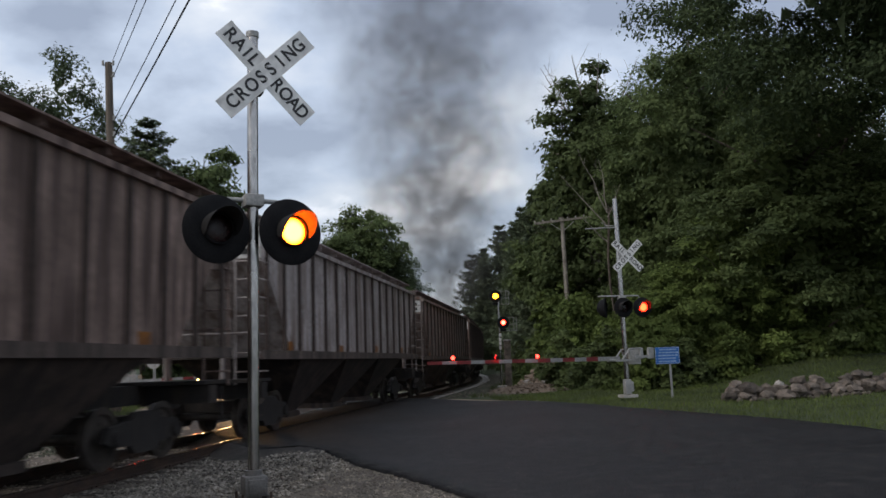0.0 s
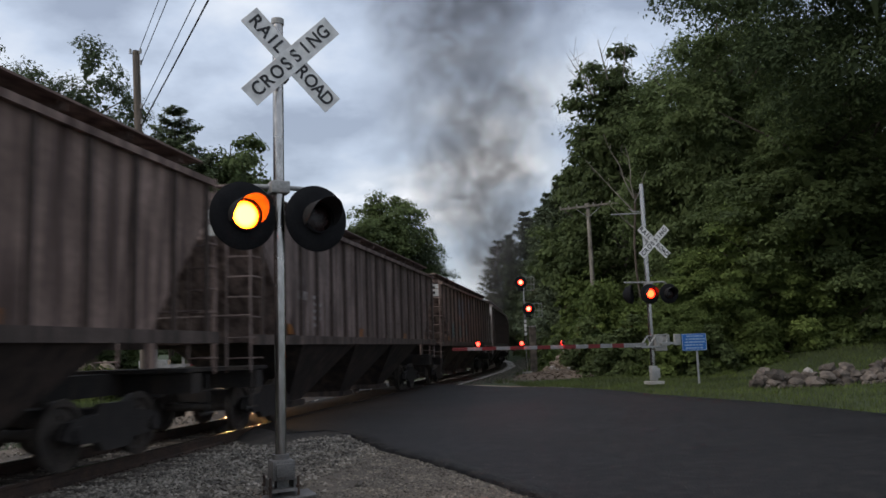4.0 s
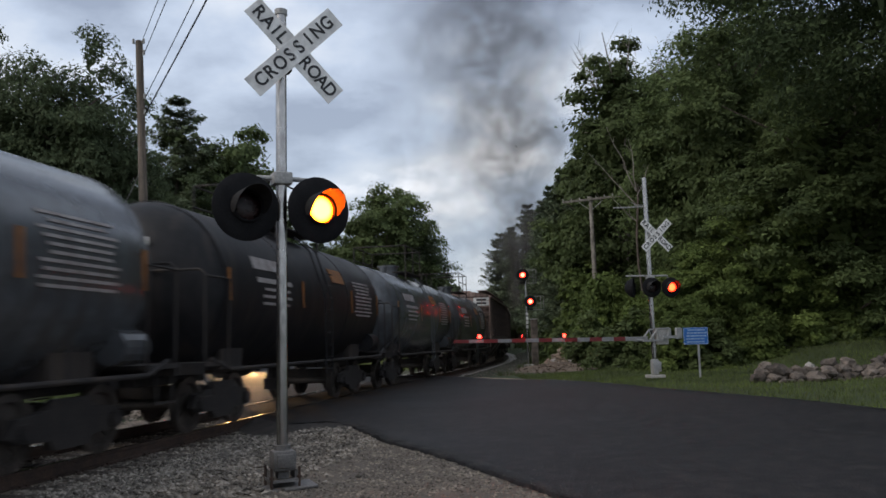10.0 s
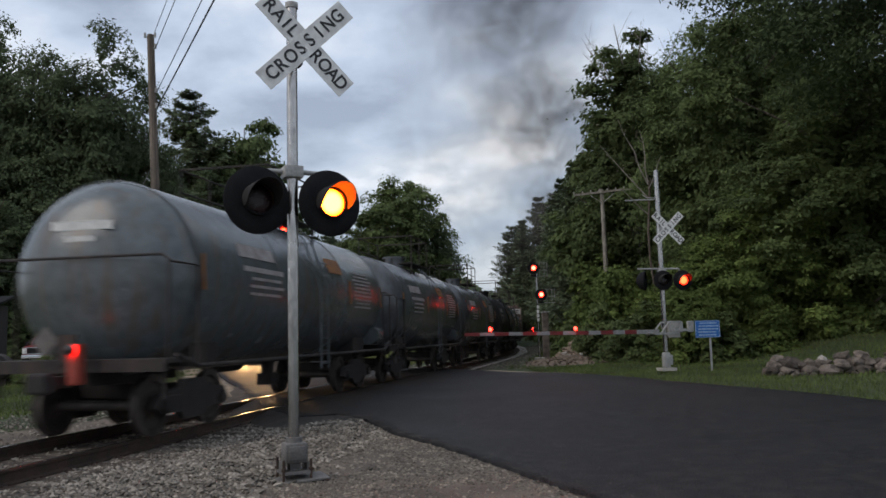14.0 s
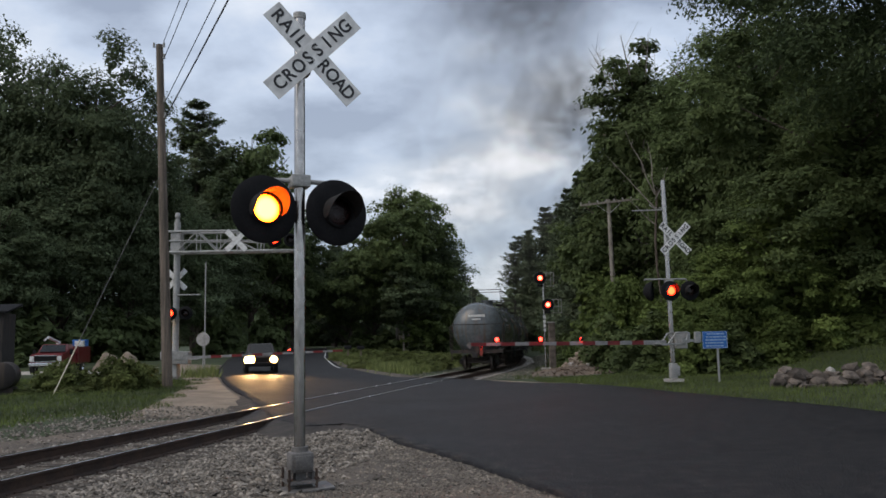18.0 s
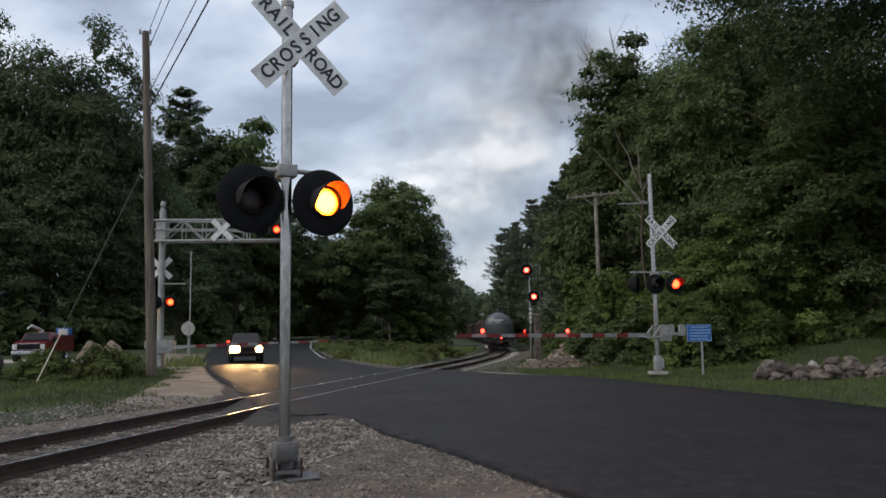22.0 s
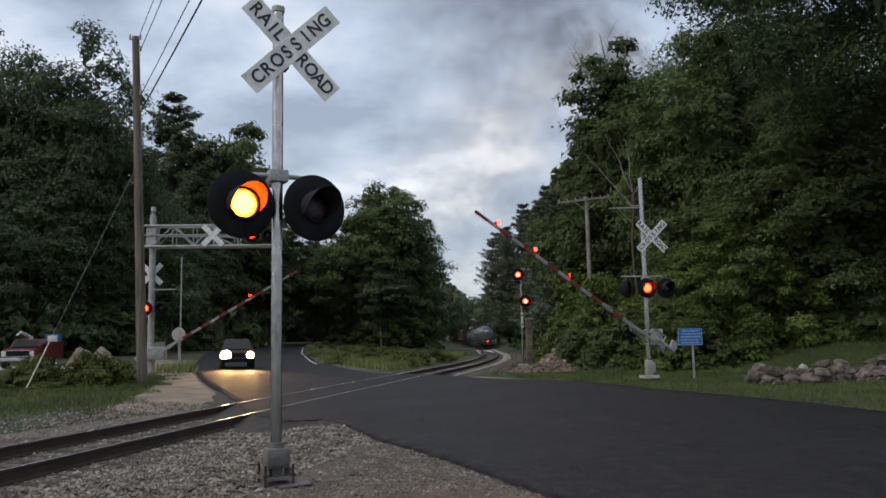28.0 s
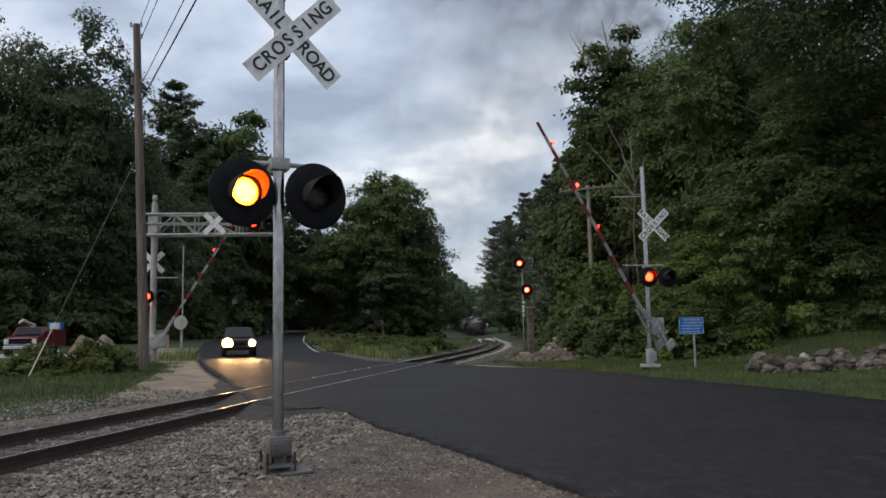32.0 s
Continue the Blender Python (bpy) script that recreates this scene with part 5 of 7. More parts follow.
def tree_kind(name, seed, height_m, spread, trunk_h, leaf_mat, leaf, count, bark, label, lean=0.0, clumps=120, bare=0, stems=1, clump=0.21, core=2600):
    """A broadleaf tree: trunk, limbs and a crown of many leafy branch ends with shaded hollows between; returned at the origin."""
    rng = np.random.default_rng(seed)
    root = thing(name, label, "tree", group="trees round the crossing")
    d = rng.normal(0, 1, (clumps, 3))
    d /= np.linalg.norm(d, axis=1, keepdims=True)
    q = rng.uniform(0.15, 1, (clumps, 1)) ** 0.38
    mid, half = (height_m + trunk_h) / 2, (height_m - trunk_h) / 2
    shape = 1 - 0.20 * d[:, 2:]
    reach = 0.9 + 0.16 * wavy(d * 3, rng, 3.4)[:, None]
    C = d * q * reach * np.array([spread, spread, half]) * np.concatenate([shape, shape, np.ones_like(shape)], 1) + np.array([0, 0, mid])
    C[:, 0] += lean * C[:, 2]
    P, O = sprays(C, d, spread * clump, count / clumps, rng)
    V, F = leaf_cloud(P, O * 0.6, leaf * 0.6, leaf * 1.35, rng, 0.5)
    # inner foliage in the shade of the crown
    k = rng.integers(0, clumps, core)
    inner = np.array([0, 0, mid]) + (C[k] - np.array([0, 0, mid])) * rng.uniform(0.25, 0.86, (core, 1)) + rng.normal(0, spread * 0.05, (core, 3))
    V2, F2 = leaf_cloud(inner, d[k] * 0.5, 0.20 + spread * 0.012, 0.30 + spread * 0.03, rng, 0.3)
    V, F = np.concatenate([V, V2]), np.concatenate([F, F2 + len(V)])
    part("crown", raw("crown", V, F, leaf_mat), None, root)
    r0 = height_m * 0.02 / math.sqrt(stems)
    for stem in range(stems):
        bm = bmesh.new()
        ox, oy = (0, 0) if stems == 1 else (rng.uniform(-1.2, 1.2), rng.uniform(-1.2, 1.2))
        spine = [Vector((ox * (0.4 + z / height_m) + lean * z + 0.12 * math.sin(z * 0.7 + seed), oy * (0.4 + z / height_m) + 0.1 * math.cos(z * 0.5), z)) for z in np.linspace(-0.3, height_m * 0.9, 9)]
        for i, (a, b) in enumerate(zip(spine, spine[1:])):
            rod(bm, a, b, r0 * (1 - i / 9), r0 * (1 - (i + 1) / 9), n=9)
        for j in range(16 // stems):
            z = trunk_h + (height_m - trunk_h) * rng.uniform(-0.05, 0.75)
            i = min(7, int((z + 0.3) / (height_m * 0.9 + 0.3) * 8))
            a = spine[i].lerp(spine[i + 1], 0.5)
            ang = rng.uniform(0, 2 * np.pi)
            b = a + Vector((math.cos(ang), math.sin(ang), rng.uniform(0.35, 1.0))) * spread * rng.uniform(0.4, 0.75)
            m = a.lerp(b, 0.5) + Vector((0, 0, 0.2))
            rod(bm, a, m, r0 * 0.34, r0 * 0.2, n=6)
            rod(bm, m, b, r0 * 0.2, r0 * 0.06, n=5)
        for j in range(bare):
            ang = rng.uniform(0, 2 * np.pi)
            a = spine[-2] + Vector((math.cos(ang), math.sin(ang), 0)) * spread * 0.3
            c = a + Vector((math.cos(ang) * 0.8, math.sin(ang) * 0.8, rng.uniform(0.7, 1.5))) * spread * 0.45
            rod(bm, a, c, 0.035, 0.008, n=4)
            for _ in range(4):
                e = a.lerp(c, rng.uniform(0.3, 0.9))
                rod(bm, e, e + Vector(rng.normal(0, 0.5, 3)) + Vector((0, 0, 0.5)), 0.014, 0.004, n=3)
        part("trunk", bm, bark, root, smooth=True)
    return root


def pine_kind(name, seed, height_m, spread, per, label, mat_=None, trunk_h=0.14, full=0.7, step=0.035, needle=0.2):
    """A conifer: whorls of boughs that carry flat needle sprays, ragged at the tips."""
    rng = np.random.default_rng(seed)
    root = thing(name, label, "tree", group="trees round the crossing")
    bm = bmesh.new()
    rod(bm, (0, 0, -0.3), (0, 0, height_m * 0.97), height_m * 0.018, 0.02, n=8)
    P, O = [], []
    z = height_m * trunk_h
    while z < height_m:
        f = (z - height_m * trunk_h) / (height_m * (1 - trunk_h))
        reach = spread * (1 - f) ** full * rng.uniform(0.7, 1.1) + 0.3
        for k in range(rng.integers(6, 9)):
            a = rng.uniform(0, 2 * np.pi)
            ln = reach * rng.uniform(0.6, 1.12)
            up = rng.uniform(-0.05, 0.35) + 0.35 * f
            tip = Vector((math.cos(a) * ln, math.sin(a) * ln, z + ln * up))
            rod(bm, (0, 0, z), tip, 0.035 * (1.2 - f), 0.008, n=4)
            m = int(per * (ln + 0.6))
            t = rng.uniform(0.12, 1.0, m)[:, None]
            wide = (0.10 + 0.30 * np.sin(np.pi * np.clip(t, 0, 0.93))) * (0.35 + 0.2 * ln)
            p = np.array([0, 0, z]) * (1 - t) + np.array(tip) * t + np.array([0, 0, 0.10 * ln]) * t * t + rng.normal(0, 1, (m, 3)) * np.array([1, 1, 0.38]) * wide
            P.append(p)
            O.append(np.tile([math.cos(a) * 0.3, math.sin(a) * 0.3, 0.7], (m, 1)))
        z += height_m * step * rng.uniform(0.7, 1.4)
    V, F = leaf_cloud(np.concatenate(P), np.concatenate(O), needle * 0.6, needle * 1.3, rng, 0.4, 2.2)
    part("crown", raw("crown", V, F, mat_ or NEEDLE), None, root)
    part("trunk", bm, BARK, root)
    return root


def bush_kind(name, seed, w, h, leaf_mat, leaf, n, label, clumps=60, clump=0.26):
    rng = np.random.default_rng(seed)
    root = thing(name, label, "bush", group="bushes along the verge")
    d = rng.normal(0, 1, (clumps, 3))
    d /= np.linalg.norm(d, axis=1, keepdims=True)
    d[:, 2] = np.abs(d[:, 2])
    q = rng.uniform(0.1, 1, (clumps, 1)) ** 0.4
    reach = 0.88 + 0.2 * wavy(d * 3, rng, 3.0)[:, None]
    C = d * q * reach * np.array([w / 2, w / 2, h * 0.9])
    P, O = sprays(C, d, min(w, 2 * h) * 0.5 * clump, n / clumps, rng, 0.7)
    P[:, 2] = np.maximum(P[:, 2], 0.02)
    lobes = [(tuple(p), 0) for p in C[:9]]
    V, F = leaf_cloud(P, O * 0.6, leaf * 0.6, leaf * 1.35, rng, 0.5)
    part("foliage", raw("foliage", V, F, leaf_mat), None, root)
    bm = bmesh.new()
    for k in range(9):
        c = lobes[k][0]
        rod(bm, (c[0] * 0.2, c[1] * 0.2, -0.15), (c[0], c[1], c[2]), 0.03, 0.008, n=5)
    part("stems", bm, BARK, root)
    return root


KINDS = {
    "maple": tree_kind("maple_tree", 1, 15, 5.2, 1.0, LEAF, 0.13, 47000, BARK, "full green broadleaf tree at the edge of the woods", 0, 170),
    "oak": tree_kind("oak_tree", 2, 17, 6.2, 3.0, LEAFD, 0.165, 36000, BARK, "tall dark broadleaf tree in the woods", 0.0, 240, 0, 1, 0.2, 4200),
    "over": tree_kind("overhanging_oak", 12, 25, 9.7, 4.6, LEAFOAK, 0.102, 215000, BARK, "huge dark oak leaning over the verge with gaps in its crown", 0.0, 340, 0, 1, 0.15, 1500),
    "ash": tree_kind("ash_tree", 3, 16, 4.3, 1.5, LEAF, 0.18, 26000, BIRCH, "open crowned tree with bare twigs at its top", 0.02, 190, 14, 1, 0.2),
    "light": tree_kind("young_maple", 4, 9, 3.6, 0.2, LEAF2, 0.12, 32000, BARK, "young light green tree in the hedge", 0, 110, 0, 1, 0.23),
    "birch": tree_kind("birch_tree", 7, 15, 4.4, 3.6, LEAFD, 0.25, 15000, BIRCH, "slender tree with several pale trunks", 0.02, 85, 0, 4, 0.23),
    "grove": tree_kind("spreading_tree", 17, 18.6, 6.9, 1.5, LEAF, 0.235, 36000, BIRCH, "broad rounded tree with several pale trunks by the line", 0.02, 210, 0, 5, 0.19, 1800),
    "pine": pine_kind("white_pine", 5, 20, 5.4, 34, "tall dark white pine above the woods", None, 0.14, 0.62, 0.036),
    "spruce": pine_kind("dark_conifer", 6, 17, 3.8, 36, "dense dark conifer behind the line", None, 0.05),
    "bush": bush_kind("leafy_bush", 8, 4.2, 3.6, LEAF2, 0.11, 20000, "dense light green leafy bush by the road"),
    "shrub": bush_kind("dark_shrub", 9, 4.0, 3.2, LEAF, 0.16, 8000, "dark green shrub at the foot of the trees"),
    "weeds": bush_kind("tall_weeds", 10, 3.0, 1.5, WEED, 0.11, 2600, "tall flowering weeds in the verge", 50, 0.2),
    "maple_far": tree_kind("maple_tree", 21, 15, 5.2, 1.0, LEAF, 0.26, 14000, BARK, "full green broadleaf tree in the woods", 0, 130),
    "light_far": tree_kind("young_maple", 24, 9, 3.6, 0.2, LEAF2, 0.28, 6000, BARK, "young light green tree at the wood's edge", 0, 80),
    "shrub_far": bush_kind("dark_shrub", 29, 4.0, 3.2, LEAF, 0.28, 3000, "dark green shrub at the foot of the woods"),
}
FIRST = set()


def plant(kind, x, y, size=1.0, rz=0.0, sink=0.1, tall=1.0):
    """Set a tree of that kind at x, y; the first of a kind is the kind itself."""
    m = on_ground(x, y, rz, sink) @ Matrix.Diagonal((size, size, size * tall, 1))
    if y > 52 and kind + "_far" in KINDS:
        kind += "_far"
    ob = KINDS[kind]
    if kind not in FIRST:
        FIRST.add(kind)
        ob.matrix_basis = m
        return ob
    base = ob.matrix_basis.copy()
    ob.matrix_basis = Matrix()
    c = copy_thing(ob, m)
    ob.matrix_basis = base
    return c


rt = random.Random(77)
# woods on the right, from the signal to beyond the stone wall
for k, x, y, s, t in (("ash", 14.0, 56, 1.25, 1.12), ("maple", 14.2, 61, 0.95, 1.32), ("maple", 15.9, 41, 1.05, 1.22), ("maple", 16.8, 33.5, 1.0, 0.82), ("maple", 21.0, 38, 1.05, 0.85), ("over", 19.2, 25.0, 1.0, 1.1), ("maple", 16.4, 46, 1.05, 1.08), ("maple", 20.4, 44, 1.1, 1.12),
                      ("maple", 25.5, 33, 1.0, 0.8), ("maple", 30, 38, 1.0, 0.9), ("maple", 19.6, 49, 1.15, 1.05), ("maple", 26, 48, 1.2, 0.95),
                      ("oak", 34, 46, 1.1, 0.9), ("maple", 12.2, 58, 0.85, 0.95), ("spruce", 12.5, 72, 0.95, 1), ("spruce", 15.5, 80, 1.1, 1),
                      ("spruce", 16, 92, 1.1, 1.05), ("pine", 18.5, 100, 1.0, 1), ("spruce", 17.5, 112, 1.2, 1.05), ("pine", 15.5, 168, 1.15, 1), ("pine", 18.5, 176, 1.25, 1), ("pine", 21.5, 168, 1.4, 1), ("spruce", 17.0, 160, 1.3, 1), ("pine", 25, 172, 1.45, 1), ("pine", 23.5, 150, 1.25, 1), ("spruce", 20.5, 155, 1.45, 1), ("maple", 19, 70, 1.1, 1),
                      ("spruce", 20, 92, 1.1, 1), ("maple", 14.8, 66, 0.9, 1), ("spruce", 18, 125, 1.2, 1), ("pine", 20, 140, 1.0, 1), ("light", 11.2, 54, 0.85, 0.9)):
    plant(k, x, y, s, rt.uniform(0, 360), 0.1, t)
for k, x, y, s, t in (("light", 13.4, 33.2, 0.75, 1.0), ("light", 17.0, 34.2, 0.8, 0.95), ("light", 11.0, 33.5, 0.62, 0.9), ("bush", 9.6, 31.0, 0.8, 1.0), ("bush", 12.4, 31.6, 0.85, 0.9),
                      ("bush", 15.5, 32.6, 1.0, 1.0), ("bush", 18.4, 32.6, 1.0, 1.05), ("bush", 21.4, 32.4, 1.1, 1.1), ("shrub", 8.6, 35.5, 0.85, 1.0), ("shrub", 8.4, 40, 0.9, 1),
                      ("shrub", 10.4, 31.0, 0.7, 0.9), ("light", 20.6, 34.4, 0.8, 1.0), ("shrub", 24.5, 31.6, 1.1, 1), ("bush", 10.9, 37, 1.2, 1.1), ("bush", 9.95, 46.5, 1.1, 1.7), ("shrub", 9.6, 48, 0.9, 1.0),
                      ("shrub", 11, 54, 1.0, 1), ("shrub", 10.6, 61, 1.0, 1), ("shrub", 12, 68, 1.2, 1.1), ("bush", 13.5, 34.5, 1.2, 1.4), ("bush", 17.5, 35, 1.2, 1.4), ("shrub", 13, 76, 1.2, 1.2),
                      ("shrub", 14.0, 86, 1.3, 1.2), ("shrub", 14.5, 98, 1.4, 1.2), ("shrub", 15, 110, 1.4, 1.3), ("light", 24, 32, 0.9, 1), ("shrub", 28, 31, 1.3, 1.2)):
    plant(k, x, y, s, rt.uniform(0, 360), 0.1, t)
# woods on the left, behind the truck
for k, x, y, s, t in (("oak", -36.5, 70, 1.25, 1.36), ("oak", -29.6, 68, 1.13, 1.42), ("oak", -26.9, 70, 0.85, 1.5), ("oak", -25.5, 74, 1.0, 0.8), ("oak", -33, 60, 0.83, 0.9), ("oak", -40, 58, 0.78, 0.9),
                      ("pine", -27.6, 90, 1.45, 0.98), ("maple", -22.8, 96, 1.4, 1.36), ("maple", -26.2, 93, 1.35, 1.34), ("maple", -19.5, 100, 1.1, 1.1), ("oak", -26.5, 88, 1.09, 1.0), ("oak", -38.5, 64, 0.96, 1.0), ("oak", -31, 66, 1.0, 1.0), ("shrub", -30, 60, 1.65, 1.0), ("shrub", -35, 58, 1.5, 1.0), ("shrub", -26, 66, 1.65, 1.0), ("spruce", -28.5, 96, 1.1, 1.0), ("oak", -26, 84, 0.96, 1.0), ("oak", -20.5, 110, 1.1, 1.0),
                      ("maple", -31, 104, 1.3, 1.1), ("shrub", -27, 64, 1.3, 1.3), ("shrub", -22, 80, 1.4, 1.3), ("shrub", -37, 61, 1.3, 1.3), ("shrub", -44, 56, 1.35, 0.9),
                      ("shrub", -19, 88, 1.3, 1.4), ("shrub", -24.5, 68, 1.2, 1.2)):
    plant(k, x, y, s, rt.uniform(0, 360), 0.1, t)
# the group of trees beyond the island
for k, x, y, s, t in (("grove", -5.2, 98, 1.08, 1.05), ("oak", -1.7, 100, 0.86, 1.2), ("birch", -4.4, 93, 0.75, 0.9), ("oak", -9.0, 103, 0.95, 0.95), ("maple", -12.5, 108, 1.0, 0.95), ("spruce", -15.5, 116, 0.95, 1.0), ("spruce", -12, 124, 0.9, 1),
                      ("light", -1.0, 100, 1.0, 1.0), ("light", -2.6, 94, 0.75, 0.9), ("shrub", -6.5, 95, 1.2, 0.9), ("shrub", -3.0, 94, 1.0, 0.8), ("shrub", 0.8, 96, 1.0, 0.8), ("shrub", -10, 98, 1.0, 1.0),
                      ("shrub", 0.6, 100, 0.9, 0.9), ("maple", -18, 132, 1.1, 1.0), ("shrub", -19.8, 136, 2.0, 1.6), ("shrub", -23.0, 136, 2.0, 1.5), ("shrub", -16.6, 137, 2.0, 1.5), ("pine", -24, 130, 1.0, 1.0)):
    plant(k, x, y, s, rt.uniform(0, 360), 0.1, t)
for i in range(48):
    x, y = rt.uniform(-9.5, 2.4), rt.uniform(46, 92)
    if not bool(inside(x, y, ISLAND_SAND)) and not bool(inside(x, y, ROAD_POLY)) and float(off_track(x, y)) < -3.2:
        plant("weeds", x, y, rt.uniform(0.7, 1.3), rt.uniform(0, 360), 0.05, rt.uniform(0.4, 0.75))
for i in range(15):
    plant("weeds", rt.uniform(-13.4, -10.5), rt.uniform(27.0, 30.5), rt.uniform(0.45, 0.7), rt.uniform(0, 360), 0.05, rt.uniform(0.8, 1.65))
for i in range(9):
    plant("weeds", rt.uniform(-17.5, -12.0), rt.uniform(26.5, 32), rt.uniform(0.5, 0.8), rt.uniform(0, 360), 0.05, rt.uniform(0.25, 0.4))


def dead_sapling():
    rng = random.Random(8)
    root = thing("dead_sapling", "slender dead tree with bare pale twigs above the bushes", "tree", on_ground(10.5, 39.6, 0, 0.1) @ Matrix.Scale(1.18, 4))
    spine = [Vector((0.12 * math.sin(z), 0.1 * math.cos(z * 0.8), z)) for z in np.linspace(-0.2, 7.4, 8)]
    bm = bmesh.new()
    tube(bm, spine, 0.05, 7)
    part("trunk", bm, BARK, root, smooth=True)
    for ang, ln, z in ((-35, 2.9, 6.6), (-22, 3.0, 7.2), (-6, 2.2, 7.3), (24, 1.5, 7.0), (-48, 1.6, 5.9)):
        bm = bmesh.new()
        a = Vector((0, 0, z))
        for k in range(4):
            b = a + Vector((math.sin(radians(ang + rng.uniform(-9, 9))), rng.uniform(-0.2, 0.2), math.cos(radians(ang)))) * ln / 4
            rod(bm, a, b, 0.032 - 0.006 * k, 0.026 - 0.006 * k, n=5)
            if k:
                rod(bm, a, a + Vector((rng.uniform(-0.4, 0.4), rng.uniform(-0.3, 0.3), rng.uniform(0.2, 0.5))), 0.012, 0.004, n=4)
            a = b
        part("branch", bm, BIRCH, root)


dead_sapling()


def far_woods():
    """Wooded hills far behind, one sheet of many clumps."""
    rng = np.random.default_rng(31)
    P, O = [], []
    for k in range(230):
        a = rng.uniform(-0.75, 0.8)
        d = rng.uniform(190, 330)
        x, y = d * math.sin(a), d * math.cos(a)
        if abs(x - float(track_x(y))) < 5 and d < 230:
            continue
        h = rng.uniform(9, 15) + (d - 190) * 0.03
        r = rng.uniform(3.5, 6)
        p, o = crown_points([((x, y, 2 + h - r * 0.9), (r, r, r * 0.9)), ((x + rng.uniform(-3, 3), y, 2 + h * 0.45), (r * 1.1, r, h * 0.5))], 6, rng, 0.7)
        P.append(p); O.append(o)
    V, F = leaf_cloud(np.concatenate(P), np.concatenate(O), 1.1, 2.2, rng)
    tagged(new("far_woods", raw("far_woods", V, F, LEAFD)), "dark wooded hillside far down the line", "woods", kind="stuff")


far_woods()

# ---- motion of the train, the lamps and the gates ----
HALF = 0.5434


def flash_rows(at, first_lit):
    """Rows for a lens that turns its lit face out or away: first_lit 0 for the left lamps, 1 for the right ones."""
    rows, n, ang = [], math.floor(-2.0 / HALF), 0.0
    lit = (n % 2 == 0) == (first_lit == 1)
    ang = 0.0 if lit else 180.0
    rows.append((0.0, at @ pose(0, 0, 0, 0, 0, ang)))
    n += 1
    while 2.0 + n * HALF < 31.9:
        k = math.floor((2.0 + n * HALF) * FPS - 0.5) + (n == 0)
        if k > 1:
            for j, turn in enumerate((0.0, 89.9, 179.8)):
                rows.append(((k + j) / FPS, at @ pose(0, 0, 0, 0, 0, ang + turn)))
            ang += 180.0
        n += 1
    rows.append((32.0, at @ pose(0, 0, 0, 0, 0, ang)))
    return rows


def blink_rows(at, times_on, length=0.3):
    rows, ang = [(0.0, at @ pose(0, 0, 0, 0, 0, 180))], 180.0
    for t in times_on:
        for edge in (t - length / 2, t + length / 2):
            k = round(edge * FPS)
            for j in range(4):
                rows.append(((k - 1 + j) / FPS, at @ pose(0, 0, 0, 0, 0, ang + 60 * j)))
            ang += 180.0
    rows.append((32.0, at @ pose(0, 0, 0, 0, 0, ang)))
    return rows


GATE_LIFT = [(0, 0.5), (24.6, 0.5), (25.0, 3), (25.5, 9), (26.5, 18.5), (27.5, 25.5), (28.0, 29), (29.0, 36), (30.0, 43), (31.0, 49), (32.0, 54.5)]


def motions():
    for car, mid, half in TRAIN:
        walk(car, train_rows(mid, half))
    for lens, at in LENSES_L:
        walk(lens, flash_rows(at, 0))
    for lens, at in LENSES_R:
        walk(lens, flash_rows(at, 1))
    walk(EOT[0], blink_rows(EOT[1], [1.0 + 1.5 * k for k in range(21)], 0.4))
    walk(GATE_R, [(t, pose(6.80, 24.3, 1.29, 0, 0, 30.0) @ pose(0, 0, 0, 0, a, 0)) for t, a in GATE_LIFT])
    extra_motions()



# ---- poles, wires and signals ----


def utility_pole_left():
    base, top = Vector((-10.15, 30, 0.1)), Vector((-10.69, 30, 12.96))
    root = thing("utility_pole", "leaning dark wooden utility pole beside the crossing", "utility pole", Matrix.Translation(base))
    d = top - base
    bm = bmesh.new()
    rod(bm, -d * 0.03, d, 0.19, 0.13, n=16)
    part("pole", bm, POLEWOOD, root, smooth=True)
    for z, sx in ((12.75, 0.2), (12.75, -0.18), (12.3, 0.2), (10.6, 0.18), (10.0, 0.18)):
        p = d * (z / d.z)
        bm = bmesh.new()
        rod(bm, p, p + Vector((sx, -0.1, 0)), 0.025, n=6)
        rod(bm, p + Vector((sx, -0.1, -0.02)), p + Vector((sx, -0.1, 0.16)), 0.045, n=8)
        part("insulator", bm, GREYPAINT, root, "small insulator on a bracket")
    way = Vector((0.43, -0.9, 0)).normalized()
    for z, r in ((12.95, 0.012), (12.3, 0.014), (10.6, 0.014), (10.0, 0.022)):
        s = base + d * (z / d.z) + Vector((0.2, -0.1, 0))
        bm = bmesh.new()
        pts = [s + way * q + Vector((0, 0, -0.5 * math.sin(math.pi * q / 45.0))) for q in np.linspace(0, 45, 13)]
        tube(bm, pts, r, 5)
        solid("overhead_wire", bm, BLACKPAINT, "thin black overhead wire on the utility pole", "wire", group="wires on the pole")
    a, b = base + d * 0.62, Vector((-12.4, 26.0, ground_at(-12.4, 26)))
    guy = thing("guy_wire", "steel guy wire with a pale plastic guard near the ground", "guy wire")
    bm = bmesh.new()
    rod(bm, a, b, 0.013, n=5)
    part("strand", bm, CASTGREY, guy)
    bm = bmesh.new()
    rod(bm, b + (a - b) * 0.215, b, 0.021, n=8)
    part("guard", bm, mat("guy_guard", (0.60, 0.55, 0.42), (0.5, 0.45, 0.34), rough=0.6, bump=0), guy, "pale plastic guard")


utility_pole_left()


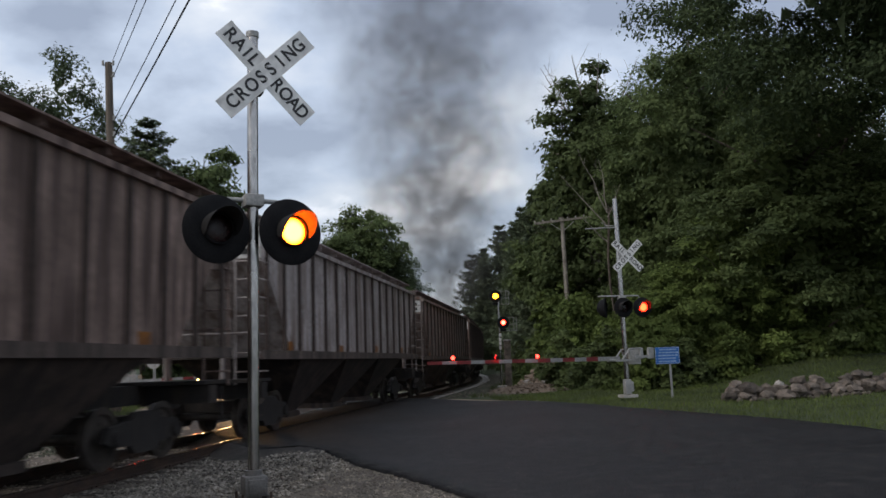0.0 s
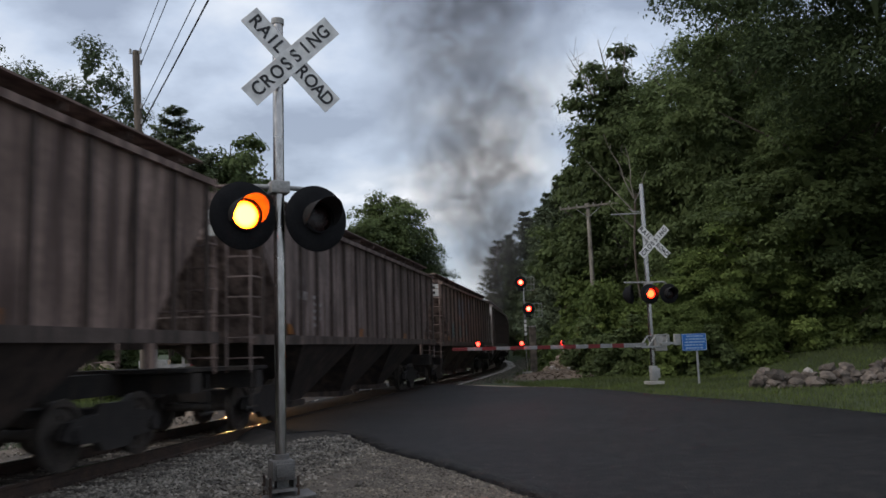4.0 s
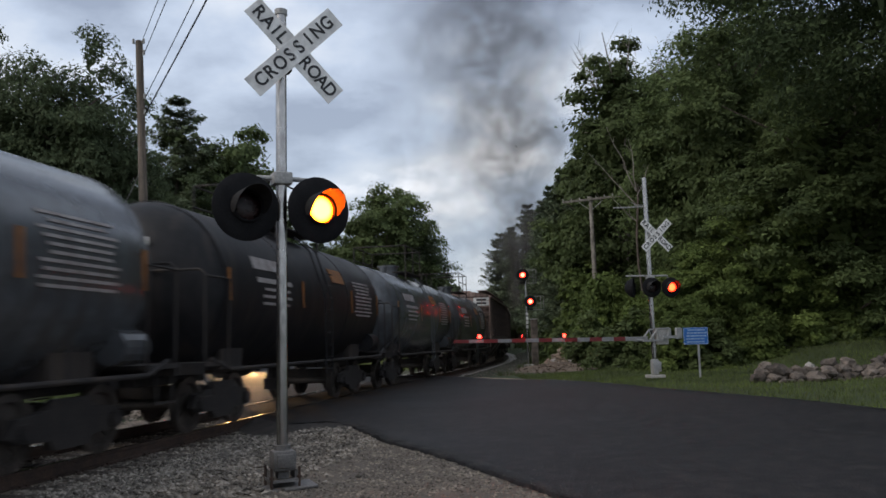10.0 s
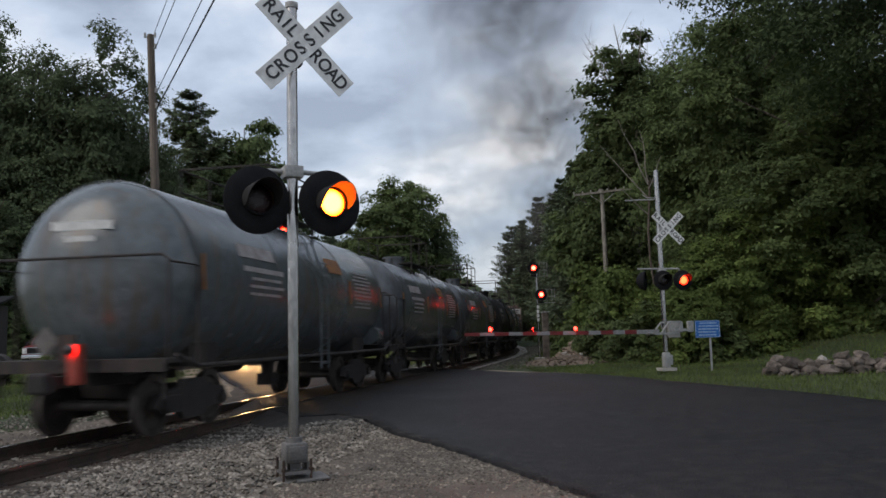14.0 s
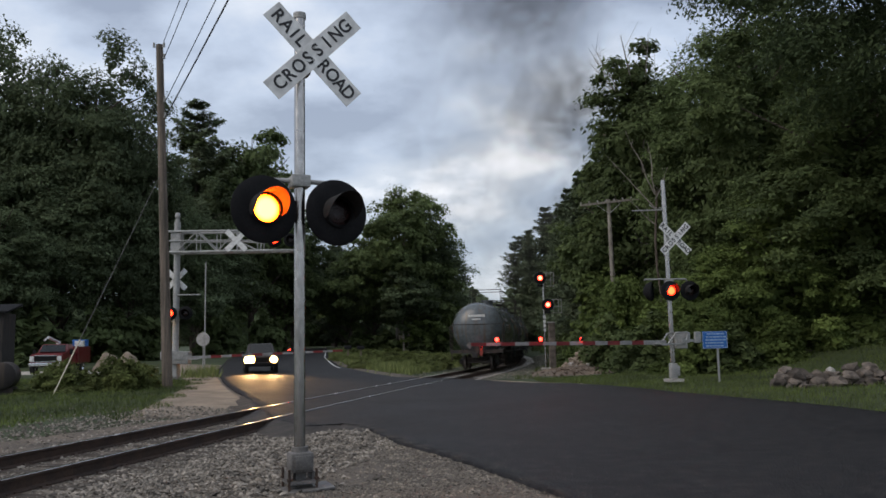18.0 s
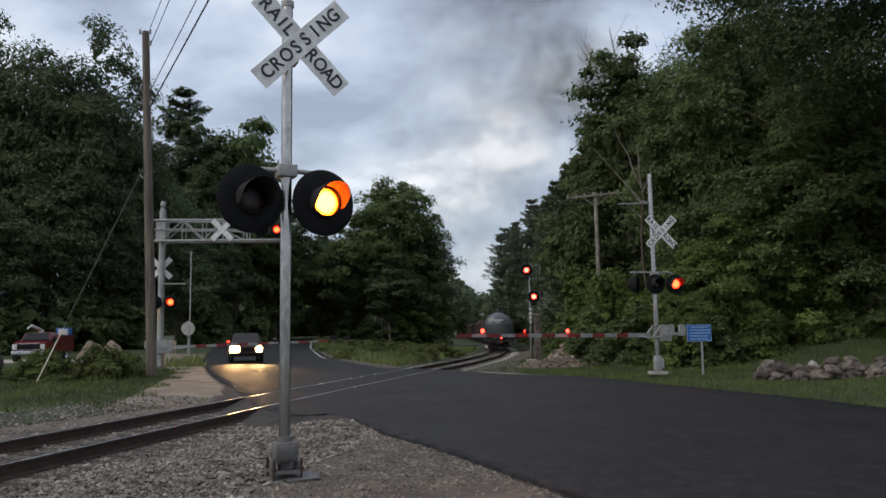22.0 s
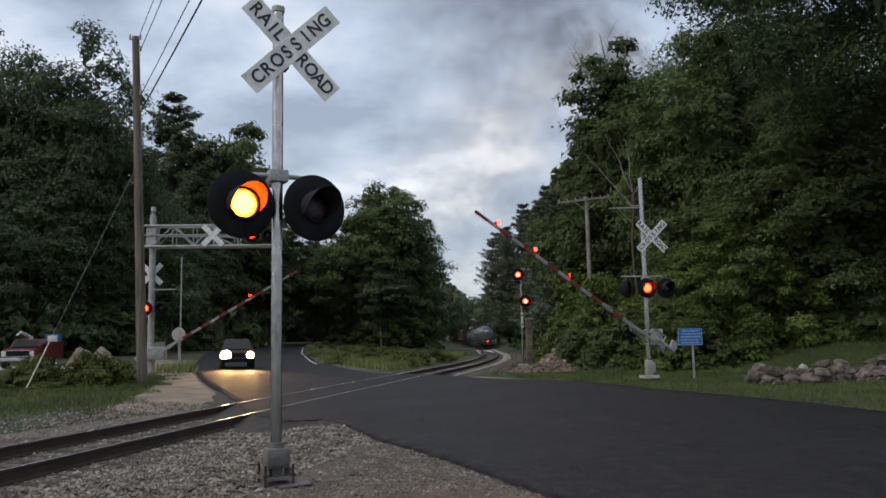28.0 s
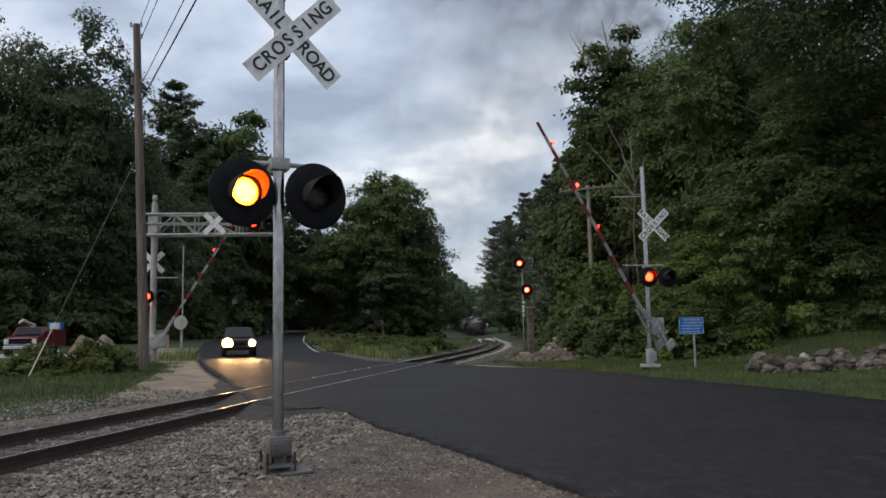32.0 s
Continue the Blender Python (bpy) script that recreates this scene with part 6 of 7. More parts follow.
def utility_pole_right():
    x, y = 10.34, 50.0
    root = thing("utility_pole_with_crossarm", "grey weathered line pole with one crossarm", "utility pole", pose(x, y, 0))
    bm = bmesh.new()
    rod(bm, (0.1, 0, 0.2), (0, 0, 10.1), 0.17, 0.12, n=14)
    part("pole", bm, BIRCH, root, smooth=True)
    bm = bmesh.new()
    bx(bm, (0.1, -0.14, 9.82), (3.7, 0.10, 0.13), pose(0, 0, 0, 0, -5.5, 0) @ Matrix.Translation((0.95, 0, 0.04)))
    part("crossarm", bm, BIRCH, root, "wooden crossarm")
    for k in range(8):
        xx = -1.75 + k * 0.52
        bm = bmesh.new()
        rod(bm, (xx, -0.14, 9.86 + 0.095 * (xx + 0.1)), (xx, -0.14, 10.08 + 0.095 * (xx + 0.1)), 0.03, 0.045, n=8)
        part("insulator", bm, CONCRETE, root)
    for sx in (-1, 1):
        bm = bmesh.new()
        rod(bm, (sx * 0.75, -0.12, 9.78 + 0.09 * sx * 0.7), (0, -0.1, 9.2), 0.022, n=5)
        part("brace", bm, GREYPAINT, root)


utility_pole_right()


def block_signal():
    """The two-headed railway signal by the track."""
    x, y = 5.55, 45.5
    g = ground_at(x, y)
    root = thing("railway_signal", "slim railway signal mast with two lit heads", "railway signal", pose(x, y, g))
    top = 5.05 - g
    bm = bmesh.new()
    rod(bm, (0, 0, -0.1), (0, 0, top + 0.1), 0.06, n=12)
    part("mast", bm, ALU, root, smooth=True)
    bm = bmesh.new()
    bx(bm, (0, 0, 0.05), (0.5, 0.5, 0.2), bevel=0.02)
    part("base", bm, CONCRETE, root)
    spots = []
    for z, xo in ((4.92, -0.18), (3.43, 0.20)):
        bm = bmesh.new()
        lathe(bm, [(0.0, 0.11), (-0.01, 0.20), (0.0, 0.34), (0.02, 0.34), (0.02, 0.11)], 32, pose(xo, -0.16, z - g))
        part("background", bm, BLACKPAINT, root, "round black signal background", True)
        bm = bmesh.new()
        bx(bm, (xo, 0.02, z - g), (0.26, 0.3, 0.32), bevel=0.03)
        bx(bm, (xo, 0.0, z - g - 0.42), (0.3, 0.2, 0.10))
        for sx in (-0.1, 0.1):
            rod(bm, (xo + sx, 0, z - g - 0.42), (xo + sx, 0, z - g), 0.02, n=6)
        part("head", bm, BLACKPAINT, root)
        bm = bmesh.new()
        n = 14
        rows = []
        for k in range(n + 1):
            a = radians(-10) + radians(200) * k / n
            c, s = math.cos(a), math.sin(a)
            rows.append([bm.verts.new((xo + q * c, yy, z - g + q * s)) for q, yy in ((0.155, -0.17), (0.16, -0.42), (0.152, -0.42), (0.148, -0.17))])
        for a, b in zip(rows, rows[1:]):
            for j in range(4):
                bm.faces.new((a[j], a[(j + 1) % 4], b[(j + 1) % 4], b[j]))
        part("hood", bm, BLACKPAINT, root)
        spots.append(pose(xo, -0.17, z - g))
        # maintenance cage beside the head
        bm = bmesh.new()
        for dx in (0.35, 0.62, 0.78):
            rod(bm, (xo + dx, 0.1, z - g - 0.45), (xo + dx, 0.1, z - g + 0.30), 0.014, n=5)
        for dz in (-0.45, -0.1, 0.30):
            rod(bm, (xo, 0.1, z - g + dz), (xo + 0.78, 0.1, z - g + dz), 0.014, n=5)
        part("cage", bm, GREYPAINT, root, "light steel ladder cage")
    for k in range(4):
        bm = bmesh.new()
        bx(bm, (0, -0.07, 2.75 - 0.24 * k - g), (0.13, 0.012, 0.17))
        part("plate", bm, STENCIL, root, "small white plate on the mast")
    hi = part("upper_lens", lens_mesh(0.145, SIG_YELLOW, SIG_RED), None, root, "lit signal lens, yellow and then red", at=spots[0])
    part("lower_lens", lens_mesh(0.145, SIG_RED, LENSDARK), None, root, "lit red signal lens", at=spots[1])
    return hi, spots[0]


SIGNAL = block_signal()


def relay_cabinet():
    x, y = 6.06, 46.5
    root = thing("relay_cabinet", "narrow grey concrete cabinet beside the track", "cabinet", on_ground(x, y))
    h = 2.45 - ground_at(x, y)
    bm = bmesh.new()
    bx(bm, (0, 0, h / 2), (0.36, 0.36, h), bevel=0.02)
    part("body", bm, BOULDER, root)
    bm = bmesh.new()
    bx(bm, (0, 0, h + 0.03), (0.42, 0.42, 0.06), bevel=0.01)
    part("lid", bm, GREYPAINT, root)


relay_cabinet()


def blue_sign():
    root = thing("blue_notice_sign", "blue notice sign with white lines on a steel post", "sign", pose(8.22, 25.0, ground_at(8.22, 25) - 0.02, 0, 0, 6))
    g = ground_at(8.22, 25)
    bm = bmesh.new()
    bx(bm, (0.08, 0.02, 0.62 - g * 0.5), (0.06, 0.035, 1.3), bevel=0.004)
    part("post", bm, GREYPAINT, root)
    bm = bmesh.new()
    bx(bm, (0, 0, 1.355 - g), (0.79, 0.012, 0.52), bevel=0.005)
    face = part("panel", bm, BLUESHEET, root, "blue reflective panel")
    bm = bmesh.new()
    for z0, z1, x0, x1 in ((-0.245, -0.238, -0.38, 0.38), (0.238, 0.245, -0.38, 0.38), (-0.245, 0.245, -0.385, -0.378), (-0.245, 0.245, 0.378, 0.385)):
        bx(bm, ((x0 + x1) / 2, -0.009, 1.355 - g + (z0 + z1) / 2), (x1 - x0, 0.004, z1 - z0))
    part("border", bm, WHITESHEET, face)
    rng = random.Random(2)
    for k in range(5):
        bm = bmesh.new()
        x = -0.33 + 0.08 * rng.random()
        while x < 0.28:
            w = rng.uniform(0.05, 0.13)
            bx(bm, (x + w / 2, -0.009, 1.535 - g - 0.09 * k), (w, 0.004, 0.042))
            x += w + 0.022
        part("text_line", bm, FADEDTEXT, face, "white line of small writing")


blue_sign()


def cantilever():
    x, y = -11.85, 36.0
    root = thing("cantilever_signal", "grey steel cantilever over the road with crossing lights", "crossing signal", pose(x, y, 0.15))
    bm = bmesh.new()
    rod(bm, (0, 0, -0.1), (0, 0, 6.9), 0.14, n=18)
    rod(bm, (0, 0, 6.9), (0, 0, 7.0), 0.10, n=12)
    part("mast", bm, GREYPAINT, root, "thick grey steel mast", True)
    bm = bmesh.new()
    rod(bm, (0, 0, 7.0), (0, 0, 7.12), 0.07, 0.12, n=12)
    rod(bm, (0, 0, 7.12), (0, 0, 7.3), 0.12, 0.10, n=12)
    part("finial", bm, GREYPAINT, root)
    # truss with two chords and lacing
    for yy in (-0.3, 0.3):
        bm = bmesh.new()
        rod(bm, (-0.3, yy, 5.50), (5.6, yy, 5.48), 0.055, n=8)
        part("lower_chord", bm, GREYPAINT, root)
        bm = bmesh.new()
        pipe(bm, [(-0.3, yy, 6.42), (2.75, yy, 6.40), (2.75, yy, 6.1), (2.75, yy, 5.5)], 0.05, 8)
        pipe(bm, [(-0.3, yy, 6.0), (2.75, yy, 5.98), (3.8, yy, 5.9), (3.8, yy, 5.5)], 0.03, 6)
        part("upper_chord", bm, GREYPAINT, root)
        for k in range(4):
            bm = bmesh.new()
            x0, x1 = 0.05 + 0.9 * k, 0.95 + 0.9 * k
            top = 6.4 if x1 < 2.9 else 5.95
            rod(bm, (x0, yy, 5.5 if k % 2 == 0 else top), (x1, yy, top if k % 2 == 0 else 5.5), 0.028, n=6)
            rod(bm, (x1, yy, 5.5), (x1, yy, top), 0.022, n=6)
            part("lacing", bm, GREYPAINT, root)
    bm = bmesh.new()
    for sx in (-0.25, 0.25):
        bx(bm, (0, sx, 5.95), (0.42, 0.06, 1.05))
    part("saddle", bm, GREYPAINT, root)
    # the backs of two crossbucks
    for at in (pose(2.72, -0.36, 5.95, 0, 0, 0), pose(-0.10, 0.24, 4.33, 0, 0, 0)):
        crossbuck(root, at, 1.22, 0.23, False)
    bm = bmesh.new()
    bx(bm, (0.52, -0.1, 3.62), (1.15, 0.1, 0.05))
    part("bracket_bar", bm, GREYPAINT, root)
    bm = bmesh.new()
    rod(bm, (0, -0.1, 2.75), (0.55, -0.1, 2.85), 0.03, n=6)
    part("lamp_arm", bm, GREYPAINT, root)
    # lamps: a pair on the truss and a pair on the mast
    for xx, zz, lst in ((4.42, 5.92, LENSES_L), (5.12, 5.92, LENSES_R), (-0.13, 2.80, LENSES_L), (0.55, 2.80, LENSES_R)):
        lst.append(lamp_head(root, pose(xx, -0.42, zz, 0, 0, 8), 0.30, LENS_FAR))
        bm = bmesh.new()
        rod(bm, (xx, -0.3, zz), (xx, 0.1, zz), 0.03, n=6)
        part("lamp_stem", bm, GREYPAINT, root)
    # warm glint added as a glowing bead on a stem; no lamp known here
    bm = bmesh.new()
    lathe(bm, [(-0.04, 0.0), (-0.03, 0.04), (0.0, 0.055), (0.02, 0.04)], 14, pose(-0.36, -0.34, 2.42))
    part("side_light", bm, AMBER, root, "small glowing bead added for a warm glint")
    bm = bmesh.new()
    rod(bm, (-0.36, -0.31, 2.42), (-0.1, 0, 2.46), 0.02, n=6)
    part("side_light_stem", bm, GREYPAINT, root)
    bm = bmesh.new()
    bx(bm, (0.3, -0.1, 0.86), (0.75, 0.5, 0.55), bevel=0.03)
    part("gate_mechanism", bm, GREYPAINT, root, "grey gate mechanism housing")
    bm = bmesh.new()
    bx(bm, (-0.1, 0, 0.35), (0.5, 0.5, 0.7), bevel=0.03)
    part("base_cabinet", bm, GREYPAINT, root)


cantilever()
GATE_L = gate_arm("crossing_gate", 6.6, "red and white striped crossing gate arm over the road")
gate_lamp(GATE_L, -6.2)
LENSES_L.append(gate_lamp(GATE_L, -2.6))
LENSES_R.append(gate_lamp(GATE_L, -4.6))


def round_sign():
    root = thing("round_road_sign", "back of a round road sign on a thin post", "sign", on_ground(-13.6, 46))
    g = ground_at(-13.6, 46)
    bm = bmesh.new()
    rod(bm, (0, 0.04, -0.2), (0, 0.04, 2.35 - g), 0.03, n=8)
    part("post", bm, GREYPAINT, root)
    bm = bmesh.new()
    rod(bm, (0, 0, 1.92 - g), (0, -0.012, 1.92 - g), 0.38, n=32)
    part("disc", bm, mat("sign_back", (0.42, 0.40, 0.38), rough=0.5, metal=0.3, bump=0), root, "plain grey back of the sign")
    pole = thing("thin_pole", "thin grey pole behind the crossing", "pole", on_ground(-13.62, 46.4))
    bm = bmesh.new()
    rod(bm, (0, 0, -0.2), (0, 0, 6.2), 0.04, n=8)
    part("shaft", bm, GREYPAINT, pole)


round_sign()


# ---- vehicles ----
def wheel(parent, m, r=0.37, w=0.25):
    bm = bmesh.new()
    lathe(bm, [(-w / 2, r * 0.6), (-w / 2, r * 0.93), (-w / 2 + 0.03, r), (w / 2 - 0.03, r), (w / 2, r * 0.93), (w / 2, r * 0.6)], 28, pose(0, 0, 0, 0, 0, 90))
    wh = part("wheel", bm, RUBBER, parent, "black tyre", True, m)
    bm = bmesh.new()
    lathe(bm, [(-w / 2 + 0.03, 0), (-w / 2 + 0.02, r * 0.2), (-w / 2 + 0.06, r * 0.5), (-w / 2, r * 0.62), (w / 2, r * 0.62), (w / 2 - 0.02, 0)], 24, pose(0, 0, 0, 0, 0, 90))
    part("rim", bm, CHROME, wh, "metal rim", True)


def waiting_car():
    """A pickup facing the crossing with its headlamps on; its nose points along -Y."""
    x, y = -9.93, 44.0
    root = thing("waiting_pickup", "dark pickup waiting at the gate with headlamps lit", "car", pose(x, y, float(road_height(x, y)) + 0.012, 0, 0, 15) @ Matrix.Scale(0.87, 4))
    bm = bmesh.new()
    prism(bm, [(-2.05, 0.42), (-2.05, 0.85), (-1.95, 1.02), (-0.95, 1.10), (0.95, 1.12), (3.0, 1.12), (3.0, 0.42)], -0.95, 0.95)
    bmesh.ops.bevel(bm, geom=list(bm.edges), offset=0.05, segments=2, affect="EDGES")
    part("body", bm, CARDARK, root, "dark painted body", True)
    bm = bmesh.new()
    a = [bm.verts.new(v) for v in ((-0.88, -1.0, 1.08), (0.88, -1.0, 1.08), (0.88, 0.95, 1.10), (-0.88, 0.95, 1.10))]
    b = [bm.verts.new(v) for v in ((-0.70, -0.30, 1.74), (0.70, -0.30, 1.74), (0.70, 0.75, 1.76), (-0.70, 0.75, 1.76))]
    for j in range(4):
        bm.faces.new((a[j], a[(j + 1) % 4], b[(j + 1) % 4], b[j]))
    bm.faces.new(b); bm.faces.new(a[::-1])
    bmesh.ops.bevel(bm, geom=list(bm.edges), offset=0.04, segments=2, affect="EDGES")
    part("cab", bm, CARDARK, root, "cab roof and pillars", True)
    bm = bmesh.new()
    v = [bm.verts.new(c) for c in ((-0.74, -0.955, 1.14), (0.74, -0.955, 1.14), (0.62, -0.365, 1.70), (-0.62, -0.365, 1.70))]
    w = [bm.verts.new((c.co.x, c.co.y - 0.03, c.co.z + 0.02)) for c in v]
    for j in range(4):
        bm.faces.new((v[j], v[(j + 1) % 4], w[(j + 1) % 4], w[j]))
    bm.faces.new(w); bm.faces.new(v[::-1])
    part("windscreen", bm, DARKGLASS, root)
    bm = bmesh.new()
    bx(bm, (0, -2.08, 0.80), (1.10, 0.06, 0.26), bevel=0.02)
    part("grille", bm, BLACKPAINT, root)
    bm = bmesh.new()
    bx(bm, (0, -2.12, 0.50), (1.9, 0.16, 0.22), bevel=0.04)
    part("bumper", bm, BLACKPAINT, root)
    for sx in (-1, 1):
        bm = bmesh.new()
        bx(bm, (sx * 1.05, -0.75, 1.22), (0.2, 0.1, 0.16), bevel=0.02)
        part("mirror", bm, BLACKPAINT, root)
        bm = bmesh.new()
        bx(bm, (sx * 0.70, -2.07, 0.80), (0.32, 0.07, 0.24), bevel=0.03)
        hl = part("headlamp", bm, BLACKPAINT, root, "lit headlamp")
        bm = bmesh.new()
        lathe(bm, [(-0.10, 0.0), (-0.08, 0.15), (0.0, 0.26 - 0.05 * sx), (0.02, 0.20)], 24, pose(sx * 0.70, -2.11, 0.80))
        part("bulb_lens", bm, HEADLAMP, hl, "glowing warm headlamp lens")
        for yy in (-1.25, 2.05):
            wheel(root, pose(sx * 0.86, yy, 0.37))
    for sx in (-1, 1):
        lamp = new("headlamp_beam", bpy.data.lights.new("headlamp_beam", "SPOT"))
        lamp.data.energy, lamp.data.color, lamp.data.spot_size, lamp.data.spot_blend, lamp.data.shadow_soft_size = 1000, (1.0, 0.58, 0.24), radians(52), 1.0, 0.15
        p = root.matrix_basis @ Vector((sx * 0.66, -2.25, 0.80))
        q = root.matrix_basis @ Vector((sx * 0.8, -26, 0.45))
        lamp.matrix_world = look(p, q)


waiting_car()


def service_truck():
    x, y = -23.9, 50.0
    root = thing("service_truck", "red heavy service truck with a white crane, parked by the woods", "truck", pose(x, y, ground_at(x, y), 0, 0, 9) @ Matrix.Diagonal((0.9, 0.9, 0.9, 1)))
    bm = bmesh.new()
    prism(bm, [(-1.6, 0.55), (-1.6, 1.22), (-1.45, 1.32), (-0.3, 1.40), (0.05, 1.42), (1.6, 1.42), (1.6, 0.55)], -1.0, 1.0)
    bmesh.ops.bevel(bm, geom=list(bm.edges), offset=0.05, segments=2, affect="EDGES")
    part("cab_body", bm, TRUCKRED, root, "red cab and bonnet", True)
    bm = bmesh.new()
    a = [bm.verts.new(v) for v in ((-0.95, -0.28, 1.40), (0.95, -0.28, 1.40), (0.95, 1.6, 1.40), (-0.95, 1.6, 1.40))]
    b = [bm.verts.new(v) for v in ((-0.80, 0.22, 1.98), (0.80, 0.22, 1.98), (0.82, 1.55, 1.98), (-0.82, 1.55, 1.98))]
    for j in range(4):
        bm.faces.new((a[j], a[(j + 1) % 4], b[(j + 1) % 4], b[j]))
    bm.faces.new(b); bm.faces.new(a[::-1])
    bmesh.ops.bevel(bm, geom=list(bm.edges), offset=0.05, segments=2, affect="EDGES")
    part("cab_roof", bm, TRUCKRED, root, "", True)
    bm = bmesh.new()
    v = [bm.verts.new(c) for c in ((-0.82, -0.27, 1.46), (0.82, -0.27, 1.46), (0.72, 0.15, 1.92), (-0.72, 0.15, 1.92))]
    w = [bm.verts.new((c.co.x, c.co.y - 0.03, c.co.z + 0.02)) for c in v]
    for j in range(4):
        bm.faces.new((v[j], v[(j + 1) % 4], w[(j + 1) % 4], w[j]))
    bm.faces.new(w); bm.faces.new(v[::-1])
    part("windscreen", bm, DARKGLASS, root)
    bm = bmesh.new()
    bx(bm, (0, -1.63, 1.02), (1.35, 0.06, 0.42), bevel=0.03)
    part("grille", bm, BLACKPAINT, root, "black radiator grille")
    bm = bmesh.new()
    bx(bm, (0, -1.72, 0.66), (2.0, 0.16, 0.2), bevel=0.04)
    part("bumper", bm, CHROME, root, "bright steel bumper")
    bm = bmesh.new()
    bx(bm, (0, -1.67, 1.24), (1.4, 0.05, 0.05))
    bx(bm, (0, -1.67, 0.84), (1.4, 0.05, 0.04))
    part("grille_bar", bm, CHROME, root)
    for sx in (-1, 1):
        bm = bmesh.new()
        bx(bm, (sx * 0.85, -1.62, 1.02), (0.28, 0.07, 0.36), bevel=0.03)
        part("headlight", bm, STENCIL, root, "unlit square headlight")
        bm = bmesh.new()
        bx(bm, (sx * 1.18, -0.1, 1.45), (0.22, 0.12, 0.36), bevel=0.02)
        part("mirror", bm, BLACKPAINT, root)
        for yy in (-0.85, 3.1):
            wheel(root, pose(sx * 0.95, yy, 0.45), 0.45, 0.28)
    bm = bmesh.new()
    bx(bm, (0, 3.2, 1.25), (2.3, 3.1, 1.15), bevel=0.03)
    part("service_body", bm, TRUCKRED, root, "red utility body with lockers")
    bm = bmesh.new()
    bx(bm, (0, 2.2, 0.62), (0.9, 6.6, 0.25))
    part("chassis", bm, BLACKPAINT, root)
    bm = bmesh.new()
    rod(bm, (-0.7, 3.4, 1.8), (-0.7, 3.4, 2.2), 0.14, n=12)
    rod(bm, (-0.7, 3.4, 2.15), (-0.55, 0.6, 2.45), 0.10, n=10)
    rod(bm, (-0.55, 0.6, 2.45), (-0.6, 0.0, 2.25), 0.06, n=8)
    part("crane", bm, WHITESHEET, root, "white folded crane boom")
    bm = bmesh.new()
    bx(bm, (1.15, 1.9, 2.0), (0.6, 0.4, 0.42), bevel=0.03)
    part("toolbox", bm, STENCIL, root, "pale box on the body")
    bm = bmesh.new()
    bx(bm, (0.75, 3.6, 2.05), (0.8, 1.2, 0.5), bevel=0.05)
    part("blue_cover", bm, BLUESHEET, root, "blue covered load")


service_truck()


# ---- stones, piles and small things ----
def rock(rng, size, flat=0.75, sub=2):
    bm = bmesh.new()
    bmesh.ops.create_icosphere(bm, subdivisions=sub, radius=1.0)
    o = Vector((rng.uniform(-50, 50), rng.uniform(-50, 50), rng.uniform(-50, 50)))
    for v in bm.verts:
        d = v.co.normalized()
        k = 1 + 0.42 * noise.noise(d * 1.3 + o) + 0.24 * noise.noise(d * 2.9 + o)
        v.co = Vector((d.x * size[0] * k, d.y * size[1] * k, d.z * size[2] * k * flat / 0.75))
    return bm


def stone_wall():
    """Three rough courses of fieldstones, the big ones below and the gaps filled by small ones."""
    rng = random.Random(12)
    root = thing("stone_wall", "low dry wall of weathered fieldstones on the lawn", "stone wall")

    def line(x):
        return 22.2 - 0.10 * (x - 8.9)
    for course, (lo, hi, lift, keep) in enumerate(((0.17, 0.32, 0.11, 1.0), (0.16, 0.28, 0.28, 1.0), (0.13, 0.22, 0.45, 0.55))):
        x = 8.75 + 0.12 * course
        while x < 15.4:
            w = rng.uniform(lo, hi)
            h = w * rng.uniform(0.55, 0.8)
            y = line(x) + rng.uniform(-0.09, 0.09) + 0.05 * course
            pale = course == 2 and 10.3 < x + w < 10.55
            if rng.random() < keep or pale:
                part("stone", rock(rng, (w * 1.1, w * 0.9, h), 0.75, 2 if w > 0.16 else 1), BOULDERW if pale else BOULDER, root, "pale round stone" if pale else "", False,
                     pose(x + w, y, ground_at(x + w, y) + lift + rng.uniform(-0.05, 0.05), rng.uniform(-16, 16), rng.uniform(-16, 16), rng.uniform(0, 360)))
            x += w * rng.uniform(1.35, 1.6)
    for k in range(26):
        x, w = rng.uniform(8.8, 15), rng.uniform(0.06, 0.12)
        y = line(x) - rng.uniform(0.22, 0.4)
        part("stone", rock(rng, (w, w, w * 0.7), 0.75, 1), BOULDER, root, "", False, pose(x, y, ground_at(x, y) + w * 0.35, 0, 0, rng.uniform(0, 360)))


stone_wall()


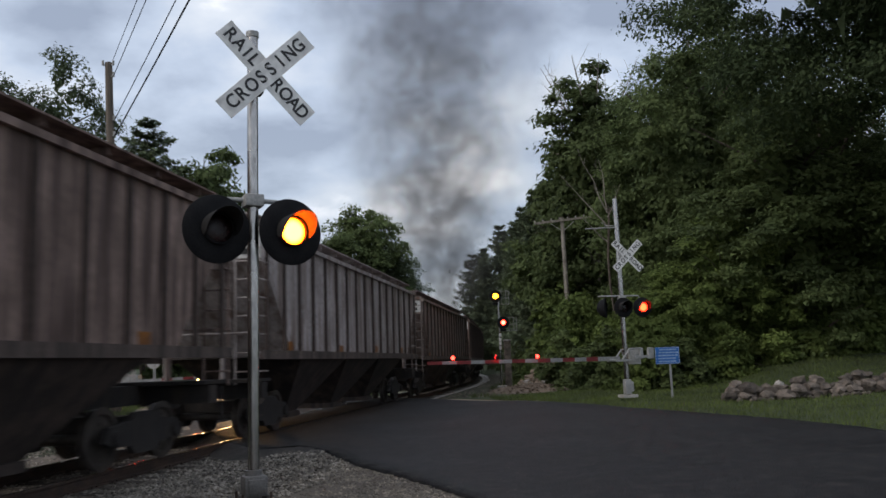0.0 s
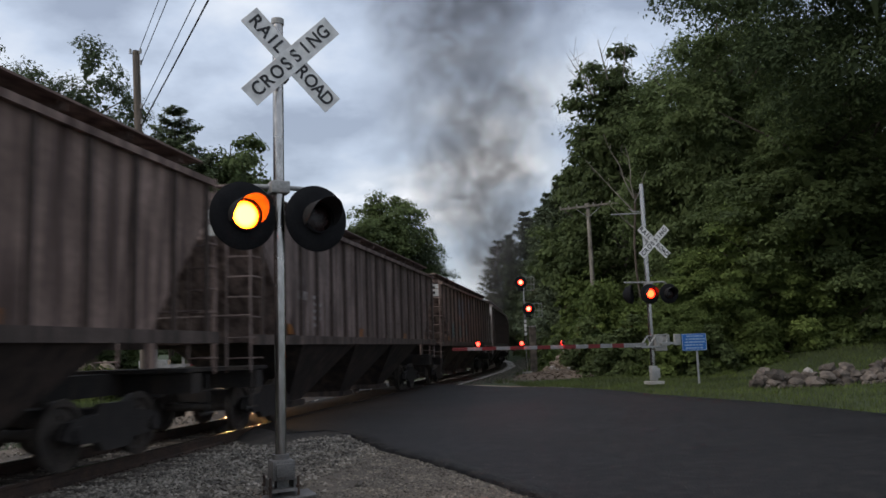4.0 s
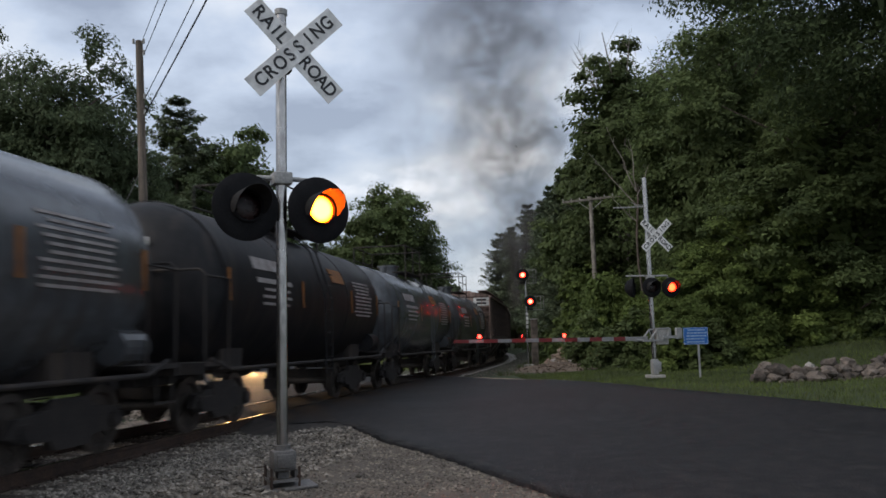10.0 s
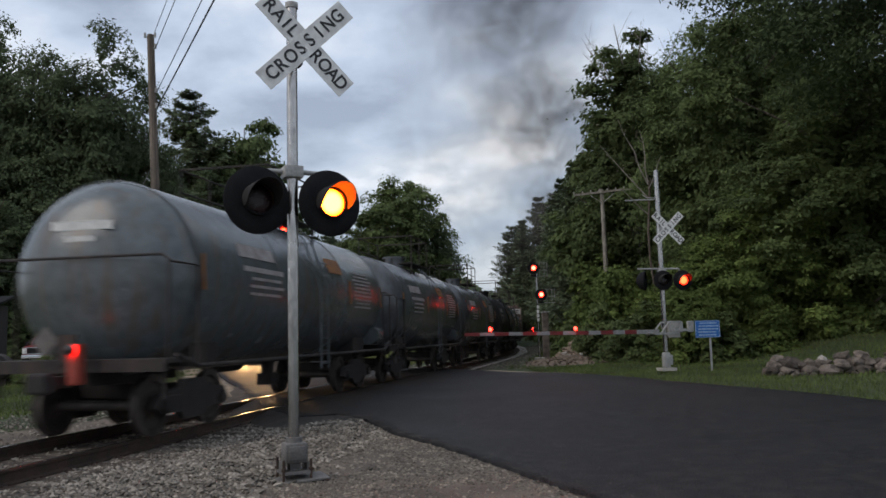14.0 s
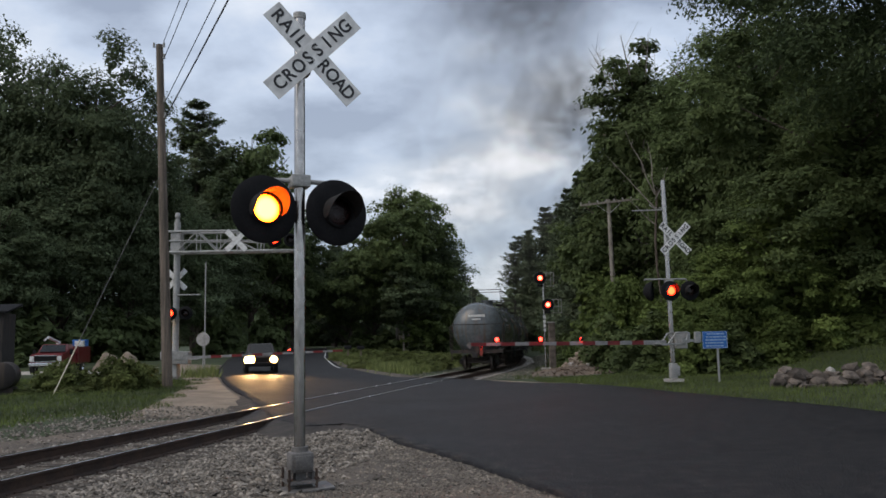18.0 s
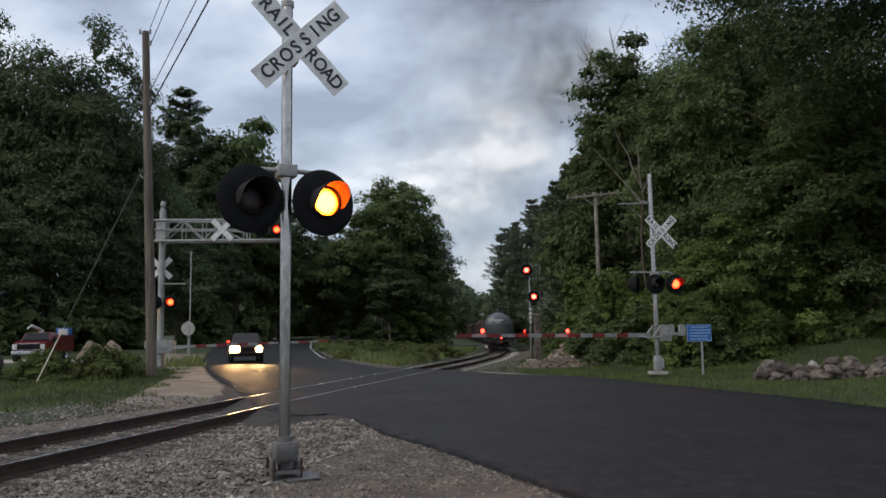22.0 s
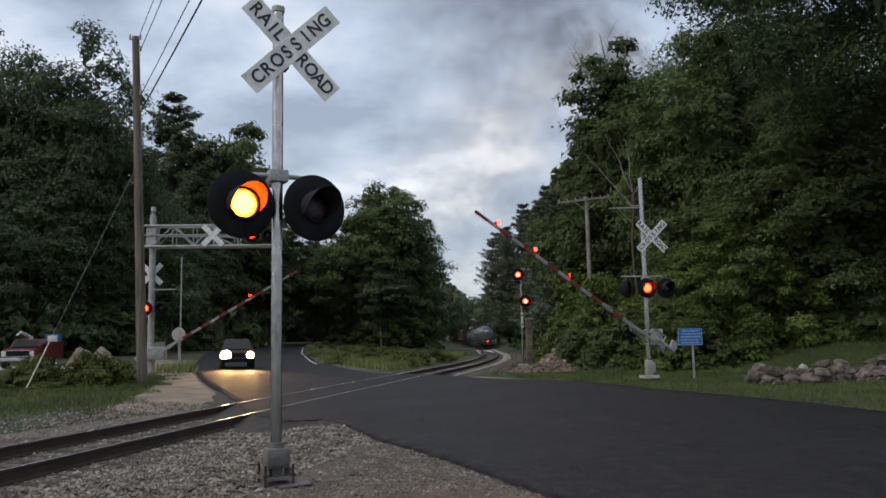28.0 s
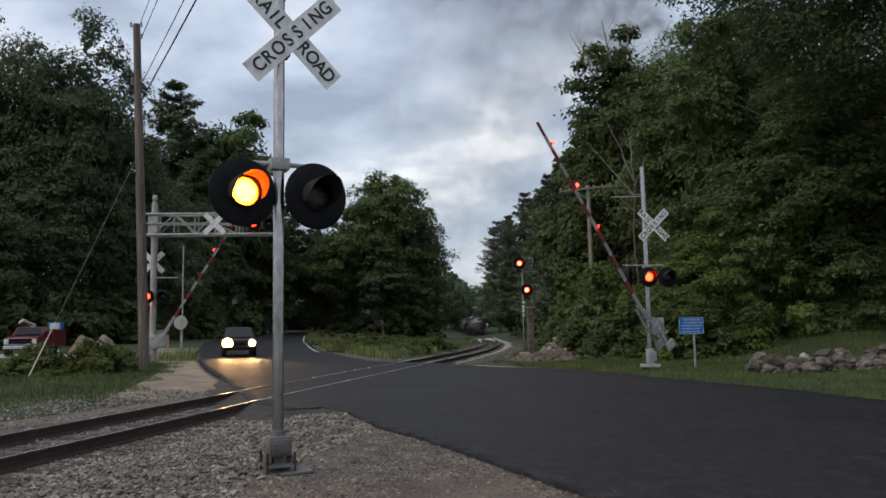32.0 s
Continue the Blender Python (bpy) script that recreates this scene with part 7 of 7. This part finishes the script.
def rubble():
    rng = random.Random(9)
    root = thing("rubble_heap", "heap of pale broken rock beside the signal", "rock heap")

    def top(x, y):
        return ground_at(x, y) + 1.15 * math.exp(-((x - 7.6) / 1.15) ** 2 - ((y - 42.8) / 1.2) ** 2)
    for k in range(210):
        x, y = 7.2 + rng.gauss(0, 0.75), 42.2 + rng.gauss(0, 0.7)
        s = rng.uniform(0.07, 0.2)
        part("rock", rock(rng, (s, s * 0.8, s * 0.7), 0.75, 1), BOULDERW if rng.random() < 0.1 else DRIVE, root, "", False, pose(x, y, top(x, y) + s * 0.2, rng.uniform(0, 360), 0, rng.uniform(0, 360)))
    xs, ys = np.linspace(4.6, 10, 26), np.linspace(39.6, 46, 26)
    V = [(x, y, top(x, y) - 0.05 + 0.09 * noise.noise(Vector((x, y, 0)) * 2.7)) for y in ys for x in xs]
    F = [(r * 26 + c, r * 26 + c + 1, r * 26 + c + 27, r * 26 + c + 26) for r in range(25) for c in range(25)]
    part("earth", raw("earth", V, F, DIRT), None, root, "brown earth under the rocks")
    # bare earth pushed up along the foot of the heap
    n = 44
    V, F = [], []
    for j in range(n):
        for i in range(n):
            a, q = 2 * math.pi * i / n, j / (n - 1)
            x, y = 6.0 + 2.3 * q * math.cos(a), 38.6 + 3.6 * q * math.sin(a)
            bump = noise.noise(Vector((x, y, 3)) * 1.4) * 0.16 + noise.noise(Vector((x, y, 7)) * 4.5) * 0.07
            V.append((x, y, ground_at(x, y) + (0.26 + bump) * (1 - q * q) - 0.06 * q))
            if j:
                i2 = (i + 1) % n
                F.append(((j - 1) * n + i, (j - 1) * n + i2, j * n + i2, j * n + i))
    tagged(new("earth_bank", raw("earth_bank", V, F, DIRT)), "bare brown earth bank at the trackside", "earth", kind="structure")
    gen = np.random.default_rng(19)
    x, y = 6.0 + gen.normal(0, 1.0, 420), 38.6 + gen.normal(0, 1.6, 420)
    pebbles("earth_clods", np.stack([x, y, height(x, y) + 0.26 * np.clip(1 - ((x - 6) / 2.3) ** 2 - ((y - 38.6) / 3.6) ** 2, 0, 1)], 1), 0.03, 0.10, DIRT, "brown clods and small stones on the earth bank", 23, "earth")


rubble()


def sand_piles():
    for i, (x, y, r, h) in enumerate(((-21.2, 51.5, 0.95, 1.12), (-20.05, 51.9, 0.9, 1.08))):
        bm = bmesh.new()
        bmesh.ops.create_icosphere(bm, subdivisions=4, radius=1.0)
        for v in bm.verts:
            q = math.hypot(v.co.x, v.co.y)
            v.co = Vector((v.co.x * r, v.co.y * r, -0.2 if v.co.z < 0 else h * math.cos(min(1.0, q) * math.pi / 2) ** 0.9)) + Vector((0, 0, 0.2 * noise.noise(v.co * 2.2 + Vector((i * 9, 0, 0)))))
        solid("sand_pile", bm, DRIVE, "small pile of pale sand beyond the weeds", "sand pile", m=on_ground(x, y), smooth=True, group="sand piles")


sand_piles()


def drum():
    root = thing("dark_tank", "dark rusty oil tank lying in the grass", "tank", on_ground(-14.25, 26.5, 20) @ Matrix.Diagonal((0.86, 0.86, 0.86, 1)))
    bm = bmesh.new()
    lathe(bm, [(-0.8, 0), (-0.78, 0.4), (-0.7, 0.5), (0.7, 0.5), (0.78, 0.4), (0.8, 0)], 28, Matrix.Translation((0, 0, 0.72)))
    part("shell", bm, UNDER, root, smooth=True)
    for sy in (-0.5, 0.5):
        bm = bmesh.new()
        bx(bm, (0, sy, 0.13), (0.8, 0.1, 0.3))
        part("saddle", bm, UNDER, root)


drum()


def dark_shed():
    root = thing("dark_shed", "small dark shed with a sloping roof beside the yard", "shed", on_ground(-22.4, 40.0, 8))
    bm = bmesh.new()
    bx(bm, (0, 0, 1.5), (2.0, 1.6, 3.0))
    part("wall", bm, UNDER, root, "dark stained walls")
    bm = bmesh.new()
    prism(bm, [(-1.0, 2.98), (1.0, 3.42), (1.0, 3.52), (-1.0, 3.08)], -1.25, 1.25)
    part("roof", bm, BLACKPAINT, root, "dark sloping roof")


dark_shed()


def mailboxes():
    for x, y in ((-8.25, 69.5), (-7.2, 69.8)):
        root = thing("mailbox", "dark mailbox on a wooden post at the road edge", "mailbox", on_ground(x, y), group="mailboxes")
        bm = bmesh.new()
        bx(bm, (0, 0, 0.45), (0.12, 0.12, 1.0))
        part("post", bm, POLEWOOD, root)
        bm = bmesh.new()
        prism(bm, [(-0.16, 0.95), (0.16, 0.95), (0.16, 1.15), (0.1, 1.25), (-0.1, 1.25), (-0.16, 1.15)], -0.3, 0.3)
        part("box", bm, BLACKPAINT, root, "black metal letter box")


mailboxes()


def grass():
    rng = np.random.default_rng(21)

    def blades(name, x, y, lo, hi, label, paint=BLADE):
        n = len(x)
        z = height(x, y)
        h = rng.uniform(lo, hi, n)
        a = rng.uniform(0, 2 * np.pi, n)
        w = 0.006 + h * 0.05
        lean = rng.normal(0, 0.35, (n, 2)) * h[:, None]
        b0 = np.stack([x - np.cos(a) * w, y - np.sin(a) * w, z - 0.02], 1)
        b1 = np.stack([x + np.cos(a) * w, y + np.sin(a) * w, z - 0.02], 1)
        t = np.stack([x + lean[:, 0], y + lean[:, 1], z + h], 1)
        V = np.stack([b0, b1, t], 1).reshape(-1, 3)
        F = np.arange(n * 3).reshape(n, 3)
        tagged(new(name, raw(name, V, F, paint)), label, "grass", kind="stuff")
    # right verge and lawn
    n = 60000
    y = rng.uniform(13, 34, n)
    x = rng.uniform(3.5, 18, n)
    k = ~inside(x, y, ROAD_POLY) & (off_track(x, y) > 3)
    blades("verge_grass", x[k], y[k], 0.03, 0.13, "short green grass on the verge")
    n = 60000
    y = rng.uniform(15, 36, n)
    x = rng.uniform(-19, -5.5, n)
    k = ~inside(x, y, ROAD_POLY) & (off_track(x, y) < -3.5 - 0.7 * np.sin(x * 2.1)) & (x < -8.9 - 0.22 * (y - 28) - 0.4 * np.sin(y * 1.7))
    blades("roadside_grass", x[k], y[k], 0.03, 0.15, "uneven grass beside the track")
    n = 52000
    y = rng.uniform(38, 96, n)
    x = rng.uniform(-13, 6, n)
    k = ~inside(x, y, ROAD_POLY) & ~inside(x, y, ISLAND_SAND) & (off_track(x, y) < -2.6)
    blades("island_grass", x[k], y[k], 0.18, 0.62, "tall rough grass between road and railway", MEADOW)
    n = 9000
    y = rng.uniform(34, 75, n)
    x = track_x(y) + rng.uniform(3.4, 7.5, n)
    k = (np.hypot(x - 6.6, y - 42) > 2.4) & (np.hypot((x - 5.6) / 2.6, (y - 37.8) / 4.5) > 0.95)
    blades("bank_grass", x[k], y[k], 0.06, 0.25, "rough grass on the bank by the track")


grass()


# ---- smoke of the engine, drifting away down the line ----
def soot_haze(name, dense):
    """Thin soot in the air: it thins out towards the edge of each puff and along a billowing noise."""
    m = bpy.data.materials.new(name)
    m.use_nodes = True
    nt = m.node_tree
    nt.nodes.clear()
    N, L = nt.nodes.new, nt.links.new
    co = N("ShaderNodeTexCoord")
    mid = N("ShaderNodeVectorMath"); mid.operation = "SUBTRACT"; mid.inputs[1].default_value = (0.5, 0.5, 0.5)
    flat = N("ShaderNodeVectorMath"); flat.operation = "MULTIPLY"; flat.inputs[1].default_value = (2, 0, 2)
    ln = N("ShaderNodeVectorMath"); ln.operation = "LENGTH"
    L(co.outputs["Generated"], mid.inputs[0]); L(mid.outputs[0], flat.inputs[0]); L(flat.outputs[0], ln.inputs[0])
    n1 = N("ShaderNodeTexNoise"); n1.inputs["Scale"].default_value, n1.inputs["Detail"].default_value, n1.inputs["Distortion"].default_value = 0.085, 4, 0.8
    n2 = N("ShaderNodeTexNoise"); n2.inputs["Scale"].default_value, n2.inputs["Detail"].default_value, n2.inputs["Distortion"].default_value = 0.17, 4, 0.7
    L(co.outputs["Object"], n1.inputs[0]); L(co.outputs["Object"], n2.inputs[0])
    # the rim is pushed in and out by the noise
    rim = N("ShaderNodeMath"); rim.operation = "MULTIPLY_ADD"; rim.inputs[1].default_value = 0.75
    L(n1.outputs[0], rim.inputs[0]); L(ln.outputs["Value"], rim.inputs[2])
    fade = N("ShaderNodeMapRange"); fade.interpolation_type = "SMOOTHSTEP"
    fade.inputs["From Min"].default_value, fade.inputs["From Max"].default_value = 1.36, 0.66
    L(rim.outputs[0], fade.inputs["Value"])
    edge = N("ShaderNodeMapRange"); edge.interpolation_type = "SMOOTHSTEP"
    edge.inputs["From Min"].default_value, edge.inputs["From Max"].default_value = 1.0, 0.7
    L(ln.outputs["Value"], edge.inputs["Value"])
    b = N("ShaderNodeMapRange"); b.inputs["From Min"].default_value, b.inputs["From Max"].default_value = 0.3, 0.7
    b.inputs["To Min"].default_value, b.inputs["To Max"].default_value = dense * 0.35, dense
    L(n2.outputs[0], b.inputs["Value"])
    k = N("ShaderNodeMath"); k.operation = "MULTIPLY"
    k2 = N("ShaderNodeMath"); k2.operation = "MULTIPLY"
    L(fade.outputs[0], k.inputs[0]); L(b.outputs[0], k.inputs[1])
    L(k.outputs[0], k2.inputs[0]); L(edge.outputs[0], k2.inputs[1])
    clear, soot, mix, out = N("ShaderNodeBsdfTransparent"), N("ShaderNodeBsdfDiffuse"), N("ShaderNodeMixShader"), N("ShaderNodeOutputMaterial")
    soot.inputs[0].default_value = (0.115, 0.105, 0.103, 1)
    L(k2.outputs[0], mix.inputs[0]); L(clear.outputs[0], mix.inputs[1]); L(soot.outputs[0], mix.inputs[2])
    L(mix.outputs[0], out.inputs[0])
    return m


def smoke_puff(seed, r):
    """A billowing dome of haze of the half sizes r, uneven all over."""
    rng = random.Random(seed)
    o = Vector((rng.uniform(-40, 40), rng.uniform(-40, 40), rng.uniform(-40, 40)))
    bm = bmesh.new()
    n, m = 24, 8
    rings = [[bm.verts.new((0, -r[1], 0))]]
    for i in range(1, m + 1):
        q = i / m
        ring = []
        for k in range(n):
            a = 2 * math.pi * k / n
            p = Vector((q * math.cos(a), -math.sqrt(max(0.0, 1 - q * q)), q * math.sin(a)))
            w = 1 + 0.25 * noise.noise(p * 1.6 + o)
            ring.append(bm.verts.new((p.x * r[0], p.y * r[1] * w, p.z * r[2])))
        rings.append(ring)
    for a, b in zip(rings, rings[1:]):
        for k in range(n):
            k2 = (k + 1) % n
            bm.faces.new((a[0], b[k], b[k2]) if len(a) == 1 else (a[k], b[k], b[k2], a[k2]))
    return bm


SMOKE = []
HAZE = {0.8: soot_haze("thick_soot_haze", 0.80), 0.5: soot_haze("soot_haze", 0.64), 0.3: soot_haze("thin_soot_haze", 0.36), 0.15: soot_haze("faint_soot_haze", 0.24)}


def build_smoke():
    # start place, half sizes, drift per second, thickness
    rows = [((8.9, 150, 9), (3.6, 2, 9), (0.9, 0.3, 0.2), 0.8), ((8.0, 149, 18), (8.5, 3, 12), (1.0, 0.2, 0.25), 0.8), ((6.0, 148, 27), (15.5, 4, 14.5), (0.95, 0.1, 0.9), 0.8),
            ((7.6, 147, 38), (19, 4, 16), (0.45, 0.0, 1.5), 0.5), ((5.4, 146, 52), (20, 5, 17), (0.3, 0, 2.1), 0.5), ((4.5, 145, 66), (24, 5, 19), (0.2, 0.0, 2.6), 0.3),
            ((9.5, 144, 42), (16, 5, 46), (0.16, 0, 0.0), 0.15), ((15, 143, 60), (22, 5, 34), (0.12, 0, 0.0), 0.15), ((11, 142, 50), (26, 5, 50), (0.1, 0, 0.1), 0.15)]
    for i, (c, r, v, d) in enumerate(rows):
        me = mesh_of("smoke_puff", smoke_puff(60 + i, r), HAZE[d], True)
        ob = tagged(new("smoke_puff", me), "thin grey diesel smoke rising beyond the trees", "smoke", "puffs of smoke", "stuff")
        ob.location = c
        SMOKE.append((ob, Vector(c), Vector(v), i))


build_smoke()


def extra_motions():
    for ob, c, v, i in SMOKE:
        rows = []
        for t in range(0, 33, 4):
            p = c + v * t * (1 + 0.02 * i)
            rows.append((float(t), pose(p.x, p.y, p.z, 0, 0.5 * t * (-1) ** i, 0)))
        walk(ob, rows)
    lens, at = SIGNAL
    k = round(2.25 * FPS)
    walk(lens, [(0.0, at)] + [((k + j) / FPS, at @ pose(0, 0, 0, 0, 0, 60 * j)) for j in range(4)] + [(32.0, at @ pose(0, 0, 0, 0, 0, 180))])
    lift = [(0, 1.5), (24.6, 1.5), (25.0, 4), (25.5, 10), (26.5, 19), (27.5, 27), (28.0, 31), (29.0, 38.5), (30.0, 46), (31.0, 53), (32.0, 59)]
    walk(GATE_L, [(t, pose(-11.45, 35.6, 1.0, 0, 0, 190.0) @ pose(0, 0, 0, 0, a, 0)) for t, a in lift])
    spin_wheels()


def spin_wheels():
    """The wheelsets roll: each turns by the way it has gone."""
    step = 0.0667
    rate = math.degrees(SPEED / 0.455)
    n = int(32 / step)
    for w, wy in WHEELSETS[:16]:
        walk(w, [(min(32.0, k * step), Matrix.Translation((0, wy, 0.455)) @ Matrix.Rotation(-radians(rate * k * step), 4, "X")) for k in range(n + 1)])

motions()
